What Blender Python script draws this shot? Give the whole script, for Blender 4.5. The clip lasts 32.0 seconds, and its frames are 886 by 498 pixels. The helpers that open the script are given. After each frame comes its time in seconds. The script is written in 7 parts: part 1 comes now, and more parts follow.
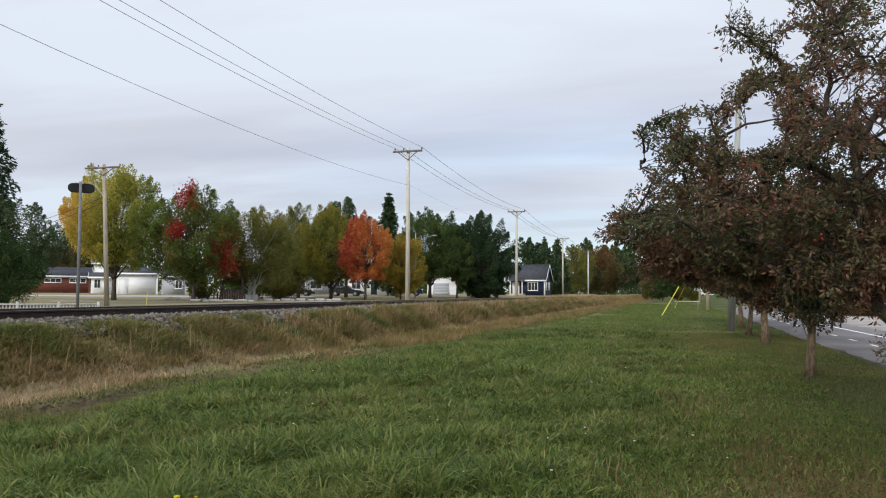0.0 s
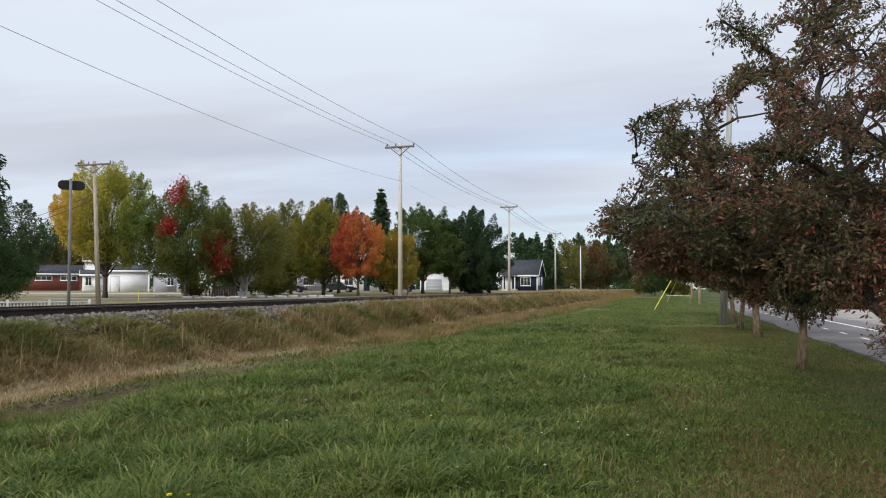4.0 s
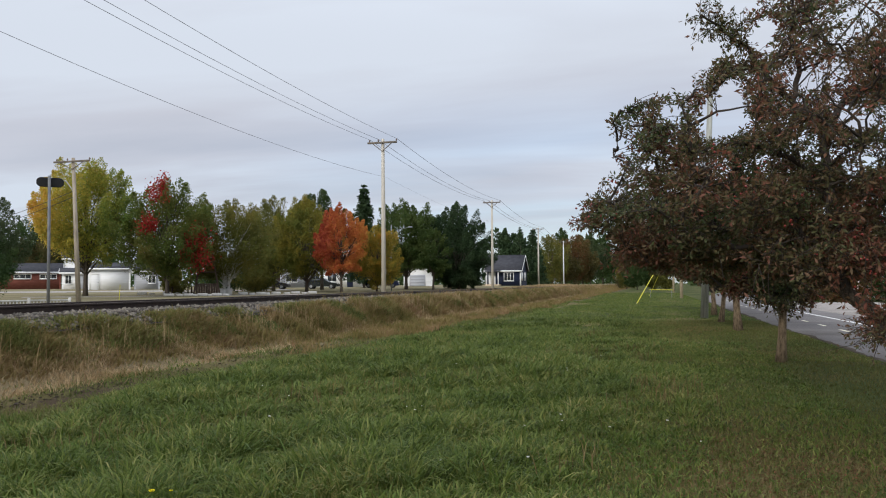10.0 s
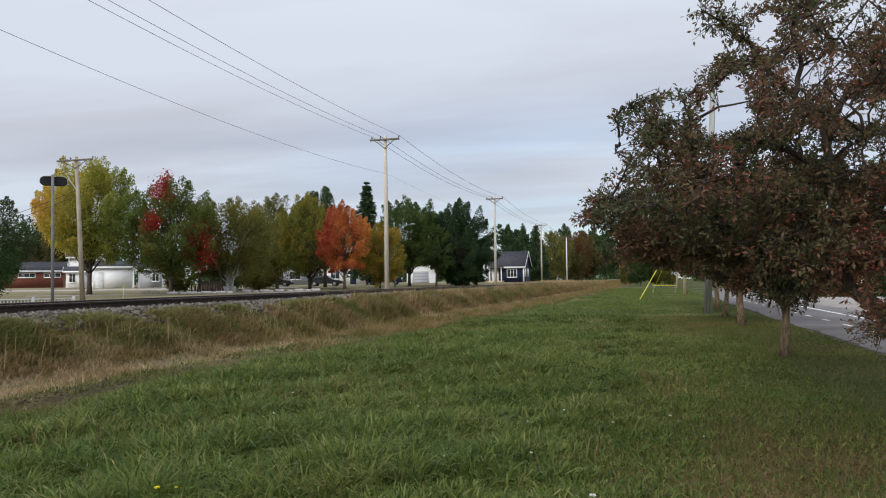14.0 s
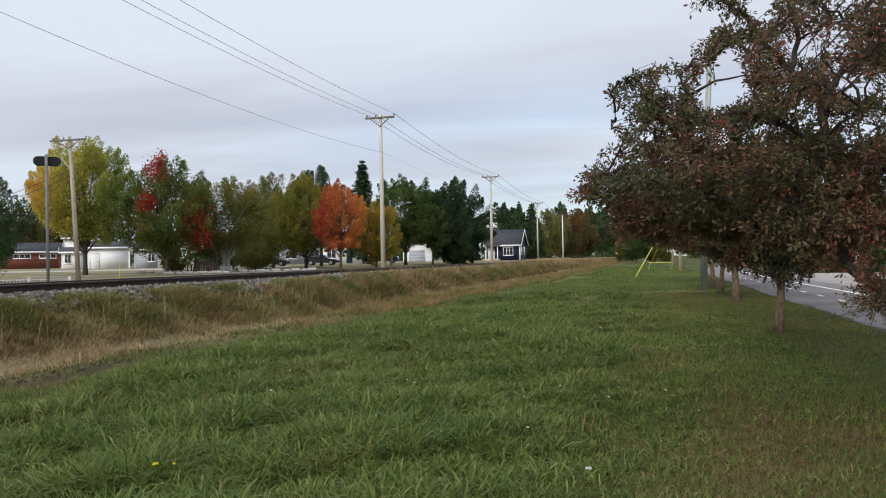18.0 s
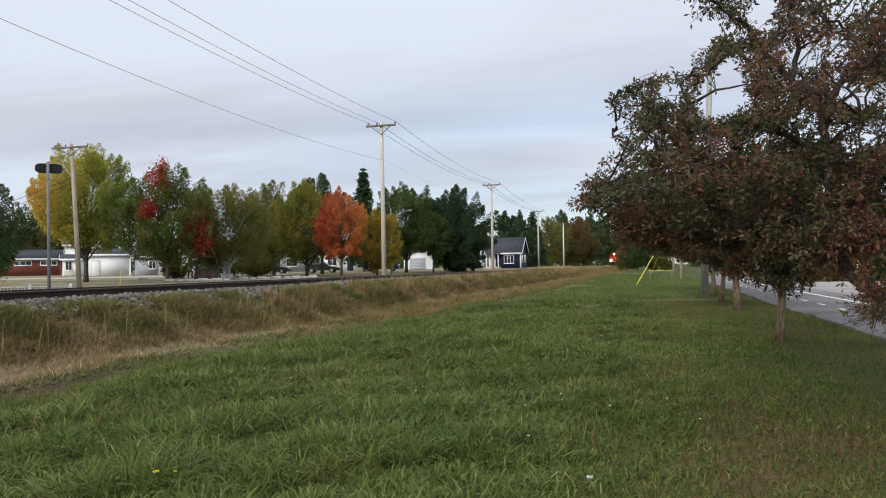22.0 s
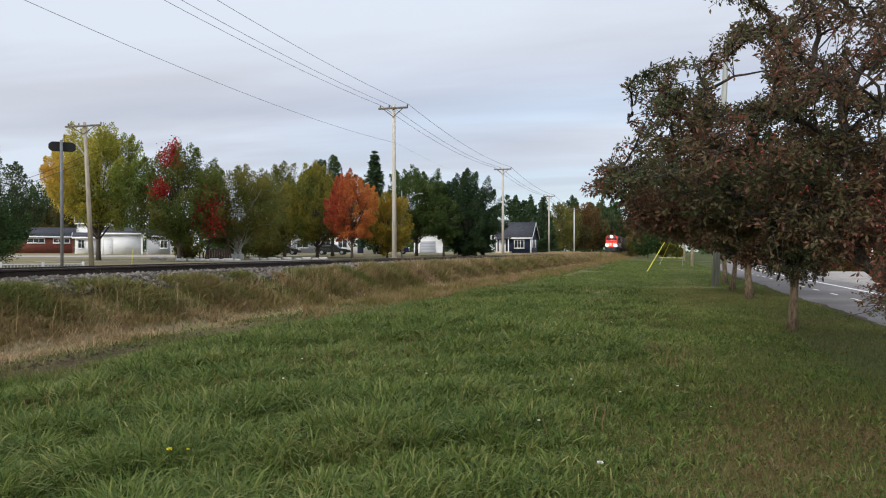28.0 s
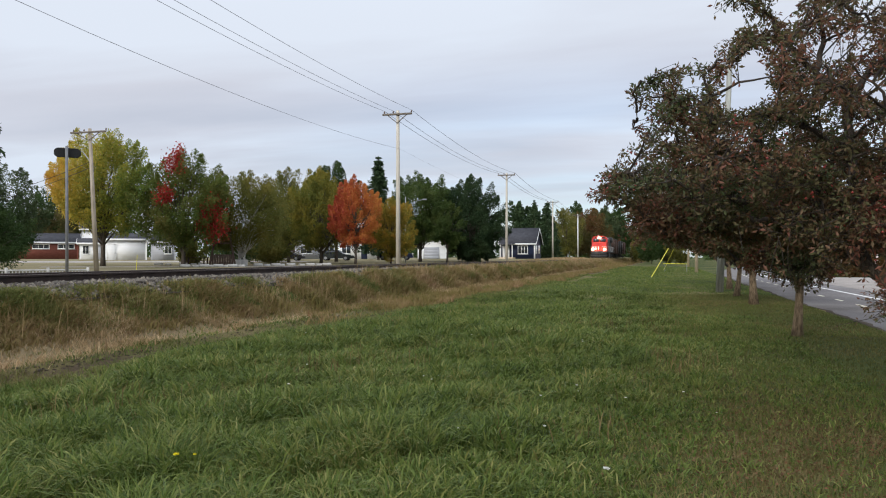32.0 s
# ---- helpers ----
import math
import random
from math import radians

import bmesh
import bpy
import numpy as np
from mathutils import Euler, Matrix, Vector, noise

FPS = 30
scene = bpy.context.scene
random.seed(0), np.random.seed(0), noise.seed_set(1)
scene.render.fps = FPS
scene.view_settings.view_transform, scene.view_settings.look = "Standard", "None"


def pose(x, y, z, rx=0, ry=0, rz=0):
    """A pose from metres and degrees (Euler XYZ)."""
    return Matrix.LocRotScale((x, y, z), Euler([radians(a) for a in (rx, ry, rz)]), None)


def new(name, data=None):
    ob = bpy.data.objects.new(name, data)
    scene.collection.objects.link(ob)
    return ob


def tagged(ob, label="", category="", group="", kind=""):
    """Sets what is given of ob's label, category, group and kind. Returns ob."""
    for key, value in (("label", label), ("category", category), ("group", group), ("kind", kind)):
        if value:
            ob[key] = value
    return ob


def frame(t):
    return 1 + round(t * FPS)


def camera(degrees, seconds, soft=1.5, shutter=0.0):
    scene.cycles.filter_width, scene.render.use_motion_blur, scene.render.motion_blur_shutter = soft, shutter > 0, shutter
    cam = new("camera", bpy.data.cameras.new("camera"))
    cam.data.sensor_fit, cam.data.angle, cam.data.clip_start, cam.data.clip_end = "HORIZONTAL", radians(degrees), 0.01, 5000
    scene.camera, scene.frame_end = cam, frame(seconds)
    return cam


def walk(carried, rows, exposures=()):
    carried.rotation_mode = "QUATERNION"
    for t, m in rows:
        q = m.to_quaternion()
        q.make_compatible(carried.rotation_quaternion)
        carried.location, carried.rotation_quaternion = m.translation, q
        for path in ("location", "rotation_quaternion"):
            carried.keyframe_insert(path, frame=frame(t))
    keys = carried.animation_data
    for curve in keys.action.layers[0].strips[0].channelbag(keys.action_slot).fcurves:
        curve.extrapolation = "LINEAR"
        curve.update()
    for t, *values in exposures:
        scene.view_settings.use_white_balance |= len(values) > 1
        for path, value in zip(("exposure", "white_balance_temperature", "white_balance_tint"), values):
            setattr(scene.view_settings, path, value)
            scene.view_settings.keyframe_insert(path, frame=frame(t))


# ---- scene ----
cam = camera(60.291, 32.0, soft=1.1)
# seconds, place in metres, turn in degrees: held in the hand, standing still
PATH = [
    (0.0, -0.017, 0.004, 1.622, 93.295, -0.365, 16.931),
    (0.5, -0.014, 0.009, 1.624, 93.432, -0.339, 17.133),
    (1.0, -0.015, 0.016, 1.623, 93.228, -0.248, 17.085),
    (1.5, -0.015, 0.014, 1.623, 93.058, -0.122, 16.928),
    (2.0, -0.014, 0.012, 1.618, 93.130, -0.068, 16.717),
    (2.5, -0.019, 0.019, 1.618, 93.124, -0.027, 16.496),
    (3.0, -0.018, 0.013, 1.621, 93.097, -0.034, 16.410),
    (3.5, -0.022, 0.018, 1.620, 93.109, -0.041, 16.414),
    (5.5, -0.022, 0.028, 1.616, 92.264, -0.045, 16.094),
    (6.0, -0.021, 0.031, 1.612, 92.332, -0.029, 15.914),
    (6.5, -0.026, 0.030, 1.609, 92.406, -0.013, 15.750),
    (7.0, -0.019, 0.025, 1.609, 92.476, 0.032, 15.715),
    (7.5, -0.018, 0.027, 1.608, 92.412, 0.044, 15.577),
    (8.0, -0.019, 0.023, 1.607, 92.218, 0.058, 15.573),
    (8.5, -0.014, 0.029, 1.607, 92.181, 0.155, 15.558),
    (9.0, -0.014, 0.022, 1.607, 92.245, 0.158, 15.411),
    (9.5, -0.014, 0.025, 1.606, 92.526, 0.219, 15.333),
    (10.0, -0.010, 0.013, 1.603, 92.659, 0.350, 15.162),
    (10.5, -0.008, 0.012, 1.607, 92.666, 0.483, 15.086),
    (11.0, -0.003, 0.004, 1.603, 92.760, 0.553, 14.964),
    (11.5, -0.004, -0.008, 1.605, 92.887, 0.557, 14.913),
    (12.0, 0.000, -0.007, 1.605, 92.861, 0.631, 15.036),
    (12.5, 0.001, -0.003, 1.599, 92.404, 0.623, 15.194),
    (13.0, 0.000, -0.000, 1.600, 92.222, 0.600, 15.358),
    (13.5, -0.000, -0.002, 1.600, 92.286, 0.598, 15.349),
    (14.0, -0.001, -0.002, 1.603, 92.409, 0.646, 15.401),
    (14.5, -0.005, 0.002, 1.601, 92.541, 0.728, 15.531),
    (16.5, -0.006, 0.003, 1.597, 92.408, 0.867, 15.496),
    (17.0, -0.000, 0.003, 1.593, 91.630, 0.975, 15.334),
    (17.5, -0.004, 0.013, 1.581, 90.933, 1.012, 15.247),
    (18.0, -0.001, 0.010, 1.583, 90.803, 0.984, 15.123),
    (18.5, -0.003, 0.013, 1.583, 90.703, 0.875, 14.989),
    (19.0, -0.004, 0.019, 1.582, 90.765, 0.903, 15.043),
    (19.5, -0.007, 0.014, 1.581, 90.820, 0.903, 15.062),
    (20.0, -0.006, 0.012, 1.582, 90.957, 0.884, 15.142),
    (20.5, -0.005, 0.005, 1.583, 91.214, 0.875, 15.180),
    (21.0, -0.004, -0.000, 1.586, 91.322, 0.867, 15.184),
    (21.5, -0.003, -0.007, 1.586, 91.395, 0.869, 15.201),
    (22.0, -0.003, -0.001, 1.585, 91.392, 0.864, 15.177),
    (22.5, -0.006, 0.000, 1.583, 91.410, 0.868, 15.281),
    (23.0, -0.007, -0.003, 1.583, 91.478, 0.917, 15.501),
    (23.5, -0.006, 0.001, 1.586, 91.475, 0.920, 15.672),
    (24.0, -0.008, -0.002, 1.584, 91.407, 0.937, 15.683),
    (24.5, -0.010, -0.006, 1.586, 91.347, 0.922, 15.663),
    (25.0, -0.015, -0.002, 1.587, 91.345, 0.919, 15.645),
    (25.5, -0.017, 0.001, 1.587, 91.284, 0.910, 15.644),
    (27.5, -0.026, -0.003, 1.585, 90.229, 0.016, 15.649),
    (28.0, -0.031, 0.000, 1.584, 90.173, -0.008, 15.918),
    (28.5, -0.029, -0.004, 1.584, 90.006, 0.073, 16.039),
    (29.0, -0.033, -0.005, 1.587, 89.974, 0.036, 16.128),
    (29.5, -0.034, -0.008, 1.583, 90.140, 0.066, 16.111),
    (30.0, -0.038, -0.005, 1.587, 90.321, 0.007, 16.027),
    (30.5, -0.039, -0.017, 1.590, 90.492, -0.043, 15.939),
    (31.0, -0.044, -0.017, 1.585, 90.552, -0.005, 15.955),
    (31.5, -0.043, -0.012, 1.585, 90.549, 0.014, 16.008),
    (32.0, -0.044, -0.019, 1.583, 90.612, -0.023, 16.188),
]
walk(cam, [(t, pose(*p)) for t, *p in PATH], exposures=[(0, 0.09), (3.5, 0.09), (6, -0.04), (9, -0.05), (13, -0.06), (17, 0.0), (19, 0.08), (25, 0.05), (32, 0.08)])

# ---------------------------------------------------------------- world and sun
SUN_ELEVATION, SUN_TURN = 25, 200


def make_world():
    w = bpy.data.worlds.new("overcast_sky")
    scene.world = w
    w.use_nodes = True
    nt = w.node_tree
    nt.nodes.clear()
    N, L = nt.nodes.new, nt.links.new
    out, bg = N("ShaderNodeOutputWorld"), N("ShaderNodeBackground")
    tc, sep = N("ShaderNodeTexCoord"), N("ShaderNodeSeparateXYZ")
    L(tc.outputs["Generated"], sep.inputs[0])
    # a flat cloud deck: the direction divided by its height
    up = N("ShaderNodeMath"); up.operation = "MAXIMUM"; up.inputs[1].default_value = 0.0
    L(sep.outputs["Z"], up.inputs[0])
    add = N("ShaderNodeMath"); add.operation = "ADD"; add.inputs[1].default_value = 0.09
    L(up.outputs[0], add.inputs[0])
    div = N("ShaderNodeVectorMath"); div.operation = "DIVIDE"
    comb = N("ShaderNodeCombineXYZ")
    for i in range(3):
        L(add.outputs[0], comb.inputs[i])
    L(tc.outputs["Generated"], div.inputs[0]); L(comb.outputs[0], div.inputs[1])
    mp = N("ShaderNodeMapping"); mp.inputs["Rotation"].default_value = (0, 0, radians(-18))
    mp.inputs["Scale"].default_value = (0.42, 1.25, 1.0)
    mp.inputs["Location"].default_value = (3.1, 1.7, 0)
    L(div.outputs[0], mp.inputs["Vector"])
    n1 = N("ShaderNodeTexNoise"); n1.inputs["Scale"].default_value = 0.75; n1.inputs["Detail"].default_value = 7
    n1.inputs["Roughness"].default_value = 0.5; n1.inputs["Distortion"].default_value = 0.35
    L(mp.outputs[0], n1.inputs["Vector"])
    ramp = N("ShaderNodeValToRGB")
    el = ramp.color_ramp.elements
    el[0].position, el[0].color = 0.34, (0.54, 0.572, 0.662, 1)
    el[1].position, el[1].color = 0.62, (0.71, 0.772, 0.876, 1)
    e = el.new(0.46); e.color = (0.61, 0.636, 0.722, 1)
    L(n1.outputs["Fac"], ramp.inputs[0])
    # clear air low over the horizon
    n2 = N("ShaderNodeTexNoise"); n2.inputs["Scale"].default_value = 0.5; n2.inputs["Detail"].default_value = 4
    L(mp.outputs[0], n2.inputs["Vector"])
    low = N("ShaderNodeMapRange"); low.interpolation_type = "SMOOTHSTEP"
    for k, v in (("From Min", 0.30), ("From Max", 0.05), ("To Min", 0.0), ("To Max", 1.0)):
        low.inputs[k].default_value = v
    L(sep.outputs["Z"], low.inputs["Value"])
    gap = N("ShaderNodeMapRange")
    for k, v in (("From Min", 0.38), ("From Max", 0.6), ("To Min", 0.15), ("To Max", 1.0)):
        gap.inputs[k].default_value = v
    L(n2.outputs["Fac"], gap.inputs["Value"])
    mul = N("ShaderNodeMath"); mul.operation = "MULTIPLY"
    L(low.outputs[0], mul.inputs[0]); L(gap.outputs[0], mul.inputs[1])
    sky = N("ShaderNodeTexSky"); sky.sky_type = "NISHITA"; sky.sun_disc = False
    sky.sun_elevation, sky.sun_rotation = radians(SUN_ELEVATION), radians(SUN_TURN)
    dim = N("ShaderNodeMix"); dim.data_type = "RGBA"; dim.blend_type = "MULTIPLY"; dim.inputs["Factor"].default_value = 1
    L(sky.outputs[0], dim.inputs["A"]); dim.inputs["B"].default_value = (0.118, 0.134, 0.155, 1)
    mix = N("ShaderNodeMix"); mix.data_type = "RGBA"
    east = N("ShaderNodeMapRange"); east.interpolation_type = "SMOOTHSTEP"
    for k, v in (("From Min", -0.62), ("From Max", -0.12), ("To Min", 0.1), ("To Max", 0.62)):
        east.inputs[k].default_value = v
    L(sep.outputs["X"], east.inputs["Value"])
    half = N("ShaderNodeMath"); half.operation = "MULTIPLY"
    L(east.outputs[0], half.inputs[1])
    L(mul.outputs[0], half.inputs[0]); L(half.outputs[0], mix.inputs["Factor"])
    L(ramp.outputs[0], mix.inputs["A"]); L(dim.outputs["Result"], mix.inputs["B"])
    # an overcast sky is about two to three times brighter overhead than low down
    zen = N("ShaderNodeMapRange"); zen.interpolation_type = "SMOOTHSTEP"
    for k, v in (("From Min", 0.28), ("From Max", 0.95), ("To Min", 1.0), ("To Max", 2.7)):
        zen.inputs[k].default_value = v
    L(sep.outputs["Z"], zen.inputs["Value"])
    L(mix.outputs["Result"], bg.inputs["Color"]); L(zen.outputs[0], bg.inputs["Strength"])
    L(bg.outputs[0], out.inputs[0])


make_world()
sun = new("sun", bpy.data.lights.new("sun", "SUN"))
sun.data.energy, sun.data.angle, sun.data.color = 1.85, radians(16), (1.0, 0.95, 0.88)
sun.matrix_world = pose(0, 0, 60, 90 - SUN_ELEVATION, 0, 180 - SUN_TURN)


# ---------------------------------------------------------------- materials
def nodes_of(name, rough=0.8, metal=0.0, spec=0.3):
    m = bpy.data.materials.new(name)
    m.use_nodes = True
    nt = m.node_tree
    b = nt.nodes["Principled BSDF"]
    b.inputs["Roughness"].default_value, b.inputs["Metallic"].default_value = rough, metal
    b.inputs["Specular IOR Level"].default_value = spec
    return m, nt, b


def surface(name, a, b, scale=4.0, rough=0.8, metal=0.0, bump=0.2, fine=40.0, spec=0.3, stretch=(1, 1, 1), vary=0.0):
    """Two tones in large patches, fine grain over them, relief; vary: lightness from piece to piece."""
    m, nt, p = nodes_of(name, rough, metal, spec)
    N, L = nt.nodes.new, nt.links.new
    tc, mp = N("ShaderNodeTexCoord"), N("ShaderNodeMapping")
    mp.inputs["Scale"].default_value = stretch
    L(tc.outputs["Object"], mp.inputs["Vector"])
    n1, n2 = N("ShaderNodeTexNoise"), N("ShaderNodeTexNoise")
    n1.inputs["Scale"].default_value, n1.inputs["Detail"].default_value = scale, 5
    n2.inputs["Scale"].default_value, n2.inputs["Detail"].default_value = fine, 4
    L(mp.outputs[0], n1.inputs["Vector"]); L(mp.outputs[0], n2.inputs["Vector"])
    ad = N("ShaderNodeMath"); ad.operation = "MULTIPLY_ADD"; ad.inputs[1].default_value = 0.5
    L(n2.outputs["Fac"], ad.inputs[0]); L(n1.outputs["Fac"], ad.inputs[2])
    ramp = N("ShaderNodeValToRGB")
    e = ramp.color_ramp.elements
    e[0].position, e[0].color = 0.55, (*a, 1)
    e[1].position, e[1].color = 0.95, (*b, 1)
    L(ad.outputs[0], ramp.inputs[0])
    col = ramp.outputs[0]
    if vary:
        info, hsv, mr = N("ShaderNodeObjectInfo"), N("ShaderNodeHueSaturation"), N("ShaderNodeMapRange")
        mr.inputs["To Min"].default_value, mr.inputs["To Max"].default_value = 1 - vary, 1 + vary
        L(info.outputs["Random"], mr.inputs["Value"]); L(mr.outputs[0], hsv.inputs["Value"]); L(col, hsv.inputs["Color"])
        col = hsv.outputs[0]
    L(col, p.inputs["Base Color"])
    if bump:
        bp = N("ShaderNodeBump"); bp.inputs["Strength"].default_value = bump; bp.inputs["Distance"].default_value = 0.02
        L(n2.outputs["Fac"], bp.inputs["Height"]); L(bp.outputs[0], p.inputs["Normal"])
    return m


def foliage(name, tones, rough=0.55, glow=0.35, patch=0.0, side=None, even=0.6):
    """Leaves: a tone by chance for each leaf and by patches of the crown, and light that passes through."""
    m, nt, p = nodes_of(name, rough, 0, 0.12)
    N, L = nt.nodes.new, nt.links.new
    geo, ramp = N("ShaderNodeNewGeometry"), N("ShaderNodeValToRGB")
    e = ramp.color_ramp.elements
    e[0].position, e[0].color = 0.0, (*tones[0], 1)
    e[1].position, e[1].color = 1.0, (*tones[-1], 1)
    for i, c in enumerate(tones[1:-1]):
        e.new((i + 1) / (len(tones) - 1)).color = (*c, 1)
    tc, n = N("ShaderNodeTexCoord"), N("ShaderNodeTexNoise")
    n.inputs["Scale"].default_value, n.inputs["Detail"].default_value = (patch or 0.5), 3
    L(tc.outputs["Object"], n.inputs["Vector"])
    mr = N("ShaderNodeMapRange")
    for k, v in (("From Min", 0.3), ("From Max", 0.7)):
        mr.inputs[k].default_value = v
    L(n.outputs["Fac"], mr.inputs["Value"])
    mx = N("ShaderNodeMix"); mx.inputs["Factor"].default_value = even if patch else 0.25
    src = mr.outputs[0]
    if side:  # one side of the crown has turned further than the other
        dot, ad = N("ShaderNodeVectorMath"), N("ShaderNodeMath")
        dot.operation, ad.operation = "DOT_PRODUCT", "ADD"
        dot.inputs[1].default_value = side
        mr.inputs["To Min"].default_value, mr.inputs["To Max"].default_value = 0.2, 0.8
        L(tc.outputs["Object"], dot.inputs[0]); L(dot.outputs["Value"], ad.inputs[0]); L(src, ad.inputs[1])
        src = ad.outputs[0]
    L(geo.outputs["Random Per Island"], mx.inputs["A"]); L(src, mx.inputs["B"])
    L(mx.outputs["Result"], ramp.inputs[0])
    L(ramp.outputs[0], p.inputs["Base Color"])
    tr, ms = N("ShaderNodeBsdfTranslucent"), N("ShaderNodeMixShader")
    ms.inputs[0].default_value = glow
    L(ramp.outputs[0], tr.inputs["Color"])
    L(p.outputs[0], ms.inputs[1]); L(tr.outputs[0], ms.inputs[2])
    L(ms.outputs[0], nt.nodes["Material Output"].inputs["Surface"])
    return m


def lamp_glow(name, colour, power):
    m, nt, p = nodes_of(name, 0.3)
    p.inputs["Base Color"].default_value = (*colour, 1)
    p.inputs["Emission Color"].default_value = (*colour, 1)
    p.inputs["Emission Strength"].default_value = power
    return m


def glassy(name, tint=(0.03, 0.035, 0.04)):
    m, nt, p = nodes_of(name, 0.06, 0, 0.6)
    p.inputs["Base Color"].default_value = (*tint, 1)
    return m


def ground_material():
    """Mown grass, tall dry weeds beside the track, a dirt track between, and the park's lawn beyond."""
    m, nt, p = nodes_of("ground_cover", 0.95, 0, 0.1)
    N, L = nt.nodes.new, nt.links.new
    tc, sep = N("ShaderNodeTexCoord"), N("ShaderNodeSeparateXYZ")
    L(tc.outputs["Object"], sep.inputs[0])
    big, mid, fine = N("ShaderNodeTexNoise"), N("ShaderNodeTexNoise"), N("ShaderNodeTexNoise")
    for n, s, d in ((big, 0.22, 4), (mid, 1.6, 4), (fine, 22, 5)):
        n.inputs["Scale"].default_value, n.inputs["Detail"].default_value = s, d
        L(tc.outputs["Object"], n.inputs["Vector"])

    def ramp(fac, *stops):
        r = N("ShaderNodeValToRGB")
        e = r.color_ramp.elements
        e[0].position, e[0].color = stops[0][0], (*stops[0][1], 1)
        e[1].position, e[1].color = stops[-1][0], (*stops[-1][1], 1)
        for q, c in stops[1:-1]:
            e.new(q).color = (*c, 1)
        L(fac, r.inputs[0])
        return r.outputs[0]

    def mixed(f, a, b):
        x = N("ShaderNodeMix"); x.data_type = "RGBA"
        L(f, x.inputs["Factor"]); L(a, x.inputs["A"]); L(b, x.inputs["B"])
        return x.outputs["Result"]

    def step(src, lo, hi):
        r = N("ShaderNodeMapRange"); r.interpolation_type = "SMOOTHSTEP"
        r.inputs["From Min"].default_value, r.inputs["From Max"].default_value = lo, hi
        L(src, r.inputs["Value"])
        return r.outputs[0]

    # the edges wander by about a third of a metre
    wander = N("ShaderNodeMath"); wander.operation = "MULTIPLY_ADD"; wander.inputs[1].default_value = 0.6
    L(mid.outputs["Fac"], wander.inputs[0]); L(sep.outputs["X"], wander.inputs[2])
    ragged = N("ShaderNodeMath"); ragged.operation = "MULTIPLY_ADD"; ragged.inputs[1].default_value = 0.6
    L(fine.outputs["Fac"], ragged.inputs[0]); L(wander.outputs[0], ragged.inputs[2])
    swing, bent = N("ShaderNodeMapRange"), N("ShaderNodeMath")
    for k, v in (("From Min", 10), ("From Max", 50), ("To Min", 0.0), ("To Max", 1.44)):
        swing.inputs[k].default_value = v
    L(sep.outputs["Y"], swing.inputs["Value"])
    bent.operation = "SUBTRACT"
    L(ragged.outputs[0], bent.inputs[0]); L(swing.outputs[0], bent.inputs[1])
    wx = bent.outputs[0]
    both = N("ShaderNodeMath"); both.operation = "MULTIPLY_ADD"; both.inputs[1].default_value = 0.45
    L(fine.outputs["Fac"], both.inputs[0]); L(big.outputs["Fac"], both.inputs[2])
    green = ramp(both.outputs[0], (0.5, (0.02, 0.028, 0.008)), (0.72, (0.045, 0.06, 0.015)), (0.95, (0.09, 0.095, 0.03)))
    worn = ramp(both.outputs[0], (0.5, (0.06, 0.055, 0.02)), (0.95, (0.15, 0.12, 0.055)))
    weeds = ramp(both.outputs[0], (0.5, (0.09, 0.075, 0.03)), (0.95, (0.22, 0.17, 0.08)))
    mud = ramp(both.outputs[0], (0.5, (0.035, 0.025, 0.015)), (0.95, (0.10, 0.072, 0.042)))
    straw = ramp(both.outputs[0], (0.5, (0.115, 0.088, 0.048)), (0.95, (0.25, 0.195, 0.11)))
    lawn = ramp(both.outputs[0], (0.5, (0.12, 0.112, 0.055)), (0.95, (0.25, 0.21, 0.125)))
    patchy = step(big.outputs["Fac"], 0.52, 0.66)
    col = mixed(patchy, green, worn)
    col = mixed(step(wx, -6.2, -7.4), col, worn)
    col = mixed(step(wx, -7.1, -7.25), col, mud)
    col = mixed(step(wx, -7.75, -7.9), col, worn)
    col = mixed(step(wx, -8.15, -8.4), col, straw)
    col = mixed(step(wx, -8.8, -9.3), col, weeds)
    col = mixed(step(ragged.outputs[0], -14.4, -16.4), col, lawn)
    L(col, p.inputs["Base Color"])
    bp = N("ShaderNodeBump"); bp.inputs["Strength"].default_value = 0.6; bp.inputs["Distance"].default_value = 0.05
    L(fine.outputs["Fac"], bp.inputs["Height"]); L(bp.outputs[0], p.inputs["Normal"])
    return m


GROUND = ground_material()
ASPHALT = surface("asphalt", (0.13, 0.122, 0.118), (0.19, 0.178, 0.172), 0.5, 0.9, bump=0.3, fine=60)
GRAVEL = surface("pale_gravel", (0.24, 0.22, 0.20), (0.38, 0.35, 0.32), 0.7, 0.95, bump=0.5, fine=30)
SOIL = surface("dark_soil", (0.03, 0.024, 0.018), (0.08, 0.06, 0.04), 5, 0.95)
PAINT_WHITE = surface("road_paint", (0.55, 0.55, 0.53), (0.78, 0.78, 0.75), 6, 0.7, bump=0.1)
PAINT_YELLOW = surface("worn_yellow_paint", (0.56, 0.53, 0.40), (0.74, 0.70, 0.56), 6, 0.7, bump=0.1)
STEEL_RUST = surface("rusty_rail_steel", (0.018, 0.013, 0.012), (0.045, 0.030, 0.024), 6, 0.7, 0.2, bump=0.2)
RAIL_HEAD = surface("worn_rail_head", (0.10, 0.085, 0.075), (0.20, 0.18, 0.16), 3, 0.45, 0.6, bump=0.05)
TIE_WOOD = surface("creosoted_wood", (0.035, 0.028, 0.022), (0.10, 0.08, 0.06), 3, 0.9, stretch=(1, 8, 8), vary=0.3)
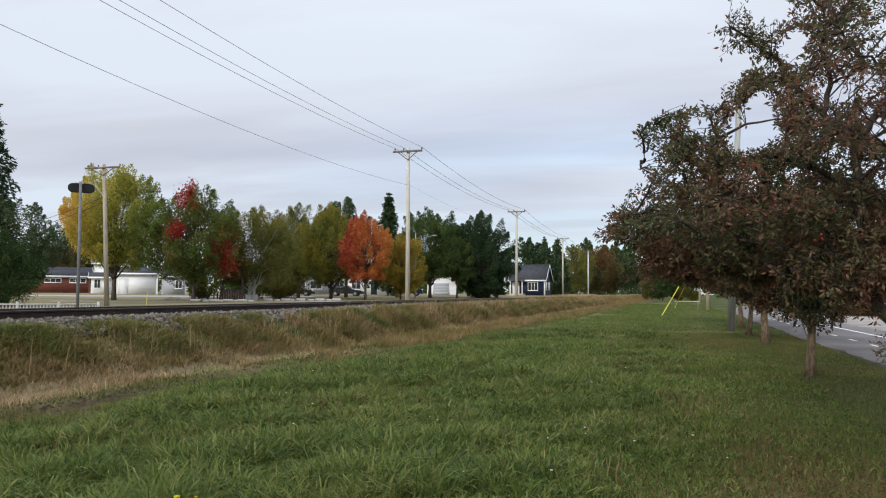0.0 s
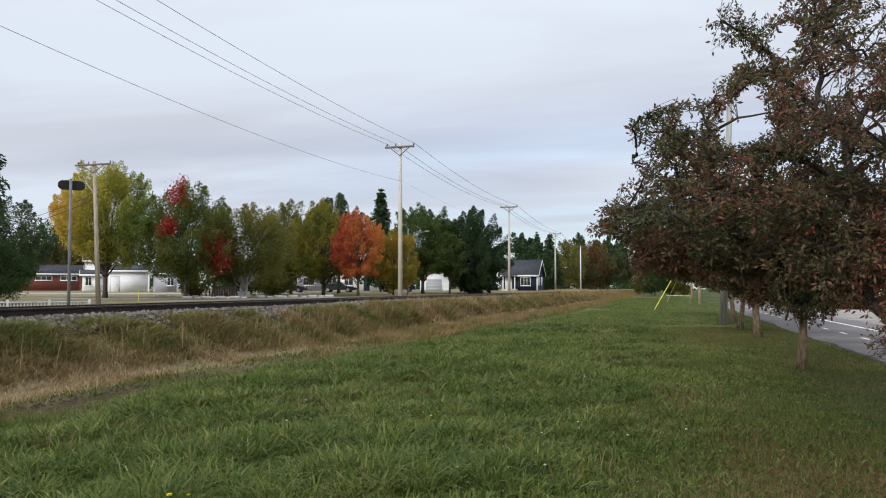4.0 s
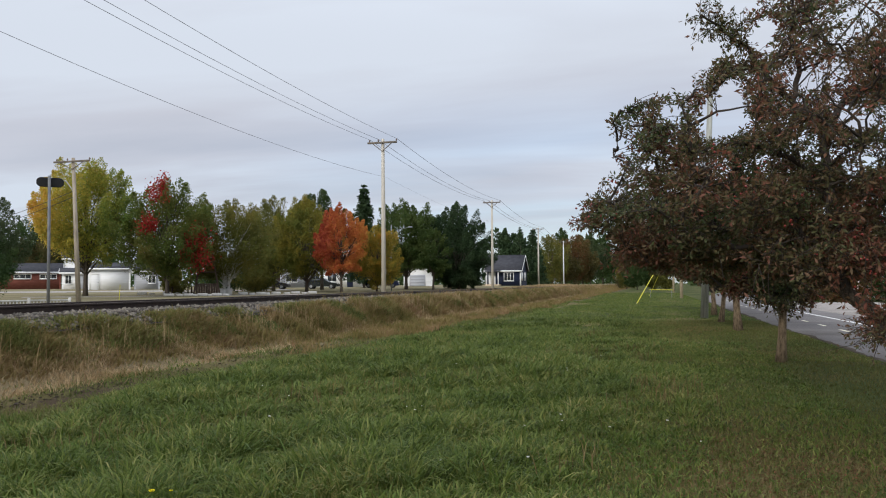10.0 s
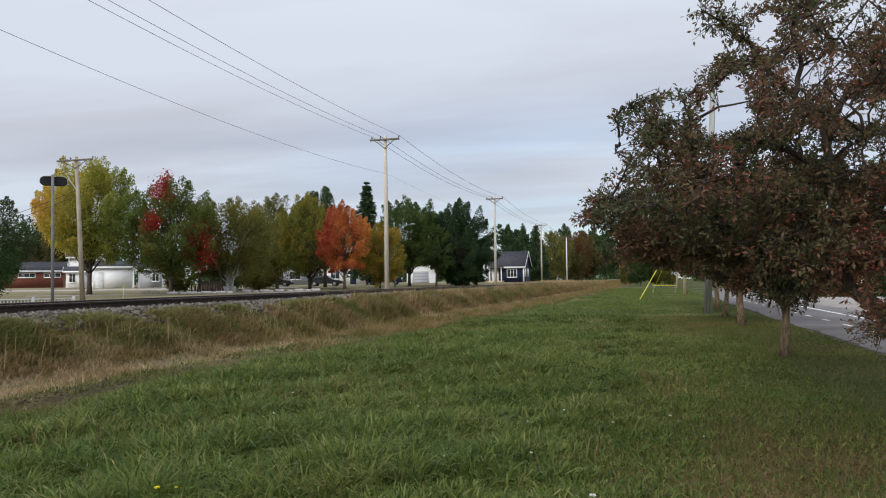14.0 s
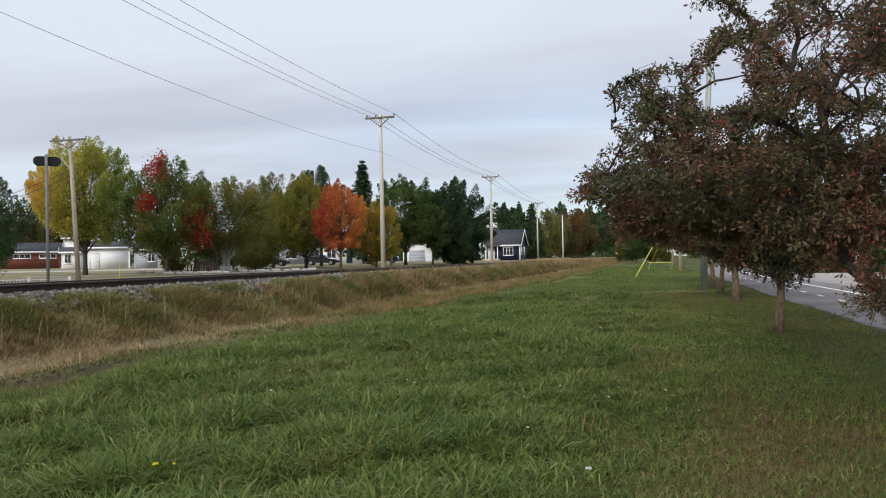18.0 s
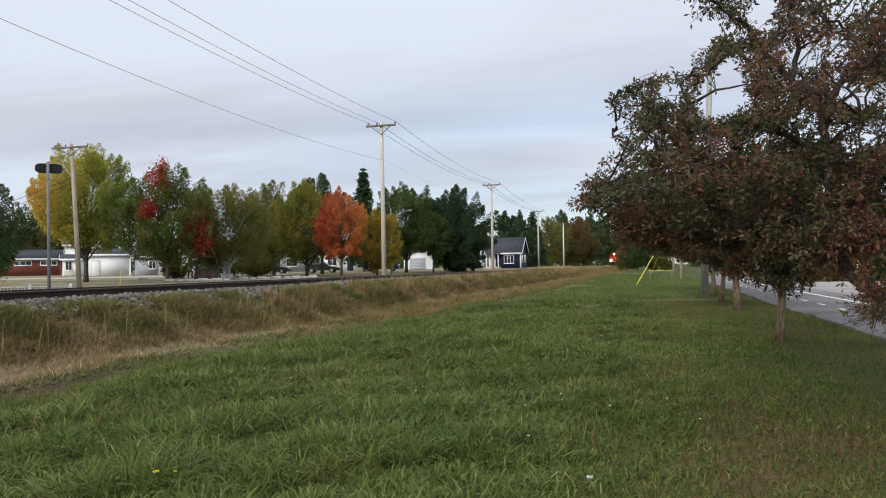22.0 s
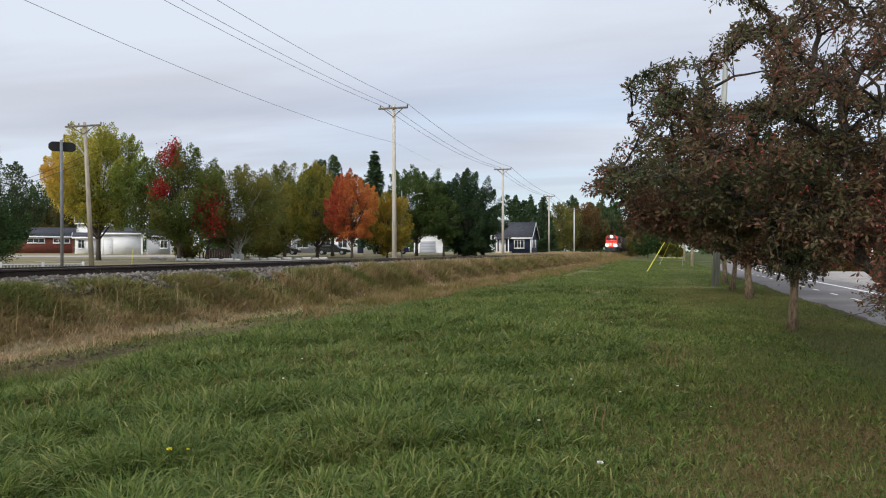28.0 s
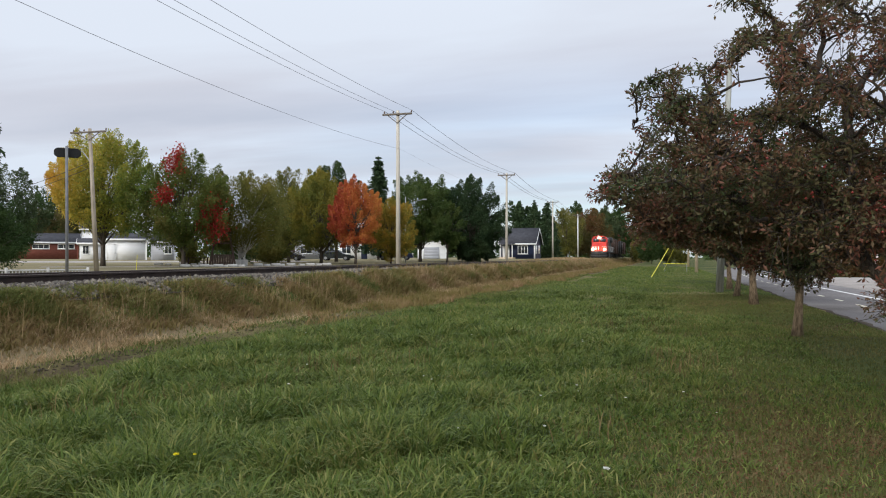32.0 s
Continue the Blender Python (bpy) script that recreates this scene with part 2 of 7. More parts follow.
POLE_WOOD = surface("weathered_pole_wood", (0.36, 0.33, 0.275), (0.56, 0.52, 0.445), 2, 0.85, stretch=(6, 6, 0.5), bump=0.3)
POLE_GREY = surface("grey_weathered_wood", (0.20, 0.20, 0.18), (0.36, 0.37, 0.33), 2, 0.85, stretch=(6, 6, 0.5), bump=0.3)
POLE_TAN = surface("tan_weathered_wood", (0.22, 0.185, 0.14), (0.38, 0.33, 0.26), 2, 0.85, stretch=(6, 6, 0.5), bump=0.3)
ARM_WOOD = surface("dark_arm_wood", (0.10, 0.085, 0.07), (0.20, 0.17, 0.14), 4, 0.85)
PORCELAIN = surface("brown_porcelain", (0.10, 0.06, 0.045), (0.16, 0.11, 0.08), 4, 0.25, bump=0)
WIRE = surface("dark_wire", (0.035, 0.035, 0.04), (0.06, 0.06, 0.065), 2, 0.6, bump=0)
CABLE = surface("grey_cable", (0.16, 0.16, 0.18), (0.22, 0.22, 0.24), 2, 0.6, bump=0)
STEEL_GREY = surface("galvanised_steel", (0.24, 0.25, 0.26), (0.36, 0.37, 0.38), 4, 0.5, 0.7, bump=0.05)
STEEL_MAST = surface("dull_grey_mast_paint", (0.11, 0.115, 0.12), (0.17, 0.175, 0.18), 4, 0.6, bump=0.05)
STEEL_DARK = surface("dark_painted_steel", (0.008, 0.008, 0.009), (0.016, 0.016, 0.017), 4, 0.75, bump=0.05)
YELLOW_PLASTIC = surface("yellow_plastic", (0.62, 0.56, 0.03), (0.74, 0.68, 0.06), 5, 0.5, bump=0.05)
PALE_WOOD = surface("pale_post_wood", (0.38, 0.30, 0.20), (0.55, 0.45, 0.32), 4, 0.85, stretch=(6, 6, 0.6))
BARK_APPLE = surface("apple_bark", (0.075, 0.055, 0.036), (0.27, 0.20, 0.13), 9, 0.98, stretch=(3, 3, 0.7), bump=1.0, fine=45, spec=0.05)
BARK_OLD = surface("old_apple_bark", (0.03, 0.024, 0.019), (0.125, 0.10, 0.075), 11, 0.98, stretch=(3, 3, 0.8), bump=1.0, fine=45, spec=0.05)
BARK_BRANCH = surface("dark_apple_branch", (0.022, 0.018, 0.015), (0.06, 0.046, 0.036), 5, 0.95, bump=0.4)
BARK_DARK = surface("dark_bark", (0.05, 0.04, 0.03), (0.12, 0.10, 0.08), 3, 0.95, stretch=(3, 3, 0.6), bump=0.6)
BARK_BIRCH = surface("white_birch_bark", (0.42, 0.41, 0.38), (0.72, 0.70, 0.66), 3, 0.8, stretch=(1, 1, 4), bump=0.2)
BRICK_RED = surface("red_brick", (0.15, 0.045, 0.032), (0.23, 0.08, 0.055), 2, 0.9, stretch=(1, 1, 6), bump=0.3)
SIDING_WHITE = surface("white_siding", (0.76, 0.76, 0.75), (0.87, 0.87, 0.86), 0.7, 0.6, bump=0.1, stretch=(0.3, 0.3, 12))
SIDING_GREY = surface("grey_siding", (0.36, 0.37, 0.40), (0.46, 0.47, 0.50), 0.7, 0.6, bump=0.1, stretch=(0.3, 0.3, 12))
SIDING_BLUE = surface("navy_blue_siding", (0.011, 0.016, 0.038), (0.02, 0.029, 0.062), 0.7, 0.6, bump=0.1, stretch=(0.3, 0.3, 12))
TRIM_WHITE = surface("white_trim_paint", (0.72, 0.72, 0.70), (0.82, 0.82, 0.80), 3, 0.5, bump=0.05)
SHINGLE = surface("dark_asphalt_shingle", (0.026, 0.027, 0.032), (0.052, 0.053, 0.06), 2, 0.9, stretch=(1, 1, 3), bump=0.4, fine=15)
BROWN_WOOD = surface("brown_stained_wood", (0.04, 0.026, 0.02), (0.09, 0.06, 0.045), 3, 0.85, stretch=(4, 4, 1))
CONCRETE = surface("pale_concrete", (0.34, 0.33, 0.31), (0.54, 0.53, 0.50), 3, 0.9, bump=0.3)
LOCO_RED = surface("red_orange_engine_paint", (0.36, 0.02, 0.015), (0.46, 0.034, 0.022), 1.5, 0.45, bump=0.03)
LOCO_BLACK = surface("black_engine_paint", (0.012, 0.012, 0.013), (0.03, 0.028, 0.027), 1.5, 0.55, bump=0.05)
CAR_BROWN = surface("rusty_brown_wagon_paint", (0.05, 0.028, 0.02), (0.10, 0.055, 0.04), 1.2, 0.7, bump=0.1)
CAR_PAINT = surface("dark_green_car_paint", (0.015, 0.02, 0.02), (0.03, 0.035, 0.035), 2, 0.25, bump=0, spec=0.5)
CAR_BLUE = surface("dark_blue_car_paint", (0.012, 0.02, 0.06), (0.02, 0.03, 0.085), 2, 0.25, bump=0, spec=0.5)
RUBBER = surface("black_rubber", (0.015, 0.015, 0.015), (0.03, 0.03, 0.03), 6, 0.8, bump=0.05)
GLASS_DARK = glassy("dark_window_glass")
HEADLIGHT = lamp_glow("headlight_glow", (1.0, 0.84, 0.58), 80)
TAILRED = surface("red_plastic", (0.4, 0.02, 0.015), (0.5, 0.04, 0.03), 5, 0.4, bump=0)
APPLE_RED = surface("red_apple_skin", (0.17, 0.02, 0.016), (0.28, 0.036, 0.024), 8, 0.35, bump=0, spec=0.5)

STONE_BED = surface("dark_ballast_bed", (0.015, 0.013, 0.011), (0.085, 0.075, 0.062), 7, 0.95, bump=0.5, fine=25, spec=0.05)
STONE_LOOSE = foliage("loose_ballast_stone", [(0.02, 0.017, 0.015), (0.06, 0.052, 0.045), (0.11, 0.10, 0.085), (0.155, 0.136, 0.11), (0.22, 0.195, 0.155)], 0.95, 0.0)
GRASS_BLADE = foliage("green_grass_blade", [(0.03, 0.05, 0.012), (0.07, 0.112, 0.022), (0.138, 0.172, 0.04), (0.27, 0.24, 0.09)], 0.5, 0.3, 0.7, None, 0.3)
GRASS_SHORT = foliage("mown_grass_blade", [(0.065, 0.08, 0.02), (0.10, 0.11, 0.03), (0.15, 0.135, 0.05), (0.21, 0.14, 0.07)], 0.6, 0.25, 0.3)
DRY_STEM = foliage("dry_weed_stem", [(0.19, 0.15, 0.06), (0.29, 0.195, 0.10), (0.40, 0.295, 0.165), (0.52, 0.42, 0.265)], 0.7, 0.25, 0.5)
WEED_LEAF = foliage("olive_weed_leaf", [(0.10, 0.10, 0.03), (0.185, 0.15, 0.05), (0.24, 0.168, 0.078), (0.29, 0.17, 0.10)], 0.6, 0.3, 0.5)
WEED_GREEN = foliage("green_weed_leaf", [(0.07, 0.095, 0.025), (0.12, 0.14, 0.038), (0.18, 0.165, 0.055), (0.26, 0.16, 0.075)], 0.6, 0.3, 0.6)
WEED_DARK = foliage("broad_weed_leaf", [(0.045, 0.064, 0.015), (0.07, 0.096, 0.022), (0.11, 0.132, 0.034)], 0.75, 0.25, 0.6)
SEED_BROWN = foliage("brown_seed_stalk", [(0.09, 0.06, 0.03), (0.16, 0.11, 0.05), (0.24, 0.18, 0.09)], 0.7, 0.15)
DRY_LOW = foliage("dry_low_growth", [(0.07, 0.075, 0.026), (0.12, 0.10, 0.04), (0.16, 0.115, 0.055), (0.20, 0.13, 0.07)], 0.7, 0.2, 1.2)
LEAF_APPLE = foliage("apple_leaf", [(0.032, 0.056, 0.023), (0.068, 0.084, 0.034), (0.112, 0.086, 0.042), (0.16, 0.072, 0.046), (0.215, 0.06, 0.042)], 0.4, 0.32, 0.9)
LEAF_YELLOW = foliage("yellow_maple_leaf", [(0.12, 0.19, 0.05), (0.19, 0.25, 0.058), (0.32, 0.32, 0.06), (0.52, 0.40, 0.07), (0.64, 0.38, 0.075)], 0.5, 0.48, 0.25, (-0.10, -0.085, 0.0))
LEAF_MAPLE = foliage("green_maple_leaf", [(0.06, 0.105, 0.026), (0.095, 0.14, 0.034), (0.13, 0.16, 0.04), (0.17, 0.17, 0.045), (0.22, 0.16, 0.05)], 0.5, 0.48, 0.4)
LEAF_RED = foliage("red_maple_leaf", [(0.20, 0.028, 0.022), (0.34, 0.034, 0.028), (0.46, 0.06, 0.036)], 0.5, 0.4)
LEAF_SHADE = foliage("shade_green_leaf", [(0.035, 0.068, 0.02), (0.06, 0.098, 0.028), (0.095, 0.13, 0.036), (0.13, 0.15, 0.045)], 0.5, 0.4, 0.4)
LEAF_PINE = foliage("dark_pine_needle", [(0.022, 0.045, 0.02), (0.038, 0.066, 0.028), (0.06, 0.09, 0.038)], 0.55, 0.25, 0.5)
LEAF_OLIVE = foliage("olive_leaf", [(0.075, 0.09, 0.024), (0.125, 0.135, 0.034), (0.19, 0.175, 0.042), (0.28, 0.20, 0.05)], 0.5, 0.48, 0.3)
LEAF_DULL = foliage("dull_brown_olive_leaf", [(0.05, 0.055, 0.018), (0.085, 0.08, 0.025), (0.13, 0.10, 0.035), (0.19, 0.13, 0.045)], 0.5, 0.3, 0.3)
LEAF_YG = foliage("green_gold_leaf", [(0.08, 0.11, 0.026), (0.15, 0.165, 0.036), (0.26, 0.23, 0.042), (0.40, 0.28, 0.05)], 0.5, 0.48, 0.35)
LEAF_FIRE = foliage("red_orange_maple_leaf", [(0.28, 0.04, 0.034), (0.43, 0.10, 0.045), (0.54, 0.21, 0.058), (0.60, 0.34, 0.08)], 0.5, 0.4, 0.7, (0.15, 0.07, 0))
LEAF_ORANGE = foliage("orange_green_leaf", [(0.12, 0.14, 0.03), (0.24, 0.22, 0.04), (0.44, 0.30, 0.05), (0.60, 0.25, 0.045)], 0.5, 0.5, 0.9)
LEAF_RUST = foliage("rusty_leaf", [(0.07, 0.075, 0.022), (0.12, 0.09, 0.03), (0.17, 0.085, 0.035), (0.22, 0.07, 0.035)], 0.5, 0.35, 0.4)
LEAF_GREEN = foliage("green_leaf", [(0.03, 0.06, 0.02), (0.05, 0.085, 0.026), (0.08, 0.115, 0.035)], 0.5, 0.3, 0.4)
LEAF_BLUEGREEN = foliage("dull_green_leaf", [(0.045, 0.07, 0.032), (0.075, 0.105, 0.045), (0.12, 0.14, 0.065)], 0.5, 0.3, 0.4)
NEEDLE = foliage("dark_spruce_needle", [(0.022, 0.044, 0.02), (0.042, 0.072, 0.03), (0.066, 0.098, 0.042)], 0.6, 0.15, 0.5)
FLOWER_YELLOW = foliage("yellow_petal", [(0.75, 0.62, 0.02), (0.85, 0.75, 0.04)], 0.5, 0.2)
FLOWER_WHITE = foliage("white_petal", [(0.70, 0.70, 0.66), (0.85, 0.85, 0.82)], 0.5, 0.2)
FLOWER_PALE = foliage("pale_pink_petal", [(0.52, 0.40, 0.40), (0.68, 0.58, 0.57)], 0.5, 0.2)
LEAF_BROWN = foliage("fallen_leaf", [(0.06, 0.035, 0.018), (0.11, 0.062, 0.03), (0.16, 0.07, 0.036)], 0.6, 0.1)


# ---------------------------------------------------------------- mesh tools
rng = np.random.default_rng(7)


def mesh_from(name, verts, faces, smooth=False):
    """A mesh from an array of vertices and an array, or a list of arrays, of faces with equal corners."""
    verts = np.asarray(verts, np.float32).reshape(-1, 3)
    groups = faces if isinstance(faces, list) else [faces]
    groups = [np.asarray(f, np.int32) for f in groups if len(f)]
    me = bpy.data.meshes.new(name)
    loops = np.concatenate([f.ravel() for f in groups])
    sizes = np.concatenate([np.full(len(f), f.shape[1], np.int32) for f in groups])
    me.vertices.add(len(verts)); me.vertices.foreach_set("co", verts.ravel())
    me.loops.add(len(loops)); me.loops.foreach_set("vertex_index", loops)
    me.polygons.add(len(sizes))
    me.polygons.foreach_set("loop_start", np.concatenate([[0], np.cumsum(sizes)[:-1]]).astype(np.int32))
    me.polygons.foreach_set("loop_total", sizes)
    if smooth:
        me.polygons.foreach_set("use_smooth", np.ones(len(sizes), bool))
    me.update(calc_edges=True)
    return me


class Shape:
    """Gathers boxes, tubes and slabs into one mesh."""

    def __init__(self):
        self.v, self.f3, self.f4, self.fn, self.n = [], [], [], [], 0

    def put(self, verts, faces):
        verts = np.asarray(verts, float)
        for f in faces:
            q = [i + self.n for i in f]
            (self.f4 if len(q) == 4 else self.f3 if len(q) == 3 else self.fn).append(q)
        self.v.append(verts); self.n += len(verts)
        return self

    def box(self, lo, hi, bevel=0.0, m=None):
        """A box with chamfered edges."""
        lo, hi = np.minimum(lo, hi).astype(float), np.maximum(lo, hi).astype(float)
        c, h = (lo + hi) / 2, (hi - lo) / 2
        b = min(bevel, 0.45 * h.min())
        if b <= 0:
            v = [(sx, sy, sz) for sx in (-1, 1) for sy in (-1, 1) for sz in (-1, 1)]
            v = np.array(v) * h + c
            f = [(0, 1, 3, 2), (4, 6, 7, 5), (0, 4, 5, 1), (2, 3, 7, 6), (0, 2, 6, 4), (1, 5, 7, 3)]
        else:
            v, ix = [], {}
            for s in [(sx, sy, sz) for sx in (-1, 1) for sy in (-1, 1) for sz in (-1, 1)]:
                for a in range(3):
                    ix[s, a] = len(v)
                    v.append([s[k] * (h[k] if k == a else h[k] - b) for k in range(3)])
            f = []
            for a in range(3):
                u, w = (a + 1) % 3, (a + 2) % 3
                for sg in (-1, 1):
                    ring = []
                    for su, sw in ((-1, -1), (1, -1), (1, 1), (-1, 1)):
                        s = [0, 0, 0]; s[a], s[u], s[w] = sg, su, sw
                        ring.append(ix[tuple(s), a])
                    f.append(ring if sg > 0 else ring[::-1])
                for su in (-1, 1):
                    for sw in (-1, 1):
                        p, q = [0, 0, 0], [0, 0, 0]
                        p[a], p[u], p[w] = -1, su, sw
                        q[a], q[u], q[w] = 1, su, sw
                        ring = [ix[tuple(p), u], ix[tuple(q), u], ix[tuple(q), w], ix[tuple(p), w]]
                        f.append(ring if su * sw < 0 else ring[::-1])
            for s in [(sx, sy, sz) for sx in (-1, 1) for sy in (-1, 1) for sz in (-1, 1)]:
                ring = [ix[s, 0], ix[s, 1], ix[s, 2]]
                f.append(ring if s[0] * s[1] * s[2] > 0 else ring[::-1])
            v = np.array(v) + c
        if m is not None:
            v = np.array([m @ Vector(p) for p in v])
        return self.put(v, f)

    def tube(self, path, radii, seg=8, caps=True):
        """A round tube along a path."""
        path = np.asarray(path, float)
        radii = np.broadcast_to(np.asarray(radii, float), (len(path),))
        d = np.gradient(path, axis=0)
        d /= np.linalg.norm(d, axis=1, keepdims=True) + 1e-9
        ref = np.array([0, 0, 1.0]) if abs(d[:, 2]).mean() < 0.8 else np.array([1.0, 0, 0])
        a = np.cross(d, ref); a /= np.linalg.norm(a, axis=1, keepdims=True) + 1e-9
        b = np.cross(d, a)
        th = np.arange(seg) * 2 * np.pi / seg
        v = (path[:, None] + radii[:, None, None] * (a[:, None] * np.cos(th)[None, :, None] + b[:, None] * np.sin(th)[None, :, None])).reshape(-1, 3)
        f = []
        for i in range(len(path) - 1):
            for j in range(seg):
                k = (j + 1) % seg
                f.append((i * seg + j, i * seg + k, (i + 1) * seg + k, (i + 1) * seg + j))
        if caps:
            f.append(tuple(range(seg))); f.append(tuple(range((len(path) - 1) * seg, len(path) * seg))[::-1])
        return self.put(v, f)

    def prism(self, outline, axis, lo, hi):
        """An outline of (u, w) pushed along an axis; u and w are the two other axes in order."""
        k = len(outline)
        u, w = [i for i in range(3) if i != axis]
        v = np.zeros((2 * k, 3))
        v[:, axis] = [lo] * k + [hi] * k
        v[:k, u] = v[k:, u] = [p[0] for p in outline]
        v[:k, w] = v[k:, w] = [p[1] for p in outline]
        f = [tuple(range(k))[::-1], tuple(range(k, 2 * k))] + [(i, (i + 1) % k, k + (i + 1) % k, k + i) for i in range(k)]
        return self.put(v, f)

    def ball(self, c, r, seg=8, rings=5, squash=(1, 1, 1)):
        v, f = [], []
        for i in range(rings + 1):
            ph = np.pi * i / rings
            for j in range(seg):
                th = 2 * np.pi * j / seg
                v.append((c[0] + r * squash[0] * np.sin(ph) * np.cos(th), c[1] + r * squash[1] * np.sin(ph) * np.sin(th), c[2] + r * squash[2] * np.cos(ph)))
        for i in range(rings):
            for j in range(seg):
                k = (j + 1) % seg
                f.append((i * seg + j, (i + 1) * seg + j, (i + 1) * seg + k, i * seg + k))
        return self.put(v, f)

    def mesh(self, name, smooth=False):
        if self.fn:
            me = bpy.data.meshes.new(name)
            me.from_pydata(np.concatenate(self.v).tolist(), [], self.f3 + self.f4 + self.fn)
            bm = bmesh.new(); bm.from_mesh(me); bmesh.ops.recalc_face_normals(bm, faces=bm.faces); bm.to_mesh(me); bm.free()
            if smooth:
                me.polygons.foreach_set("use_smooth", np.ones(len(me.polygons), bool))
            me.update()
            return me
        return mesh_from(name, np.concatenate(self.v), [np.array(q) for q in (self.f3, self.f4) if q], smooth)


def part(name, shape, material, parent, label="", at=None, smooth=False):
    """Links a shape or a mesh as one part of a thing, or as a thing of its own."""
    me = shape.mesh(name, smooth) if isinstance(shape, Shape) else shape
    if not me.materials:
        me.materials.append(material)
    ob = new(name, me)
    if parent is not None:
        ob.parent = parent
    if at is not None:
        ob.matrix_basis = at
    if label:
        ob["label"] = label
    return ob


def thing(name, at, label, category, group=""):
    ob = new(name)
    ob.empty_display_size = 0.2
    ob.matrix_basis = at
    return tagged(ob, label, category, group)


def smoothstep(a, b, x):
    t = np.clip((np.asarray(x, float) - a) / (b - a), 0, 1)
    return t * t * (3 - 2 * t)


# ---------------------------------------------------------------- the ground
RAIL_TOP, TRACK_X = 1.25, -12.22


def ground_z(x, y):
    """Flat verge, a bank that carries the track, and the park a little higher behind it."""
    x, y = np.asarray(x, float), np.asarray(y, float)
    z = 0.05 * np.sin(0.31 * x + 0.2) * np.cos(0.23 * y) + 0.03 * np.sin(0.9 * x + 0.7 * y)
    z = z * smoothstep(4.2, 2.5, x) * smoothstep(-9.2, -7, x)
    z = z - 0.07 * smoothstep(-7.6, -7.9, x) * smoothstep(-8.6, -8.2, x) + 0.03 * smoothstep(-8.3, -8.6, x) * smoothstep(-9.1, -8.8, x)
    bank = 0.84 * smoothstep(-8.95, -10.75, x)
    d = np.hypot(x, y)
    park = np.clip(0.45 + 0.011 * (d - 45), 0.35, 1.35)
    k = smoothstep(-14.2, -17.5, x)
    z = z + bank * (1 - k) + park * k
    return z - 0.03 * smoothstep(3.9, 4.5, x)


def build_ground():
    xs = np.concatenate([-np.geomspace(2600, 42, 26), np.arange(-40, -18, 1.5), np.arange(-18, 6, 0.3), np.arange(6, 14, 1.0), np.geomspace(15, 2600, 24)])
    ys = np.concatenate([-np.geomspace(2600, 4, 16), np.arange(-2, 40, 0.5), np.geomspace(40.5, 400, 70), np.geomspace(420, 2800, 14)])
    X, Y = np.meshgrid(xs, ys)
    v = np.stack([X, Y, ground_z(X, Y)], -1).reshape(-1, 3)
    n, m = len(xs), len(ys)
    i = (np.arange(m - 1)[:, None] * n + np.arange(n - 1)[None]).ravel()
    me = mesh_from("ground", v, np.stack([i, i + 1, i + n + 1, i + n], 1), True)
    tagged(part("ground", me, GROUND, None), "green grass verge with dry weeds and park lawn", "ground", kind="structure")


def bend(y):
    """How far the road swings to the east, away from the line, beyond the row of trees."""
    q = np.clip(np.asarray(y, float) - 50, 0, None)
    return np.where(q < 120, 0.001 * q * q, 14.4 + 0.24 * (q - 120))


def strip(name, x0, x1, y0, y1, z, mat, label, cat, rag=0.0, thick=0.05):
    """A flat strip along the road with a ragged near edge."""
    ys = np.concatenate([np.arange(y0, min(y1, 60), 0.6), np.geomspace(max(60, y0 + 1), y1, 60)]) if y1 > 61 else np.arange(y0, y1 + 0.6, 0.6)
    r = np.random.default_rng(3)
    e = rag * (np.sin(ys * 0.35) * 0.5 + r.normal(0, 0.35, len(ys))) + bend(ys)
    k = len(ys)
    v = np.concatenate([np.stack([x0 + e, ys, np.full(k, z - thick)], 1), np.stack([x0 + e, ys, np.full(k, z)], 1), np.stack([x1 + bend(ys), ys, np.full(k, z)], 1)])
    i = np.arange(k - 1)
    f = np.concatenate([np.stack([i + 1, i, i + k, i + k + 1], 1), np.stack([i + k + 1, i + k, i + 2 * k, i + 2 * k + 1], 1)])
    return tagged(part(name, mesh_from(name, v, f), mat, None), label, cat, kind="structure")


build_ground()
road = strip("road", 4.6, 12.0, -60, 900, 0.0, ASPHALT, "grey asphalt road with a cycle lane", "road", 0.16)
strip("gravel_lot", 9.2, 30, 18, 66, 0.012, GRAVEL, "pale gravel lot beside the road", "gravel")
soil = strip("road_edge", 4.47, 4.75, -40, 120, -0.012, SOIL, "dark crumbled soil along the asphalt edge", "verge", 0.16)


def road_marks():
    for x, name, label in ((7.75, "lane_line", "solid white line along the cycle lane"),):
        ys = np.concatenate([np.arange(-40, 50, 6.0), np.arange(50, 300, 4.0)])
        k = len(ys)
        v = np.concatenate([np.stack([x + q + bend(ys), ys, np.full(k, 0.004)], 1) for q in (-0.075, 0.075)])
        i = np.arange(k - 1)
        me = mesh_from(name, v, np.stack([i, i + k, i + k + 1, i + 1], 1))
        tagged(part(name, me, PAINT_WHITE, None), label, "road marking", kind="structure")
    d = Shape().box((-0.055, -0.55, -0.02), (0.055, 0.55, 0.004)).mesh("dash")
    for i in range(22):
        ob = part("dash", d, PAINT_YELLOW, road, at=pose(6.15 + float(bend(14.6 + 3.32 * i)), 14.6 + 3.32 * i, 0, 0, 0, -math.degrees(math.atan(0.002 * max(0, 3.32 * i - 35.4)))))


road_marks()


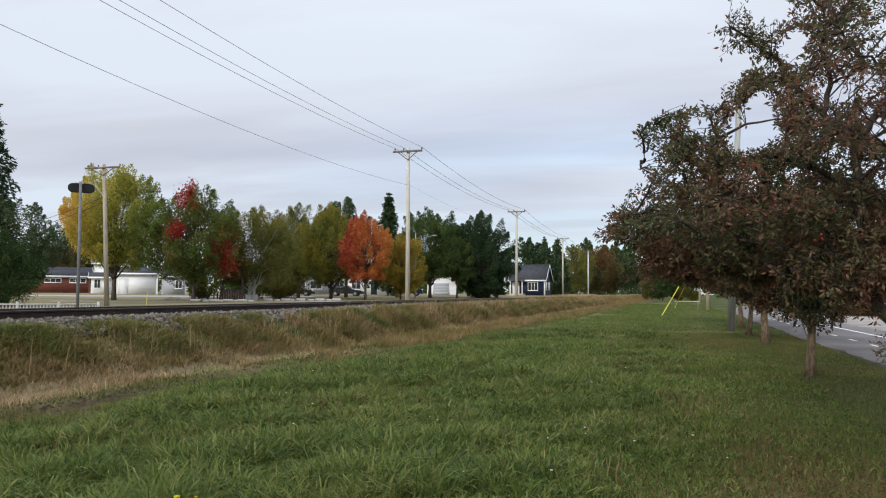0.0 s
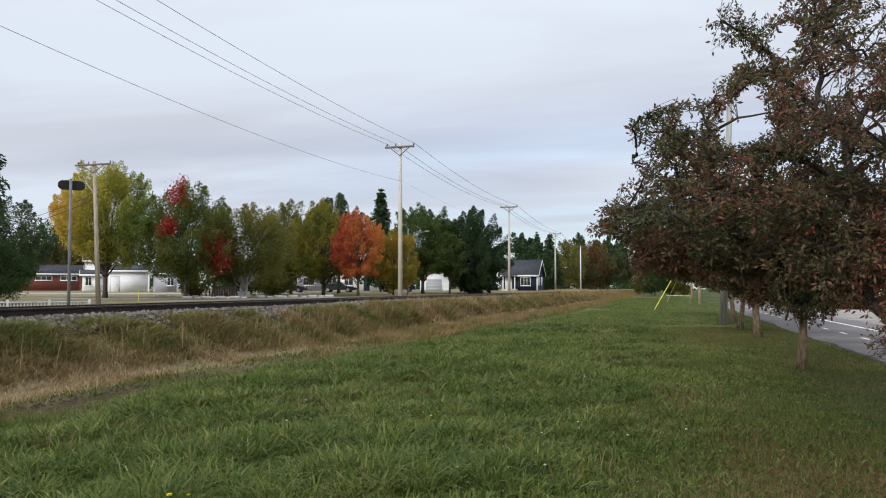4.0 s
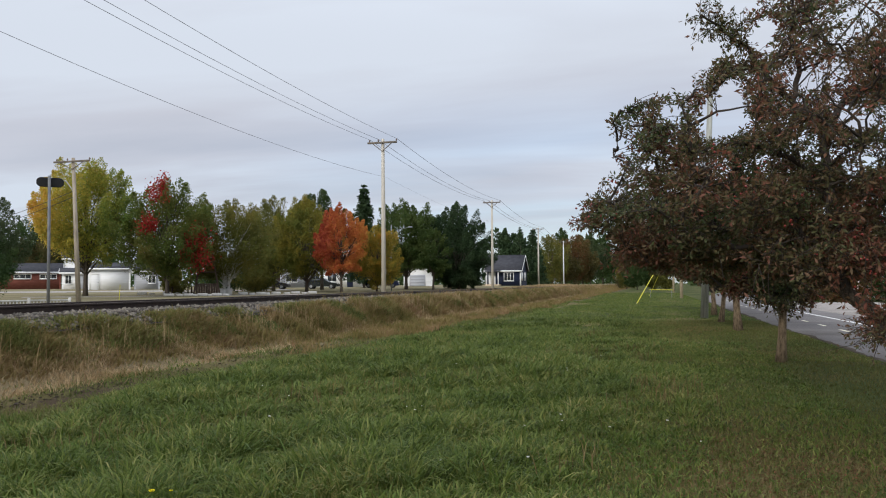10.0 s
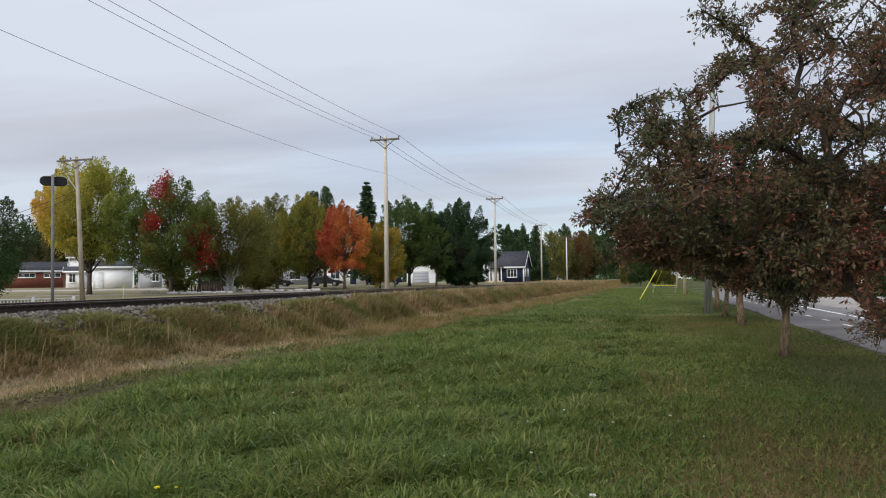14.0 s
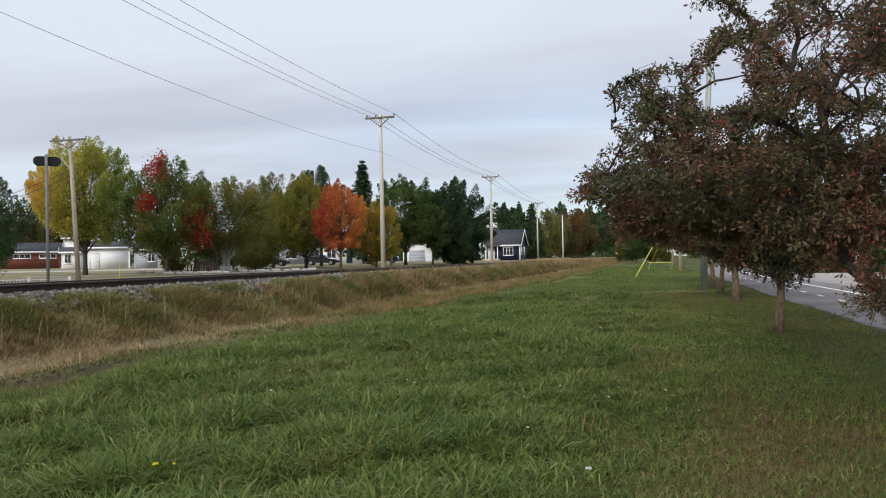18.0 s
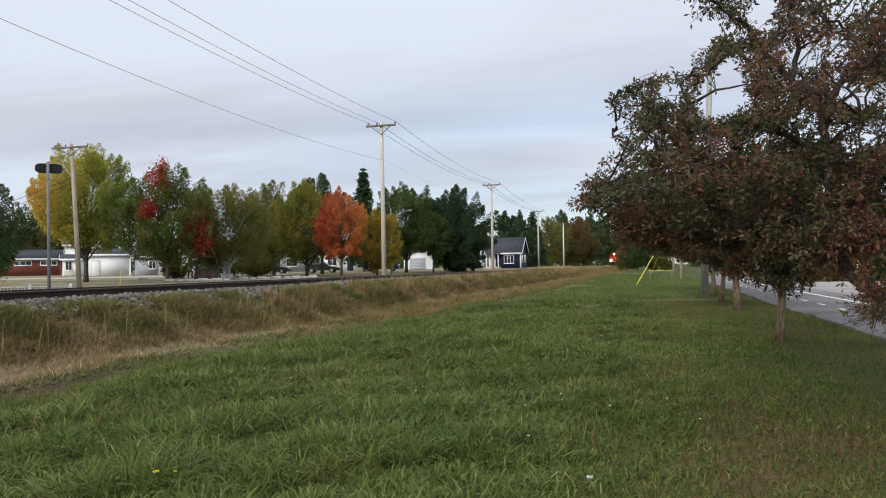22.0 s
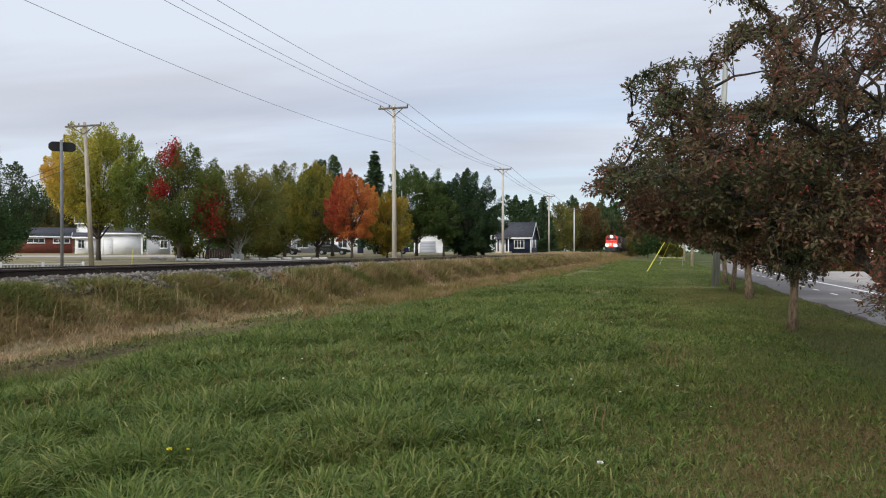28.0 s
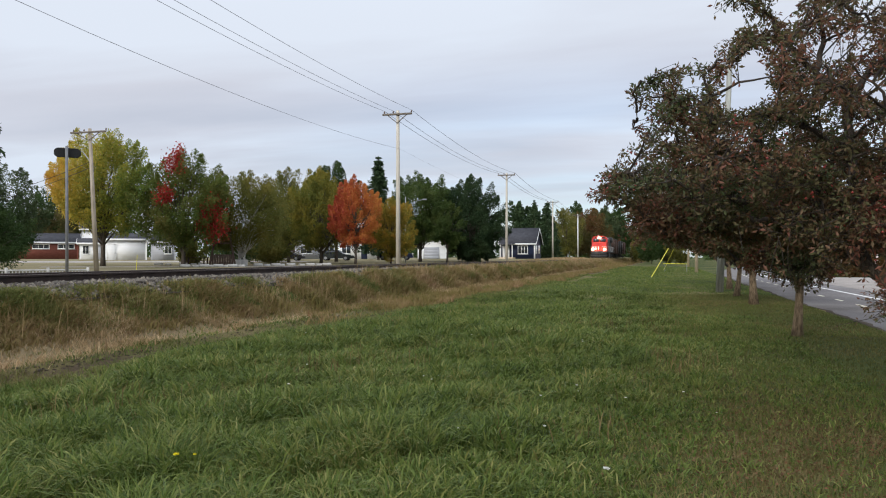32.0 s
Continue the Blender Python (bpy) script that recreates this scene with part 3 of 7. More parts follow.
# ---------------------------------------------------------------- the railway
def rock(r, n):
    """n angular stones, each a squashed and jittered octahedron: vertices and faces of the unit set."""
    base = np.array([(1, 0, 0), (0, 1, 0), (-1, 0, 0), (0, -1, 0), (0, 0, 1), (0, 0, -1)], float)
    f = np.array([(0, 1, 4), (1, 2, 4), (2, 3, 4), (3, 0, 4), (1, 0, 5), (2, 1, 5), (3, 2, 5), (0, 3, 5)])
    v = base[None] * r.uniform(0.65, 1.25, (n, 6, 1)) + r.normal(0, 0.16, (n, 6, 3))
    th = r.uniform(0, 2 * np.pi, n)
    c, s = np.cos(th), np.sin(th)
    v = np.stack([v[..., 0] * c[:, None] - v[..., 1] * s[:, None], v[..., 0] * s[:, None] + v[..., 1] * c[:, None], v[..., 2] * 0.75], -1)
    return v, f


def build_track():
    # ballast bed
    z = RAIL_TOP - 0.2
    s = Shape()
    ys = np.concatenate([np.arange(-60, 60, 2.0), np.geomspace(60, 690, 40)])
    prof = [(-10.35, 0.80), (-11.0, z - 0.03), (-11.2, z), (-13.25, z), (-13.5, z - 0.03), (-14.3, 0.68)]
    v = np.array([(x, y, h) for y in ys for x, h in prof])
    k = len(prof)
    i = (np.arange(len(ys) - 1)[:, None] * k + np.arange(k - 1)[None]).ravel()
    me = mesh_from("ballast_bed", v, np.stack([i + 1, i, i + k, i + k + 1], 1))
    tagged(part("ballast_bed", me, STONE_BED, None), "grey crushed stone bed under the rails", "ballast", kind="structure")
    # loose stones on its shoulder
    r = np.random.default_rng(5)
    n = 7500
    y = 5 + 55 * r.random(n) ** 1.7
    x = -10.45 - 0.95 * r.random(n) ** 0.8
    hz = np.interp(-x, [10.15, 10.35, 11.0, 11.2], [0.76, 0.80, z - 0.03, z]) + 0.015
    vv, f = rock(r, n)
    size = r.uniform(0.035, 0.095, n) * (1 + 0.5 * (y > 25))
    vv = vv * size[:, None, None] + np.stack([x, y, hz], 1)[:, None]
    me = mesh_from("ballast_stones", vv, (f[None] + 6 * np.arange(n)[:, None, None]).reshape(-1, 3))
    tagged(part("ballast_stones", me, STONE_LOOSE, None), "loose pale grey crushed stones beside the rail", "stones", kind="stuff")
    # rails and ties
    track = thing("railway_track", pose(TRACK_X, 0, 0), "rusty steel railway track on wooden ties", "railway track")
    prof = [(-0.07, -0.175), (0.07, -0.175), (0.07, -0.16), (0.012, -0.14), (0.012, -0.045), (0.036, -0.035), (0.036, -0.008), (0.028, 0.0), (-0.028, 0.0), (-0.036, -0.008), (-0.036, -0.035), (-0.012, -0.045), (-0.012, -0.14), (-0.07, -0.16)]
    for sx in (-0.7175, 0.7175):
        s = Shape().prism([(p[0] + sx, p[1] + RAIL_TOP - 0.003) for p in prof], 1, -60, 690)
        rail = part("rail", s, STEEL_RUST, track, "rust-brown steel rail")
        part("rail_head", Shape().box((sx - 0.027, -60, RAIL_TOP - 0.004), (sx + 0.027, 690, RAIL_TOP)), RAIL_HEAD, rail, "worn shiny top of the rail")
    t = Shape().box((-1.28, -0.11, RAIL_TOP - 0.36), (1.28, 0.11, RAIL_TOP - 0.178), 0.012).mesh("tie")
    for i in range(150):
        part("tie", t, TIE_WOOD, track, at=pose(0, 2 + 0.52 * i, 0, 0, 0, 0.6 * math.sin(i * 2.3)))
    far = Shape()
    for i in range(600):
        yy = 80 + 0.55 * i
        far.box((-1.28, yy - 0.11, RAIL_TOP - 0.36), (1.28, yy + 0.11, RAIL_TOP - 0.178))
    tagged(part("far_ties", far, TIE_WOOD, track), kind="stuff")


build_track()


# ---------------------------------------------------------------- grass and weeds
def blades(name, x, y, height, width, lean, mat, label, cat, seed, seg=2, way=None, on=None):
    """Bent, tapering blades that stand on the ground: one object of many islands."""
    r = np.random.default_rng(seed)
    n = len(x)
    base = np.stack([x, y, ground_z(x, y) if on is None else on], 1)
    th, ph = r.uniform(0, 2 * np.pi, n), r.uniform(0, 2 * np.pi, n)
    if way is not None:
        ph = way + r.normal(0, 0.7, n)
    side = np.stack([np.cos(th), np.sin(th), np.zeros(n)], 1) * (width / 2)[:, None]
    out = np.stack([np.cos(ph), np.sin(ph), np.zeros(n)], 1) * (lean * height)[:, None]
    upv = np.stack([np.zeros(n), np.zeros(n), height], 1)
    rows = [base - side, base + side]
    for i in range(1, seg):
        q = i / seg
        c = base + upv * (q * (1 - 0.18 * lean[:, None] * q)) + out * q ** 2
        rows += [c - side * (1 - 0.45 * q), c + side * (1 - 0.45 * q)]
    rows.append(base + upv * (1 - 0.35 * np.clip(lean, 0, 1.6))[:, None] + out)
    k = len(rows)
    v = np.stack(rows, 1).reshape(-1, 3)
    o = (np.arange(n) * k)[:, None]
    quads = [o + np.array([[2 * i, 2 * i + 1, 2 * i + 3, 2 * i + 2]]) for i in range(seg - 1)]
    tris = o + np.array([[2 * seg - 2, 2 * seg - 1, 2 * seg]])
    me = mesh_from(name, v, quads + [tris])
    return tagged(part(name, me, mat, None), label, cat, kind="stuff")


def patchy(x, y, s, seed):
    """Smooth chance pattern between 0 and 1."""
    r = np.random.default_rng(seed)
    z = np.zeros(len(x))
    for _ in range(7):
        a, p, k = r.uniform(0, 2 * np.pi), r.uniform(0, 2 * np.pi), r.uniform(0.5, 1.6) / s
        z += np.sin(k * (x * np.cos(a) + y * np.sin(a)) + p)
    return 1 / (1 + np.exp(-1.1 * z))


def scatter(n, x0, x1, y0, y1, power, seed):
    r = np.random.default_rng(seed)
    y = y0 + (y1 - y0) * r.random(n) ** power
    return x0 + (x1 - x0) * r.random(n), y, r


def tufts(n, x0, x1, y0, y1, power, seed, per=22, spread=0.07):
    """Places of blades gathered in tufts, with the tuft's own height, way and vigour."""
    cx, cy, r = scatter(n, x0, x1, y0, y1, power, seed)
    keep = (cx < 0.62 * cy - 0.4) & (cx > -1.18 * cy + 0.1)
    keep &= r.random(len(cx)) < 0.04 + 0.96 * smoothstep(-7.9, -6.4, cx - edge(cy) + 0.9 * (patchy(cx, cy, 0.7, 19) - 0.5))
    keep &= r.random(len(cx)) > 0.9 * smoothstep(-1.6, 1.8, cx + 1.8 * (patchy(cx, cy, 0.9, 18) - 0.5)) * (0.55 + 0.45 * smoothstep(9.5, 6.5, cy))
    cx, cy = cx[keep], cy[keep]
    big = patchy(cx, cy, 1.3, seed + 1)
    vig = (0.55 + 0.45 * big) * (0.2 + 0.8 * patchy(cx, cy, 0.14, seed + 5)) * r.uniform(0.45, 1.5, len(cx)) * (1 - 0.8 * smoothstep(-2.2, 1.6, cx + 1.5 * (patchy(cx, cy, 1.0, 27) - 0.5))) * (0.12 + 0.88 * smoothstep(-8.0, -6.4, cx - edge(cy)))
    cnt = (per * (0.35 + vig)).astype(int)
    i = np.repeat(np.arange(len(cx)), cnt)
    sp = spread * (0.5 + vig[i])
    dx, dy = r.normal(0, 1, len(i)) * sp, r.normal(0, 1, len(i)) * sp
    lie = r.uniform(0, 2 * np.pi, len(cx))[i]
    way = np.arctan2(dy / sp + 0.35 * np.sin(lie), dx / sp + 0.35 * np.cos(lie))
    return cx[i] + dx, cy[i] + dy, vig[i], way, r


def edge(y):
    """How far the edge of the grass moves towards the road along the line."""
    return 0.036 * np.clip(np.asarray(y, float) - 10, 0, 40)


def build_grass():
    # long verge grass in tufts: only the wedge that the camera can see
    x, y, vig, way, r = tufts(21000, -8.35, 2.4, 3.4, 22, 1.5, 11, 23, 0.06)
    h = (0.045 + 0.21 * vig) * r.uniform(0.45, 1.35, len(x))
    blades("verge_grass", x, y, h, r.uniform(0.008, 0.019, len(x)) * (0.75 + 0.045 * y), r.uniform(0.2, 1.6, len(x)), GRASS_BLADE,
           "long uncut green grass in uneven tufts", "grass", 13, 3, way)
    x, y, r = scatter(52000, -8.3, 2.6, 3.6, 26, 1.5, 15)
    keep = (x < 0.62 * y - 0.4) & (x > -1.18 * y + 0.1) & (r.random(len(x)) < smoothstep(-8.1, -6.6, x - edge(y)) * (1 - 0.5 * smoothstep(-1.2, 1.8, x + 1.6 * (patchy(x, y, 0.8, 28) - 0.5))))
    x, y = x[keep], y[keep]
    blades("low_grass", x, y, r.uniform(0.03, 0.11, len(x)), r.uniform(0.006, 0.011, len(x)) * (0.8 + 0.06 * y), r.uniform(0.2, 1.4, len(x)), GRASS_BLADE,
           "low green grass between the tufts", "grass", 16)
    # dry brownish growth in the shade of the first tree
    x, y, r = scatter(80000, -1.6, 3.6, 4.0, 11, 1.2, 201)
    keep = r.random(len(x)) < (0.18 + 0.8 * smoothstep(0.3, 0.75, patchy(x, y, 0.6, 202))) * smoothstep(-1.3, 1.5, x + 1.2 * (patchy(x, y, 0.9, 204) - 0.5)) * smoothstep(10.5, 6.8, y)
    x, y = x[keep], y[keep]
    blades("dry_low_growth", x, y, r.uniform(0.02, 0.075, len(x)), r.uniform(0.005, 0.012, len(x)), r.uniform(0.3, 1.3, len(x)), DRY_LOW,
           "dry brownish low growth under the first apple tree", "grass", 203)
    # dark broad-leaved clumps and brown seed heads among the grass
    cx, cy, r = scatter(900, -6.8, 0.0, 7.5, 34, 1.3, 161)
    keep = patchy(cx, cy, 1.1, 162) > 0.55
    i = np.repeat(np.arange(len(cx))[keep], 18)
    q = r.uniform(0.05, 0.2, len(cx))[i]
    x, y = cx[i] + r.normal(0, 1, len(i)) * q, cy[i] + r.normal(0, 1, len(i)) * q
    blades("broad_weeds", x, y, r.uniform(0.08, 0.22, len(x)), r.uniform(0.02, 0.045, len(x)), r.uniform(0.5, 1.6, len(x)), WEED_DARK,
           "dark green broad-leaved weeds in the grass", "weeds", 163, 3)
    cx, cy, r = scatter(700, -6.5, 0.8, 6, 24, 1.2, 165)
    keep = patchy(cx, cy, 0.9, 166) > 0.7
    i = np.repeat(np.arange(len(cx))[keep], 4)
    x, y = cx[i] + r.normal(0, 0.12, len(i)), cy[i] + r.normal(0, 0.12, len(i))
    blades("seed_grass", x, y, r.uniform(0.16, 0.3, len(x)), r.uniform(0.006, 0.012, len(x)), r.uniform(0.05, 0.5, len(x)), SEED_BROWN,
           "thin brown seed stalks in the grass", "grass", 167, 3)
    x, y, r = scatter(26000, -8.4, 4.4, -7, 4.0, 1.0, 17)
    blades("near_grass", x, y, r.uniform(0.03, 0.14, len(x)), r.uniform(0.006, 0.012, len(x)), r.uniform(0.2, 1.4, len(x)), GRASS_BLADE,
           "low green grass where the viewer stands", "grass", 18)
    # shorter grass under the trees and far along the verge
    x, y, r = scatter(118000, -1.5, 4.45, 4.0, 34, 1.5, 21)
    keep = (x < 0.62 * y + 1.2) & (x > -1.0 + 1.6 * (r.random(len(x)) - 0.5))
    x, y = x[keep], y[keep]
    r = np.random.default_rng(22)
    blades("mown_grass", x, y, r.uniform(0.025, 0.075, len(x)), r.uniform(0.004, 0.009, len(x)) * (0.7 + 0.07 * y), r.uniform(0.1, 1.2, len(x)), GRASS_SHORT,
           "short worn grass under the apple trees", "grass", 23)
    x, y, r = scatter(150000, -8.5, 4.5, 17, 130, 2.0, 31)
    keep = r.random(len(x)) < smoothstep(-8.3, -7.0, x - edge(y) + 1.2 * (patchy(x, y, 1.5, 38) - 0.5))
    x, y = x[keep], y[keep]
    blades("far_verge_grass", x, y, r.uniform(0.04, 0.14, len(x)) * (1 - 0.5 * smoothstep(-1, 2, x)), r.uniform(0.008, 0.016, len(x)) * (0.45 + 0.03 * y), r.uniform(0.3, 1.4, len(x)), GRASS_BLADE,
           "green verge grass running along the road", "grass", 33)
    # dry weeds on the bank
    def under_the_rail(x, y, h, seed):
        """The weeds stay below the ballast on the near stretch, but for a few stalks."""
        q = np.random.default_rng(seed)
        cap = 0.99 - ground_z(x, y) + 0.42 * smoothstep(11, 26, y) + 0.25 * smoothstep(45, 90, y) + 0.04 * q.normal(size=len(x)) + 0.25 * (q.random(len(x)) < 0.03)
        return np.minimum(h, np.clip(cap, 0.05, 2) * q.uniform(0.75, 1.05, len(x)))

    def clumps(n, x0, x1, y0, y1, power, seed, per, spread):
        """Stalks in clumps, each with the clump's own vigour."""
        cx, cy, r = scatter(n, x0, x1, y0, y1, power, seed)
        keep = cx > -1.3 * cy - 2
        cx, cy = cx[keep], cy[keep]
        vig = (0.15 + 0.85 * patchy(cx, cy, 0.45, seed + 2)) * r.uniform(0.45, 1.3, len(cx))
        i = np.repeat(np.arange(len(cx)), np.maximum(1, (per * vig).astype(int)))
        return cx[i] + r.normal(0, spread, len(i)), cy[i] + r.normal(0, spread, len(i)), vig[i], r

    x, y, vig, r = clumps(3400, -10.8, -9.3, 4, 170, 2.1, 41, 7, 0.14)
    low = (0.35 + 0.65 * smoothstep(-9.4, -10.0, x)) * (0.4 + 0.6 * smoothstep(12, 30, y))
    h = under_the_rail(x, y, vig * r.uniform(0.35, 1.05, len(x)) * low * (1 + 0.3 * smoothstep(40, 90, y)), 44)
    blades("dry_weeds", x, y, h, r.uniform(0.004, 0.008, len(x)) * (0.8 + 0.03 * y), r.uniform(0.03, 0.4, len(x)), DRY_STEM,
           "tall dry straw-coloured weeds on the railway bank", "weeds", 43, 3)
    x, y, vig, r = clumps(10500, -10.75, -9.45, 4, 170, 2.0, 51, 16, 0.09)
    h = under_the_rail(x, y, (0.12 + 0.42 * vig) * r.uniform(0.4, 1.1, len(x)) * (0.5 + 0.6 * smoothstep(14, 36, y)), 54)
    blades("olive_weeds", x, y, h, r.uniform(0.012, 0.034, len(x)) * (0.8 + 0.03 * y), r.uniform(0.2, 1.2, len(x)), WEED_LEAF,
           "olive and brown leafy weeds on the railway bank", "weeds", 53, 2)
    # low greenery that creeps up to the stones
    x, y, vig, r = clumps(10500, -10.85, -9.75, 4, 120, 1.8, 151, 18, 0.08)
    bed = np.maximum(ground_z(x, y), np.interp(-x, [10.3, 10.4, 11.0], [0.0, 0.80, 1.02]))
    h = np.clip((0.07 + 0.24 * vig) * r.uniform(0.4, 1.1, len(x)) * (1 - 0.6 * smoothstep(-10.6, -10.9, x)), 0.02, 1) * (1 + 0.5 * smoothstep(14, 30, y))
    blades("bank_greenery", x, y, h, r.uniform(0.012, 0.03, len(x)) * (0.8 + 0.03 * y), r.uniform(0.3, 1.4, len(x)), WEED_GREEN,
           "low green and olive plants creeping up to the stones", "weeds", 153, 2, None, bed - 0.01)
    # dead stalks with seed heads
    x, y, vig, r = clumps(150, -10.5, -9.4, 5, 60, 1.7, 57, 4, 0.12)
    h = under_the_rail(x, y, r.uniform(0.5, 0.95, len(x)), 58) + 0.05
    blades("seed_stalks", x, y, h, r.uniform(0.008, 0.013, len(x)), r.uniform(0.05, 0.3, len(x)), DRY_STEM,
           "thin dead stalks standing above the weeds", "weeds", 59, 3)
    k = 7
    gx, gy, gh = np.repeat(x, k), np.repeat(y, k), np.repeat(h, k)
    c = np.stack([gx + r.normal(0, 0.02, len(gx)), gy + r.normal(0, 0.02, len(gx)), ground_z(gx, gy) + gh * r.uniform(0.7, 1.0, len(gx))], 1)
    d = r.normal(0, 0.5, (len(gx), 3)) + [0, 0, 1]
    o = (np.arange(len(gx)) * 3)[:, None]
    u = r.normal(0, 1, (len(gx), 3)); u /= np.linalg.norm(u, axis=1, keepdims=True)
    v = np.stack([c - d * 0.02, c + u * 0.012, c + d * 0.03], 1)
    tagged(part("seed_heads", mesh_from("seed_heads", v, o + np.array([[0, 1, 2]])), WEED_LEAF, None), "brown seed heads on dead stalks", "weeds", kind="stuff")
    # further on the weeds run down to the grass
    x, y, vig, r = clumps(8200, -9.9, -8.0, 16, 170, 1.7, 181, 9, 0.14)
    keep = r.random(len(x)) < smoothstep(14, 28, y) * smoothstep(-8.0, -8.7, x + 0.8 * (patchy(x, y, 1.2, 182) - 0.5))
    x, y, vig = (x + edge(y))[keep], y[keep], vig[keep]
    blades("edge_weeds", x, y, (0.08 + 0.3 * vig) * r.uniform(0.4, 1.1, len(x)), r.uniform(0.012, 0.026, len(x)) * (0.8 + 0.03 * y), r.uniform(0.1, 0.9, len(x)), WEED_LEAF,
           "olive and brown weeds at the edge of the grass", "weeds", 183, 2)
    x, y, r = scatter(9000, -10.9, -6.6, 110, 430, 1.3, 191)
    blades("distant_weeds", x, y, r.uniform(0.25, 0.95, len(x)) * smoothstep(-6.4, -8.5, x), r.uniform(0.05, 0.12, len(x)), r.uniform(0.1, 0.6, len(x)), WEED_LEAF,
           "brown weeds far down the railway bank", "weeds", 193)
    # straw along the dirt track
    x, y, vig, r = clumps(4000, -9.75, -8.75, 5, 90, 1.8, 61, 10, 0.12)
    blades("straw", x, y, r.uniform(0.03, 0.2, len(x)) * (0.5 + vig), r.uniform(0.006, 0.014, len(x)) * (0.8 + 0.04 * y), r.uniform(0.4, 1.6, len(x)), DRY_STEM,
           "flattened straw along the dirt track", "straw", 63)
    x, y, vig, r = clumps(17000, -9.25, -6.4, 5, 70, 1.9, 67, 11, 0.12)
    rut = np.exp(-((x + 7.95 + 0.15 * np.sin(0.8 * y)) / 0.22) ** 2) * (patchy(x, 0.35 * y, 0.5, 68) > 0.42)
    keep = (r.random(len(x)) > 0.72 * rut) & (r.random(len(x)) < 0.45 + 0.55 * smoothstep(-8.2, -7.4, x - edge(y)))
    x, y, vig = x[keep], y[keep], vig[keep]
    blades("rut_grass", x, y, r.uniform(0.02, 0.10, len(x)) * (0.5 + vig), r.uniform(0.006, 0.012, len(x)) * (0.8 + 0.05 * y), r.uniform(0.3, 1.5, len(x)), GRASS_BLADE,
           "low green grass along the muddy rut", "grass", 69)
    n = 9000
    r = np.random.default_rng(171)
    y = 6 + 40 * r.random(n) ** 1.7
    x = -8.05 + 0.34 * r.normal(size=n) - 0.15 * np.sin(0.8 * y) + 0.5 * edge(y)
    vv, f = rock(r, n)
    vv = vv * (r.uniform(0.008, 0.028, n) * (1 + 0.02 * y))[:, None, None] * [1, 1, 0.6] + np.stack([x, y, ground_z(x, y)], 1)[:, None]
    tagged(part("mud_clods", mesh_from("mud_clods", vv, (f[None] + 6 * np.arange(n)[:, None, None]).reshape(-1, 3)), SOIL, None), "dark clods of mud along the rut", "soil", kind="stuff")
    x, y, vig, r = clumps(4800, -9.3, -6.4, 5, 70, 1.8, 65, 9, 0.12)
    blades("track_grass", x, y, r.uniform(0.03, 0.14, len(x)) * (0.5 + vig), r.uniform(0.006, 0.012, len(x)) * (0.8 + 0.05 * y), r.uniform(0.3, 1.5, len(x)), GRASS_SHORT,
           "thin worn grass over the dirt track", "grass", 66)
    # weeds between the track and the park, and lawn
    x, y, r = scatter(16000, -17.5, -14.3, 14, 170, 1.6, 71)
    blades("far_side_weeds", x, y, r.uniform(0.08, 0.38, len(x)) * (0.5 + 0.5 * smoothstep(30, 60, y)), r.uniform(0.02, 0.04, len(x)) * (0.8 + 0.02 * y), r.uniform(0.1, 0.7, len(x)), DRY_STEM,
           "low dry weeds behind the track", "weeds", 73)


build_grass()


# ---------------------------------------------------------------- trees
def unit(v):
    return v / (np.linalg.norm(v, axis=-1, keepdims=True) + 1e-9)


def leaf_mesh(name, c, d, size, wide, r):
    """Folded diamond leaves at c that point along d."""
    n = len(c)
    d = unit(d)
    side = unit(np.cross(d, unit(r.normal(size=(n, 3)))))
    nor = np.cross(side, d)
    s = np.broadcast_to(size, (n,))[:, None]
    v = np.stack([c - d * s * 0.5, c + side * s * wide * 0.5 + nor * s * 0.10, c + d * s * 0.5 - nor * s * 0.06, c - side * s * wide * 0.5 + nor * s * 0.10], 1)
    o = (np.arange(n) * 4)[:, None]
    f = np.concatenate([o + np.array([[0, 1, 2]]), o + np.array([[0, 2, 3]])])
    return mesh_from(name, v, f)


def curve(a, b, sag, k=6, r=None, jig=0.0):
    """A bent path from a to b."""
    t = np.linspace(0, 1, k)[:, None]
    p = a + (b - a) * t + np.array([0, 0, 1.0]) * sag * (4 * t * (1 - t))
    if r is not None and jig:
        p[1:-1] += r.normal(0, jig, (k - 2, 3))
    return p


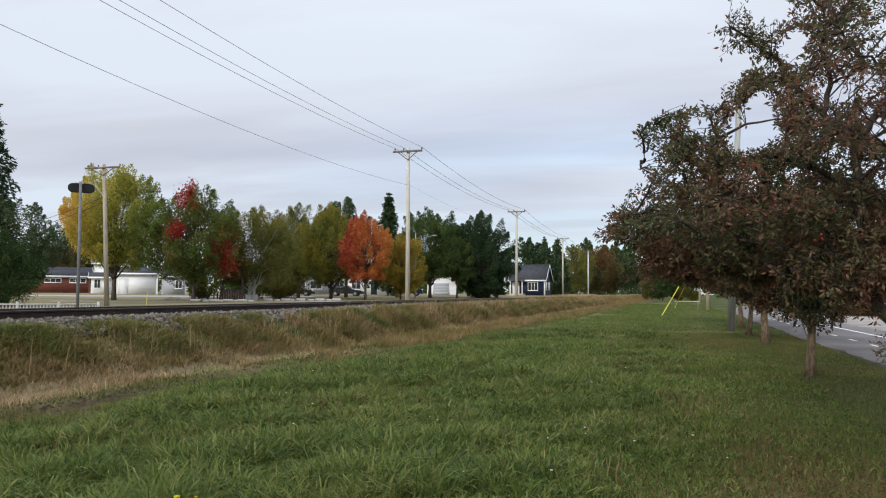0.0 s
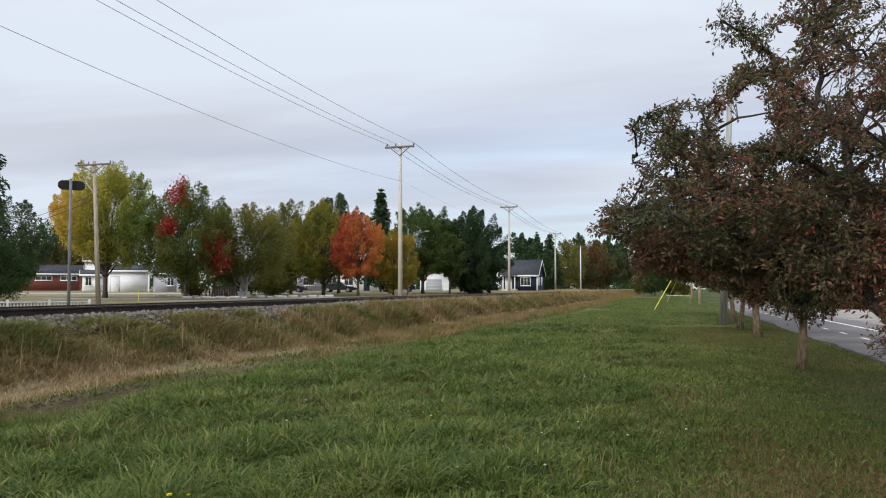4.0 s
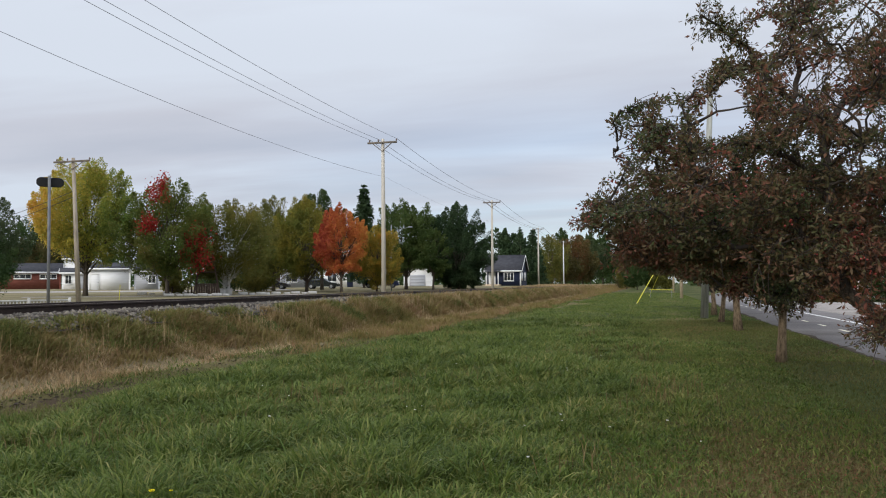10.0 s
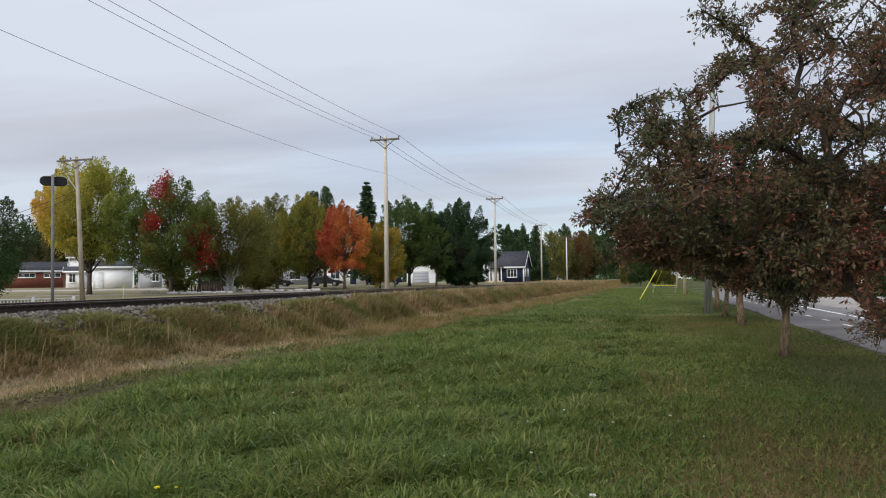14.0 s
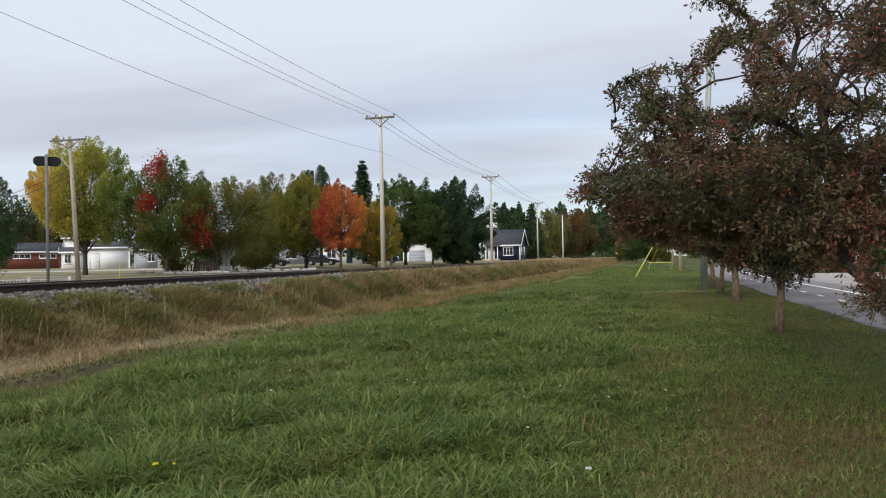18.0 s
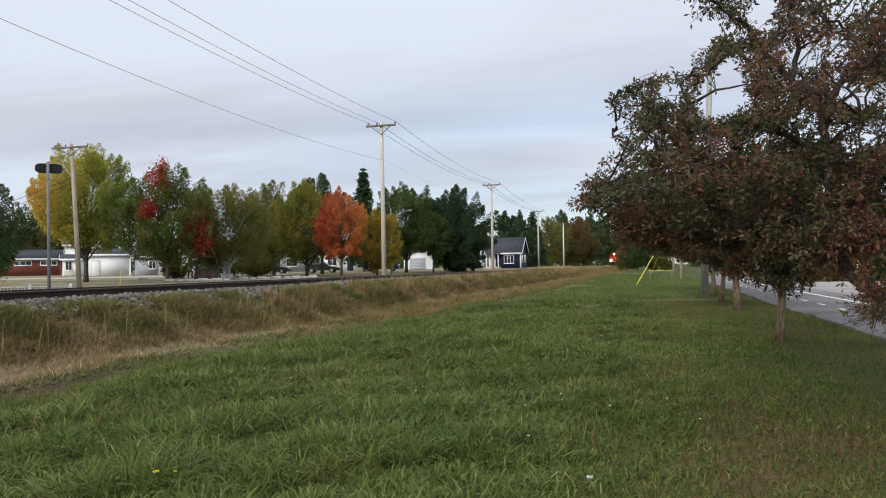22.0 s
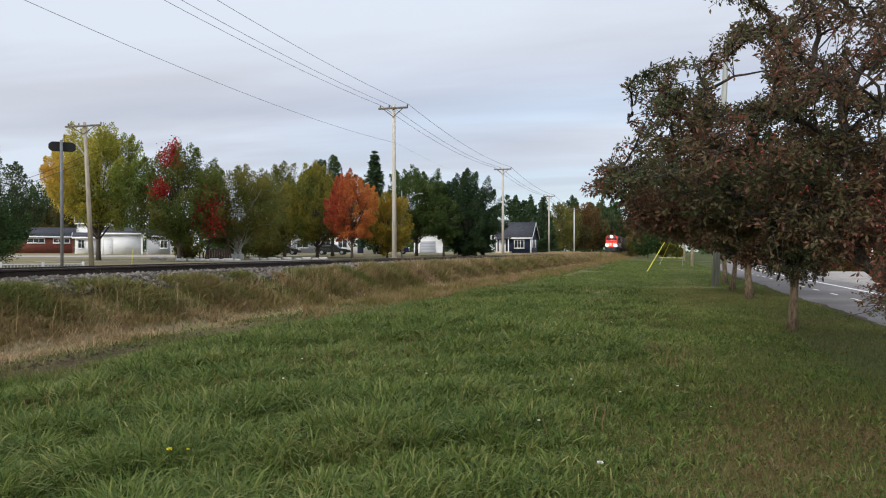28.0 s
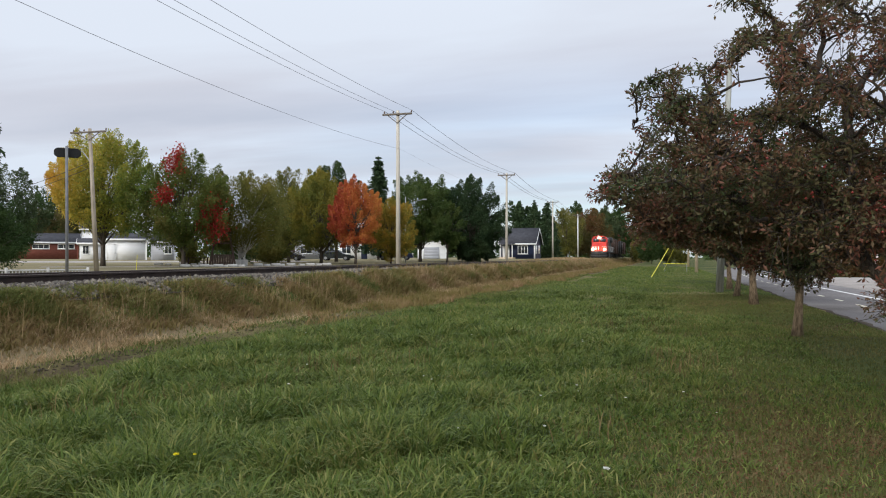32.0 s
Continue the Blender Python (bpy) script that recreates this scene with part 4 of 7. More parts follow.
def broadleaf(name, x, y, height, width, base, leaf, bark, label, seed, count=8000, size=0.24, clumps=46, trunk_r=0.17, peak=0.55, stems=1, group="", tuft=1.0, accents=(), accent_leaf=None, rise=0.75):
    """A broad crown of leaf clumps on limbs, over a tapered trunk. base: height of the crown's lower edge; peak: where it is widest."""
    r = np.random.default_rng(seed)
    z0 = float(ground_z(x, y))
    tree = thing(name, pose(x, y, z0 - 0.03), label, "tree", group)
    h, w = height - base, width / 2
    mid = base + h * (1 - peak) * 0.9
    u = unit(r.normal(size=(clumps, 3)))
    rad = r.uniform(0.35, 1.0, clumps) ** 0.6
    cc = np.empty((clumps, 3))
    cc[:, 0], cc[:, 1] = u[:, 0] * w * rad * 0.95, u[:, 1] * w * rad * 0.95
    cc[:, 2] = mid + np.where(u[:, 2] > 0, (height - mid) * 0.74, (mid - base) * 0.86) * u[:, 2] * rad
    top = np.array([[0, 0, height * 0.82]]) + r.normal(0, 0.25, (1, 3))
    cc = np.concatenate([cc, top])
    s = Shape()
    for k in range(stems):
        off = np.array([0.35 * k - 0.18 * (stems - 1), 0.1 * k, 0]) if stems > 1 else np.zeros(3)
        lean = off * 2.5
        zz = np.array([0, 0.12, 0.5, 0.8, 1.0])
        tip = np.array([0, 0, base + h * 0.55]) + lean
        path = off + (tip - off) * zz[:, None] + np.concatenate([[[0, 0, 0]] * 2, r.normal(0, 0.08, (3, 3))]) * [1, 1, 0]
        s.tube(path, trunk_r * np.array([1.35, 1.0, 0.8, 0.5, 0.25]), 8)
    for q in cc[:: 2]:
        a = np.array([0, 0, min(base * 0.8 + 0.25 * r.random() * h, q[2] - 0.2) if q[2] > base + 0.5 else base * 0.75])
        s.tube(curve(a, q, 0.2, 5, r, 0.08), trunk_r * np.linspace(0.42, 0.08, 5), 5, False)
    part("trunk", s, bark, tree, smooth=True)
    fine = 36 < y < 100 and x < -20 and count >= 5000  # the park trees: smaller and more leaves
    per = np.full(len(cc), int(count * (5.0 if fine else 2.7)) // len(cc))
    idx = np.repeat(np.arange(len(cc)), per)
    cr = w * tuft * r.uniform(0.28, 0.5, len(cc))
    # each clump is a spray that points outwards and up, and thins to its tip
    ax = unit(unit(cc - [0, 0, base + 0.25 * h]) + [0, 0, rise] + r.normal(0, 0.22, cc.shape))
    q = r.random(len(idx)) ** 0.85
    d = unit(r.normal(size=(len(idx), 3)))
    wide = cr[idx] * (0.98 - 0.8 * q ** 1.6) * r.uniform(0.2, 1.0, len(idx)) ** 0.6
    c = cc[idx] + ax[idx] * ((q * 2.15 - 0.95) * cr[idx])[:, None] + d * wide[:, None]
    d = unit(d + 0.6 * ax[idx])
    me = leaf_mesh("crown", c, d + [0, 0, -0.25] + r.normal(0, 0.6, d.shape), size * (0.58 if fine else 0.76) * r.uniform(0.6, 1.35, len(idx)), 0.8, r)
    part("crown", me, leaf, tree)
    # boughs that have turned: across, up, radius, as one faces the tree from the line
    th = math.atan2(-x, y)
    for across, up, rad in accents:
        n = int(700 * rad ** 2)
        d = r.normal(size=(n, 3)) * rad * [0.5, 0.5, 0.55]
        front = 0.68 * math.sqrt(max(0.05, w * w - across * across))
        c = d + [across * math.cos(th) + front * math.sin(th), across * math.sin(th) - front * math.cos(th), up]
        c[:, 2] += 0.25 * np.sin(5 * d[:, 0])
        tagged(part("turned_bough", leaf_mesh("turned_bough", c, d + r.normal(0, 0.5, d.shape), 0.16 * r.uniform(0.6, 1.35, n), 0.8, r), accent_leaf, tree, "bright red leaves"), kind="stuff")
    return tree


def conifer(name, x, y, height, width, base, label, seed, count=7000, size=0.34, shape=1.0, group=""):
    """A straight trunk with whorls of drooping, needle-clad boughs."""
    r = np.random.default_rng(seed)
    tree = thing(name, pose(x, y, float(ground_z(x, y)) - 0.03), label, "tree", group)
    s = Shape().tube([(0, 0, 0), (0, 0, height * 0.5), (0, 0, height)], [0.2, 0.12, 0.02], 8)
    levels = int((height - base) / 0.42)
    boughs = []
    for i in range(levels):
        q = (i + r.uniform(-0.3, 0.3)) / levels
        z = base + (height - base) * np.clip(q, 0, 0.99)
        reach = width / 2 * (1 - np.clip(q, 0, 1)) ** shape + 0.12
        for k in range(6):
            th = 2 * np.pi * (k / 6 + r.random() * 0.16) + i
            reach_k = reach * r.uniform(0.7, 1.12)
            a = np.array([0, 0, z])
            b = np.array([np.cos(th) * reach_k, np.sin(th) * reach_k, z - 0.22 * reach_k + 0.1])
            boughs.append((a, b))
            if k % 2 == 0:
                s.tube(curve(a, b, -0.06 * reach_k, 4), [0.035, 0.028, 0.02, 0.008], 4, False)
    part("trunk", s, BARK_DARK, tree)
    A, B = np.array([q[0] for q in boughs]), np.array([q[1] for q in boughs])
    wt = np.linalg.norm(B - A, axis=1)
    idx = r.choice(len(A), count, p=wt / wt.sum())
    t = r.random(count) ** 0.7
    c = A[idx] + (B - A)[idx] * t[:, None]
    dd = unit(B - A)[idx]
    c += unit(r.normal(size=(count, 3))) * (0.14 + 0.28 * (1 - t[:, None])) * [1, 1, 1.15] * np.clip(wt[idx], 0.3, 2)[:, None]
    me = leaf_mesh("needles", c, dd + r.normal(0, 0.45, (count, 3)) - [0, 0, 0.25], size * r.uniform(0.6, 1.3, count), 0.32, r)
    part("needles", me, NEEDLE, tree)
    return tree


def apple_tree(x, y, trunk_path, trunk_r, centre, radii, floor_z, label, seed, limbs=16, twigs=11, leaves=30000, size=0.062, fruit=260, rise=0.0, skirt=0):
    """A crab apple: short trunk, arching limbs, twigs that carry the leaves, small red apples. Places are relative to the foot."""
    r = np.random.default_rng(seed)
    tree = thing("apple_tree", pose(x, y, float(ground_z(x, y)) - 0.02), label, "tree", "row of apple trees")
    tp = np.array(trunk_path, float)
    k = len(tp)
    s = Shape().tube(tp, trunk_r * np.linspace(1.0, 0.62, k) * np.array([1.35] + [1.0] * (k - 1)), 12)
    fork, centre, radii = tp[-1], np.array(centre, float), np.array(radii, float)
    b = Shape()
    segs, wts = [], []

    def shaped(e):
        """No lower than the skirt of the crown."""
        e = np.array(e)
        e[2] = max(e[2], floor_z + rise * np.hypot(*e[:2]) + 0.06 * r.normal())
        return e

    for i in range(limbs + skirt):
        th = 2 * np.pi * (i * 0.618 + 0.05 * r.normal())
        el = np.arcsin(np.clip(-0.45 + 1.40 * ((i + 0.5) / limbs) ** 1.25, -1, 1))
        d = np.array([np.cos(th) * np.cos(el), np.sin(th) * np.cos(el), np.sin(el)])
        end = centre + d * radii * r.uniform(0.78, 1.0)
        end = shaped(end)
        if i >= limbs:  # short leafy shoots low round the trunk
            end = tp[2] * [1, 1, 0] + [np.cos(th) * r.uniform(0.3, 0.65), np.sin(th) * r.uniform(0.3, 0.65), floor_z + r.uniform(0.15, 0.55)]
        start = tp[-1] + (tp[-2] - tp[-1]) * r.random() if r.random() < 0.6 else tp[-2] + (tp[-3] - tp[-2]) * r.random() * 0.4
        p = curve(start, end, 0.18 * np.linalg.norm(end - start) * r.uniform(0.3, 1.2), 8, r, 0.07)
        b.tube(p, trunk_r * (0.5 if i % 5 == 1 else 0.34) * np.linspace(1, 0.14, 8), 6, False)
        for j in range(twigs):
            q = r.uniform(0.2 if end[2] > 1.6 else 0.6, 1.0)
            f = q * 7
            i0 = min(int(f), 6)
            a = p[i0] + (p[i0 + 1] - p[i0]) * (f - i0)
            out = unit((a - centre) / radii + r.normal(0, 0.75, 3) + [0, 0, 0.25])
            ln = r.uniform(0.45, 1.15) * radii.mean() / 3
            e = a + out * ln
            rel = (e - centre) / radii
            m = np.linalg.norm(rel)
            if m > 1.08:
                e = centre + rel / m * 1.08 * radii
            e = shaped(e)
            tw = curve(a, e, 0.1 * ln, 5, r, 0.03)
            b.tube(tw, np.linspace(0.014, 0.004, 5), 4, False)
            lush = np.clip(1.45 - 0.9 * (tw[3][2] - centre[2]) / radii[2], 0.15, 1.8) * (0.75 if i >= limbs else 1) * (0.3 if end[2] < 1.6 else 1)
            segs.append(tw); wts.append(ln * lush)
            for _ in range(3):
                g = tw[r.integers(1, 4)]
                e2 = g + unit(unit(e - a) * 0.5 + r.normal(0, 0.8, 3) + [0, 0, 0.2]) * ln * r.uniform(0.35, 0.7)
                e2[2] = max(e2[2], floor_z + rise * np.hypot(e2[0], e2[1]) - 0.04)
                t2 = curve(g, e2, 0.03, 5)
                b.tube(t2[[0, 2, 4]], [0.007, 0.005, 0.003], 3, False)
                segs.append(t2); wts.append(ln * 0.6 * lush)
    part("trunk", s, BARK_APPLE, tree, smooth=True)
    part("branch", b, BARK_BRANCH, tree, smooth=True)
    S, W = np.array(segs), np.array(wts)
    idx = r.choice(len(S), leaves, p=W / W.sum())
    f = r.random(leaves) ** 0.8 * 3.999
    i0 = f.astype(int)
    a, c = S[idx, i0], S[idx, i0 + 1]
    dirs = unit(c - a)
    pos = a + (c - a) * (f - i0)[:, None]
    d = unit(dirs * 0.6 + r.normal(0, 0.75, (leaves, 3)) - [0, 0, 0.15])
    sz = size * r.uniform(0.65, 1.25, leaves)
    part("crown", leaf_mesh("crown", pos + d * (sz * 0.75)[:, None], d, sz, 0.5, r), LEAF_APPLE, tree)
    if fruit:
        n = fruit * 3
        idx = np.repeat(r.choice(len(S), fruit, p=W / W.sum()), 3)
        c = S[idx, 2] + r.normal(0, 0.035, (n, 3)) - [0, 0, 0.05]
        base = np.array([(1, 0, 0), (0, 1, 0), (-1, 0, 0), (0, -1, 0), (0, 0, 1), (0, 0, -1)], float)
        ff = np.array([(0, 1, 4), (1, 2, 4), (2, 3, 4), (3, 0, 4), (1, 0, 5), (2, 1, 5), (3, 2, 5), (0, 3, 5)])
        v = c[:, None] + base[None] * r.uniform(0.010, 0.0165, n)[:, None, None] * (size / 0.062)
        tagged(part("fruit", mesh_from("fruit", v, (ff[None] + 6 * np.arange(n)[:, None, None]).reshape(-1, 3), True), APPLE_RED, tree, "small red crab apples"), kind="stuff")
    return tree


def leaning_apple_tree(x, y):
    """The large crab apple by the viewer: a trunk that leans far over, long arching limbs, and leaves in rosettes on short spurs.
    The limbs run in the tree's own metres: across, deeper, up."""
    r = np.random.default_rng(101)
    tree = thing("apple_tree", pose(x, y, float(ground_z(x, y)) - 0.02, 0, 0, 15.4), "large leaning crab apple tree with dull green and reddish leaves", "tree", "row of apple trees")
    tp = np.array([(0.1, 0, 0), (-0.06, 0, 0.42), (-0.33, 0.03, 0.97), (-0.66, 0.1, 1.33), (-1.0, 0.25, 1.63), (-1.3, 0.5, 1.9)])
    part("trunk", Shape().tube(tp, 0.078 * np.array([1.5, 1.05, 0.95, 0.9, 0.78, 0.62]), 14), BARK_OLD, tree, smooth=True)
    limbs = [  # radius at the start, then the way
        (0.06, [(-1.3, 0.5, 1.92), (-1.62, 0.9, 2.16), (-2.0, 1.25, 2.28), (-2.45, 1.5, 2.42), (-2.85, 1.6, 2.42)]),
        (0.06, [(-0.86, 0.2, 1.54), (-0.78, 0.5, 2.2), (-0.68, 0.8, 2.8), (-0.62, 1.0, 3.2), (-0.85, 1.2, 3.56), (-1.1, 1.35, 3.95), (-1.28, 1.45, 4.28), (-1.5, 1.5, 4.5), (-1.72, 1.5, 4.62)]),
        (0.05, [(-0.64, 0.95, 3.1), (-0.45, 1.1, 3.42), (-0.15, 1.3, 3.7), (0.25, 1.4, 3.8), (0.7, 1.5, 4.0)]),
        (0.05, [(-0.9, 0.22, 1.58), (-1.05, 0.6, 2.14), (-1.35, 1.0, 2.42), (-1.66, 1.3, 2.7), (-1.98, 1.55, 2.98), (-2.2, 1.6, 3.2), (-2.3, 1.6, 3.42)]),
        (0.032, [(-1.1, 1.35, 3.95), (-1.35, 1.3, 4.0), (-1.55, 1.4, 3.82), (-1.75, 1.5, 3.6)]),
        (0.034, [(-0.85, 1.2, 3.56), (-0.7, 1.3, 4.0), (-0.75, 1.4, 4.5), (-0.6, 1.5, 5.0)]),
        (0.042, [(-1.3, 0.5, 1.92), (-1.7, 0.9, 1.98), (-2.15, 1.3, 2.02), (-2.5, 1.5, 2.0), (-2.72, 1.6, 1.93)]),
        (0.04, [(-0.5, 0.05, 1.17), (-0.1, 0.5, 1.9), (0.3, 0.9, 2.6), (0.55, 1.2, 3.3), (0.65, 1.4, 4.2), (0.5, 1.5, 4.9)]),
        (0.034, [(-0.4, 0.03, 1.05), (0.2, 0.3, 1.8), (0.8, 0.7, 2.3), (1.3, 1.1, 2.8)]),
        (0.034, [(-0.9, 0.22, 1.58), (-1.0, 1.0, 2.3), (-1.1, 2.0, 2.7), (-1.3, 2.7, 3.0)]),
        (0.034, [(-0.8, 0.5, 2.1), (-0.3, 1.5, 2.6), (0.1, 2.3, 3.0)]),
        (0.036, [(-0.72, 0.7, 2.6), (-1.1, 0.7, 2.9), (-1.5, 0.75, 3.05), (-1.95, 0.9, 3.0)]),
    ]
    b = Shape()
    nodes = []
    for r0, way in limbs:
        w = np.array(way)
        k = 4 * (len(w) - 1) + 1
        t = np.linspace(0, len(w) - 1, k)
        p = np.stack([np.interp(t, np.arange(len(w)), w[:, i]) for i in range(3)], 1)
        for _ in range(2):
            p[1:-1] = (p[:-2] + 2 * p[1:-1] + p[2:]) / 4
        p[1:-1] += r.normal(0, 0.018, (k - 2, 3))
        b.tube(p, np.linspace(r0, 0.011, k), 8, False)
        nodes.append(p[3:])
    nodes = np.concatenate(nodes)
    west = ((1.6, 1.8, 2.16, 2.27, 2.5, 2.7, 3.4, 3.6, 3.75, 3.85, 4.03, 4.3, 4.5, 4.95, 5.3), (-2.6, -2.8, -2.9, -3.2, -2.98, -2.86, -2.7, -2.4, -2.05, -1.84, -1.55, -1.36, -1.28, -1.05, -0.6))
    gaps = np.array([(-1.38, 3.68, 0.17, 0.27), (-1.57, 3.5, 0.14, 0.26), (-0.43, 3.95, 0.22, 0.14), (0.05, 3.5, 0.2, 0.14), (-0.95, 4.4, 0.1, 0.2), (-2.05, 3.55, 0.14, 0.12), (-0.7, 3.0, 0.08, 0.12), (-2.3, 2.95, 0.12, 0.08), (0.3, 3.05, 0.2, 0.12)])

    def crown(n):
        """Places inside the crown: a ragged western edge, a level skirt, a rounded top, thinner above."""
        q = np.stack([r.uniform(-3.3, 2.1, n), r.uniform(-1, 1, n), r.uniform(1.5, 5.3, n)], 1)
        e = q[:, 0] - np.interp(q[:, 2], *west) - 0.1 * np.sin(17 * q[:, 2] + 3 * np.sin(5 * q[:, 2]))
        skirt = np.interp(q[:, 0], (-2.8, -2.4, -1.9, -1.3, -0.6, 0.6, 1.6), (1.82, 1.78, 1.8, 1.74, 1.64, 1.75, 2.3))
        f = q[:, 2] - skirt - 0.05 * np.sin(9 * q[:, 0])
        east = 1 - ((q[:, 0] + 0.3) / 2.4) ** 2 - ((q[:, 2] - 2.9) / 2.45) ** 2
        ok = (e > 0) & (f > 0) & ((q[:, 0] < -0.3) | (east > 0))
        edge = np.minimum(e, f * 1.5)
        q[:, 1] = 1.25 + q[:, 1] * 1.85 * np.sqrt(np.clip(edge / 0.9, 0.02, 1))
        thick = 1 - 0.42 * smoothstep(2.8, 3.6, q[:, 2]) - 0.2 * smoothstep(3.9, 4.6, q[:, 2])
        d = 8.6 / (7.0 + q[:, 1])
        sx, sz = (4.67 + q[:, 0]) * d - 4.67, 1.6 + (q[:, 2] - 1.6) * d
        thick *= 0.12 + 0.88 * smoothstep(0.12, 0.42, patchy(sx, sz, 0.13, 61) + 0.3 * smoothstep(2.9, 2.3, sz))
        for gx, gz, gw, gh in gaps:
            thick *= 0.04 + 0.96 * smoothstep(0.75, 1.2, np.hypot((sx - gx) / gw, (sz - gz) / gh))
        return q[ok & (r.random(n) < thick)]

    def nearest(p, pts, low):
        """For each place the nearest point to grow from, rather one that lies lower."""
        out = np.empty(len(p), int)
        for i, c in enumerate(p):
            d = pts - c
            out[i] = np.argmin((d ** 2).sum(1) + low * np.clip(d[:, 2] + 0.05, 0, None))
        return out

    ends = crown(1900)[:420]
    ends = ends[np.argsort(np.linalg.norm(ends[:, None] - nodes[None], axis=2).min(1))]
    spurs = [nodes]
    for c in ends:
        pts = np.concatenate(spurs)
        a = pts[nearest([c], pts, 0.8)[0]]
        p = curve(a, c, 0.10 * np.linalg.norm(c - a), 6, r, 0.018)
        b.tube(p, np.linspace(0.017, 0.005, 6), 5, False)
        spurs.append(p[2:])
    pts = np.concatenate(spurs)
    tips = crown(32000)[:8600]
    own = pts[nearest(tips, pts, 0.5)]
    far = np.linalg.norm(tips - own, axis=1)
    tips = np.where(far[:, None] > 0.34, own + (tips - own) / far[:, None] * 0.34, tips)
    # sprays along the outer ends of the limbs
    outer = np.concatenate([np.array(w[-3:]) for _, w in limbs])
    o2 = np.concatenate([outer[r.integers(0, len(outer), 420)], nodes[r.integers(0, len(nodes), 700)], np.array([-1.0, -0.05, 1.82]) + r.normal(0, 1, (260, 3)) * [0.36, 0.16, 0.09]])
    t2 = o2 + r.normal(0, 0.14, o2.shape) - [0, 0.06, 0]
    tips, own = np.concatenate([tips, t2]), np.concatenate([own, o2])
    d = 8.6 / (7.0 + tips[:, 1])
    sx, sz = (4.67 + tips[:, 0]) * d - 4.67, 1.6 + (tips[:, 2] - 1.6) * d
    airy = np.min([np.hypot((sx - g[0]) / g[2], (sz - g[1]) / g[3]) for g in gaps], axis=0) > 0.95 + 0.25 * r.random(len(tips))
    tips, own = tips[airy], own[airy]
    # a low bough that hangs beside the trunk
    way = curve(np.array([-0.6, 0.05, 1.3]), np.array([-0.95, -0.5, 1.12]), 0.08, 8)
    b.tube(way, np.linspace(0.018, 0.005, 8), 5, False)
    o2 = way[r.integers(3, 8, 130)]
    low = o2 + r.normal(0, 1, (130, 3)) * [0.13, 0.16, 0.11]
    tips, own = np.concatenate([tips, low]), np.concatenate([own, o2])
    mid = (tips + own) / 2 + r.normal(0, 0.012, tips.shape) + [0, 0, 0.012]
    th = unit(np.cross(tips - own, r.normal(size=tips.shape)))
    up = unit(np.cross(tips - own, th))
    ring = np.stack([th, -0.5 * th + 0.87 * up, -0.5 * th - 0.87 * up], 1)
    v = np.concatenate([own[:, None] + ring * 0.0042, mid[:, None] + ring * 0.0034, tips[:, None] + ring * 0.002], 1)
    f = np.array([(3 * i + j, 3 * i + (j + 1) % 3, 3 * i + 3 + (j + 1) % 3, 3 * i + 3 + j) for i in range(2) for j in range(3)])
    part("branch", b, BARK_BRANCH, tree, smooth=True)
    tagged(part("twig_growth", mesh_from("twig_growth", v, (f[None] + 9 * np.arange(len(v))[:, None, None]).reshape(-1, 4)), BARK_BRANCH, tree), kind="stuff")
    # rosettes of leaves on the spurs
    n = len(tips)
    i = np.repeat(np.arange(n), r.integers(7, 16, n))
    q = r.random(len(i)) ** 0.6
    ax = unit(tips - own)[i]
    d = unit(ax * 0.55 + r.normal(0, 0.8, (len(i), 3)) - [0, 0, 0.22])
    size = 0.056 * r.uniform(0.6, 1.3, len(i)) * np.where(tips[i, 2] < 1.35, 0.72, 1.0)
    c = own[i] + (tips - own)[i] * q[:, None] + d * (size * 0.8)[:, None] + ax * (0.02 * q)[:, None]
    part("crown", leaf_mesh("crown", c, d, size, 0.4, r), LEAF_APPLE, tree)
    k = r.choice(n, 520, p=(lambda w: w / w.sum())(np.exp(-((tips[:, 2] - 2.6) / 0.8) ** 2) * (patchy(tips[:, 0], tips[:, 2], 0.3, 5) > 0.5) + 0.03))
    k = np.repeat(k, r.integers(1, 5, len(k)))
    c = tips[k] + r.normal(0, 0.03, (len(k), 3)) - [0, 0, 0.045]
    base = np.array([(1, 0, 0), (0, 1, 0), (-1, 0, 0), (0, -1, 0), (0, 0, 1), (0, 0, -1)], float)
    ff = np.array([(0, 1, 4), (1, 2, 4), (2, 3, 4), (3, 0, 4), (1, 0, 5), (2, 1, 5), (3, 2, 5), (0, 3, 5)])
    v = c[:, None] + base[None] * r.uniform(0.009, 0.016, len(k))[:, None, None]
    tagged(part("fruit", mesh_from("fruit", v, (ff[None] + 6 * np.arange(len(k))[:, None, None]).reshape(-1, 3), True), APPLE_RED, tree, "small red crab apples"), kind="stuff")
    return tree


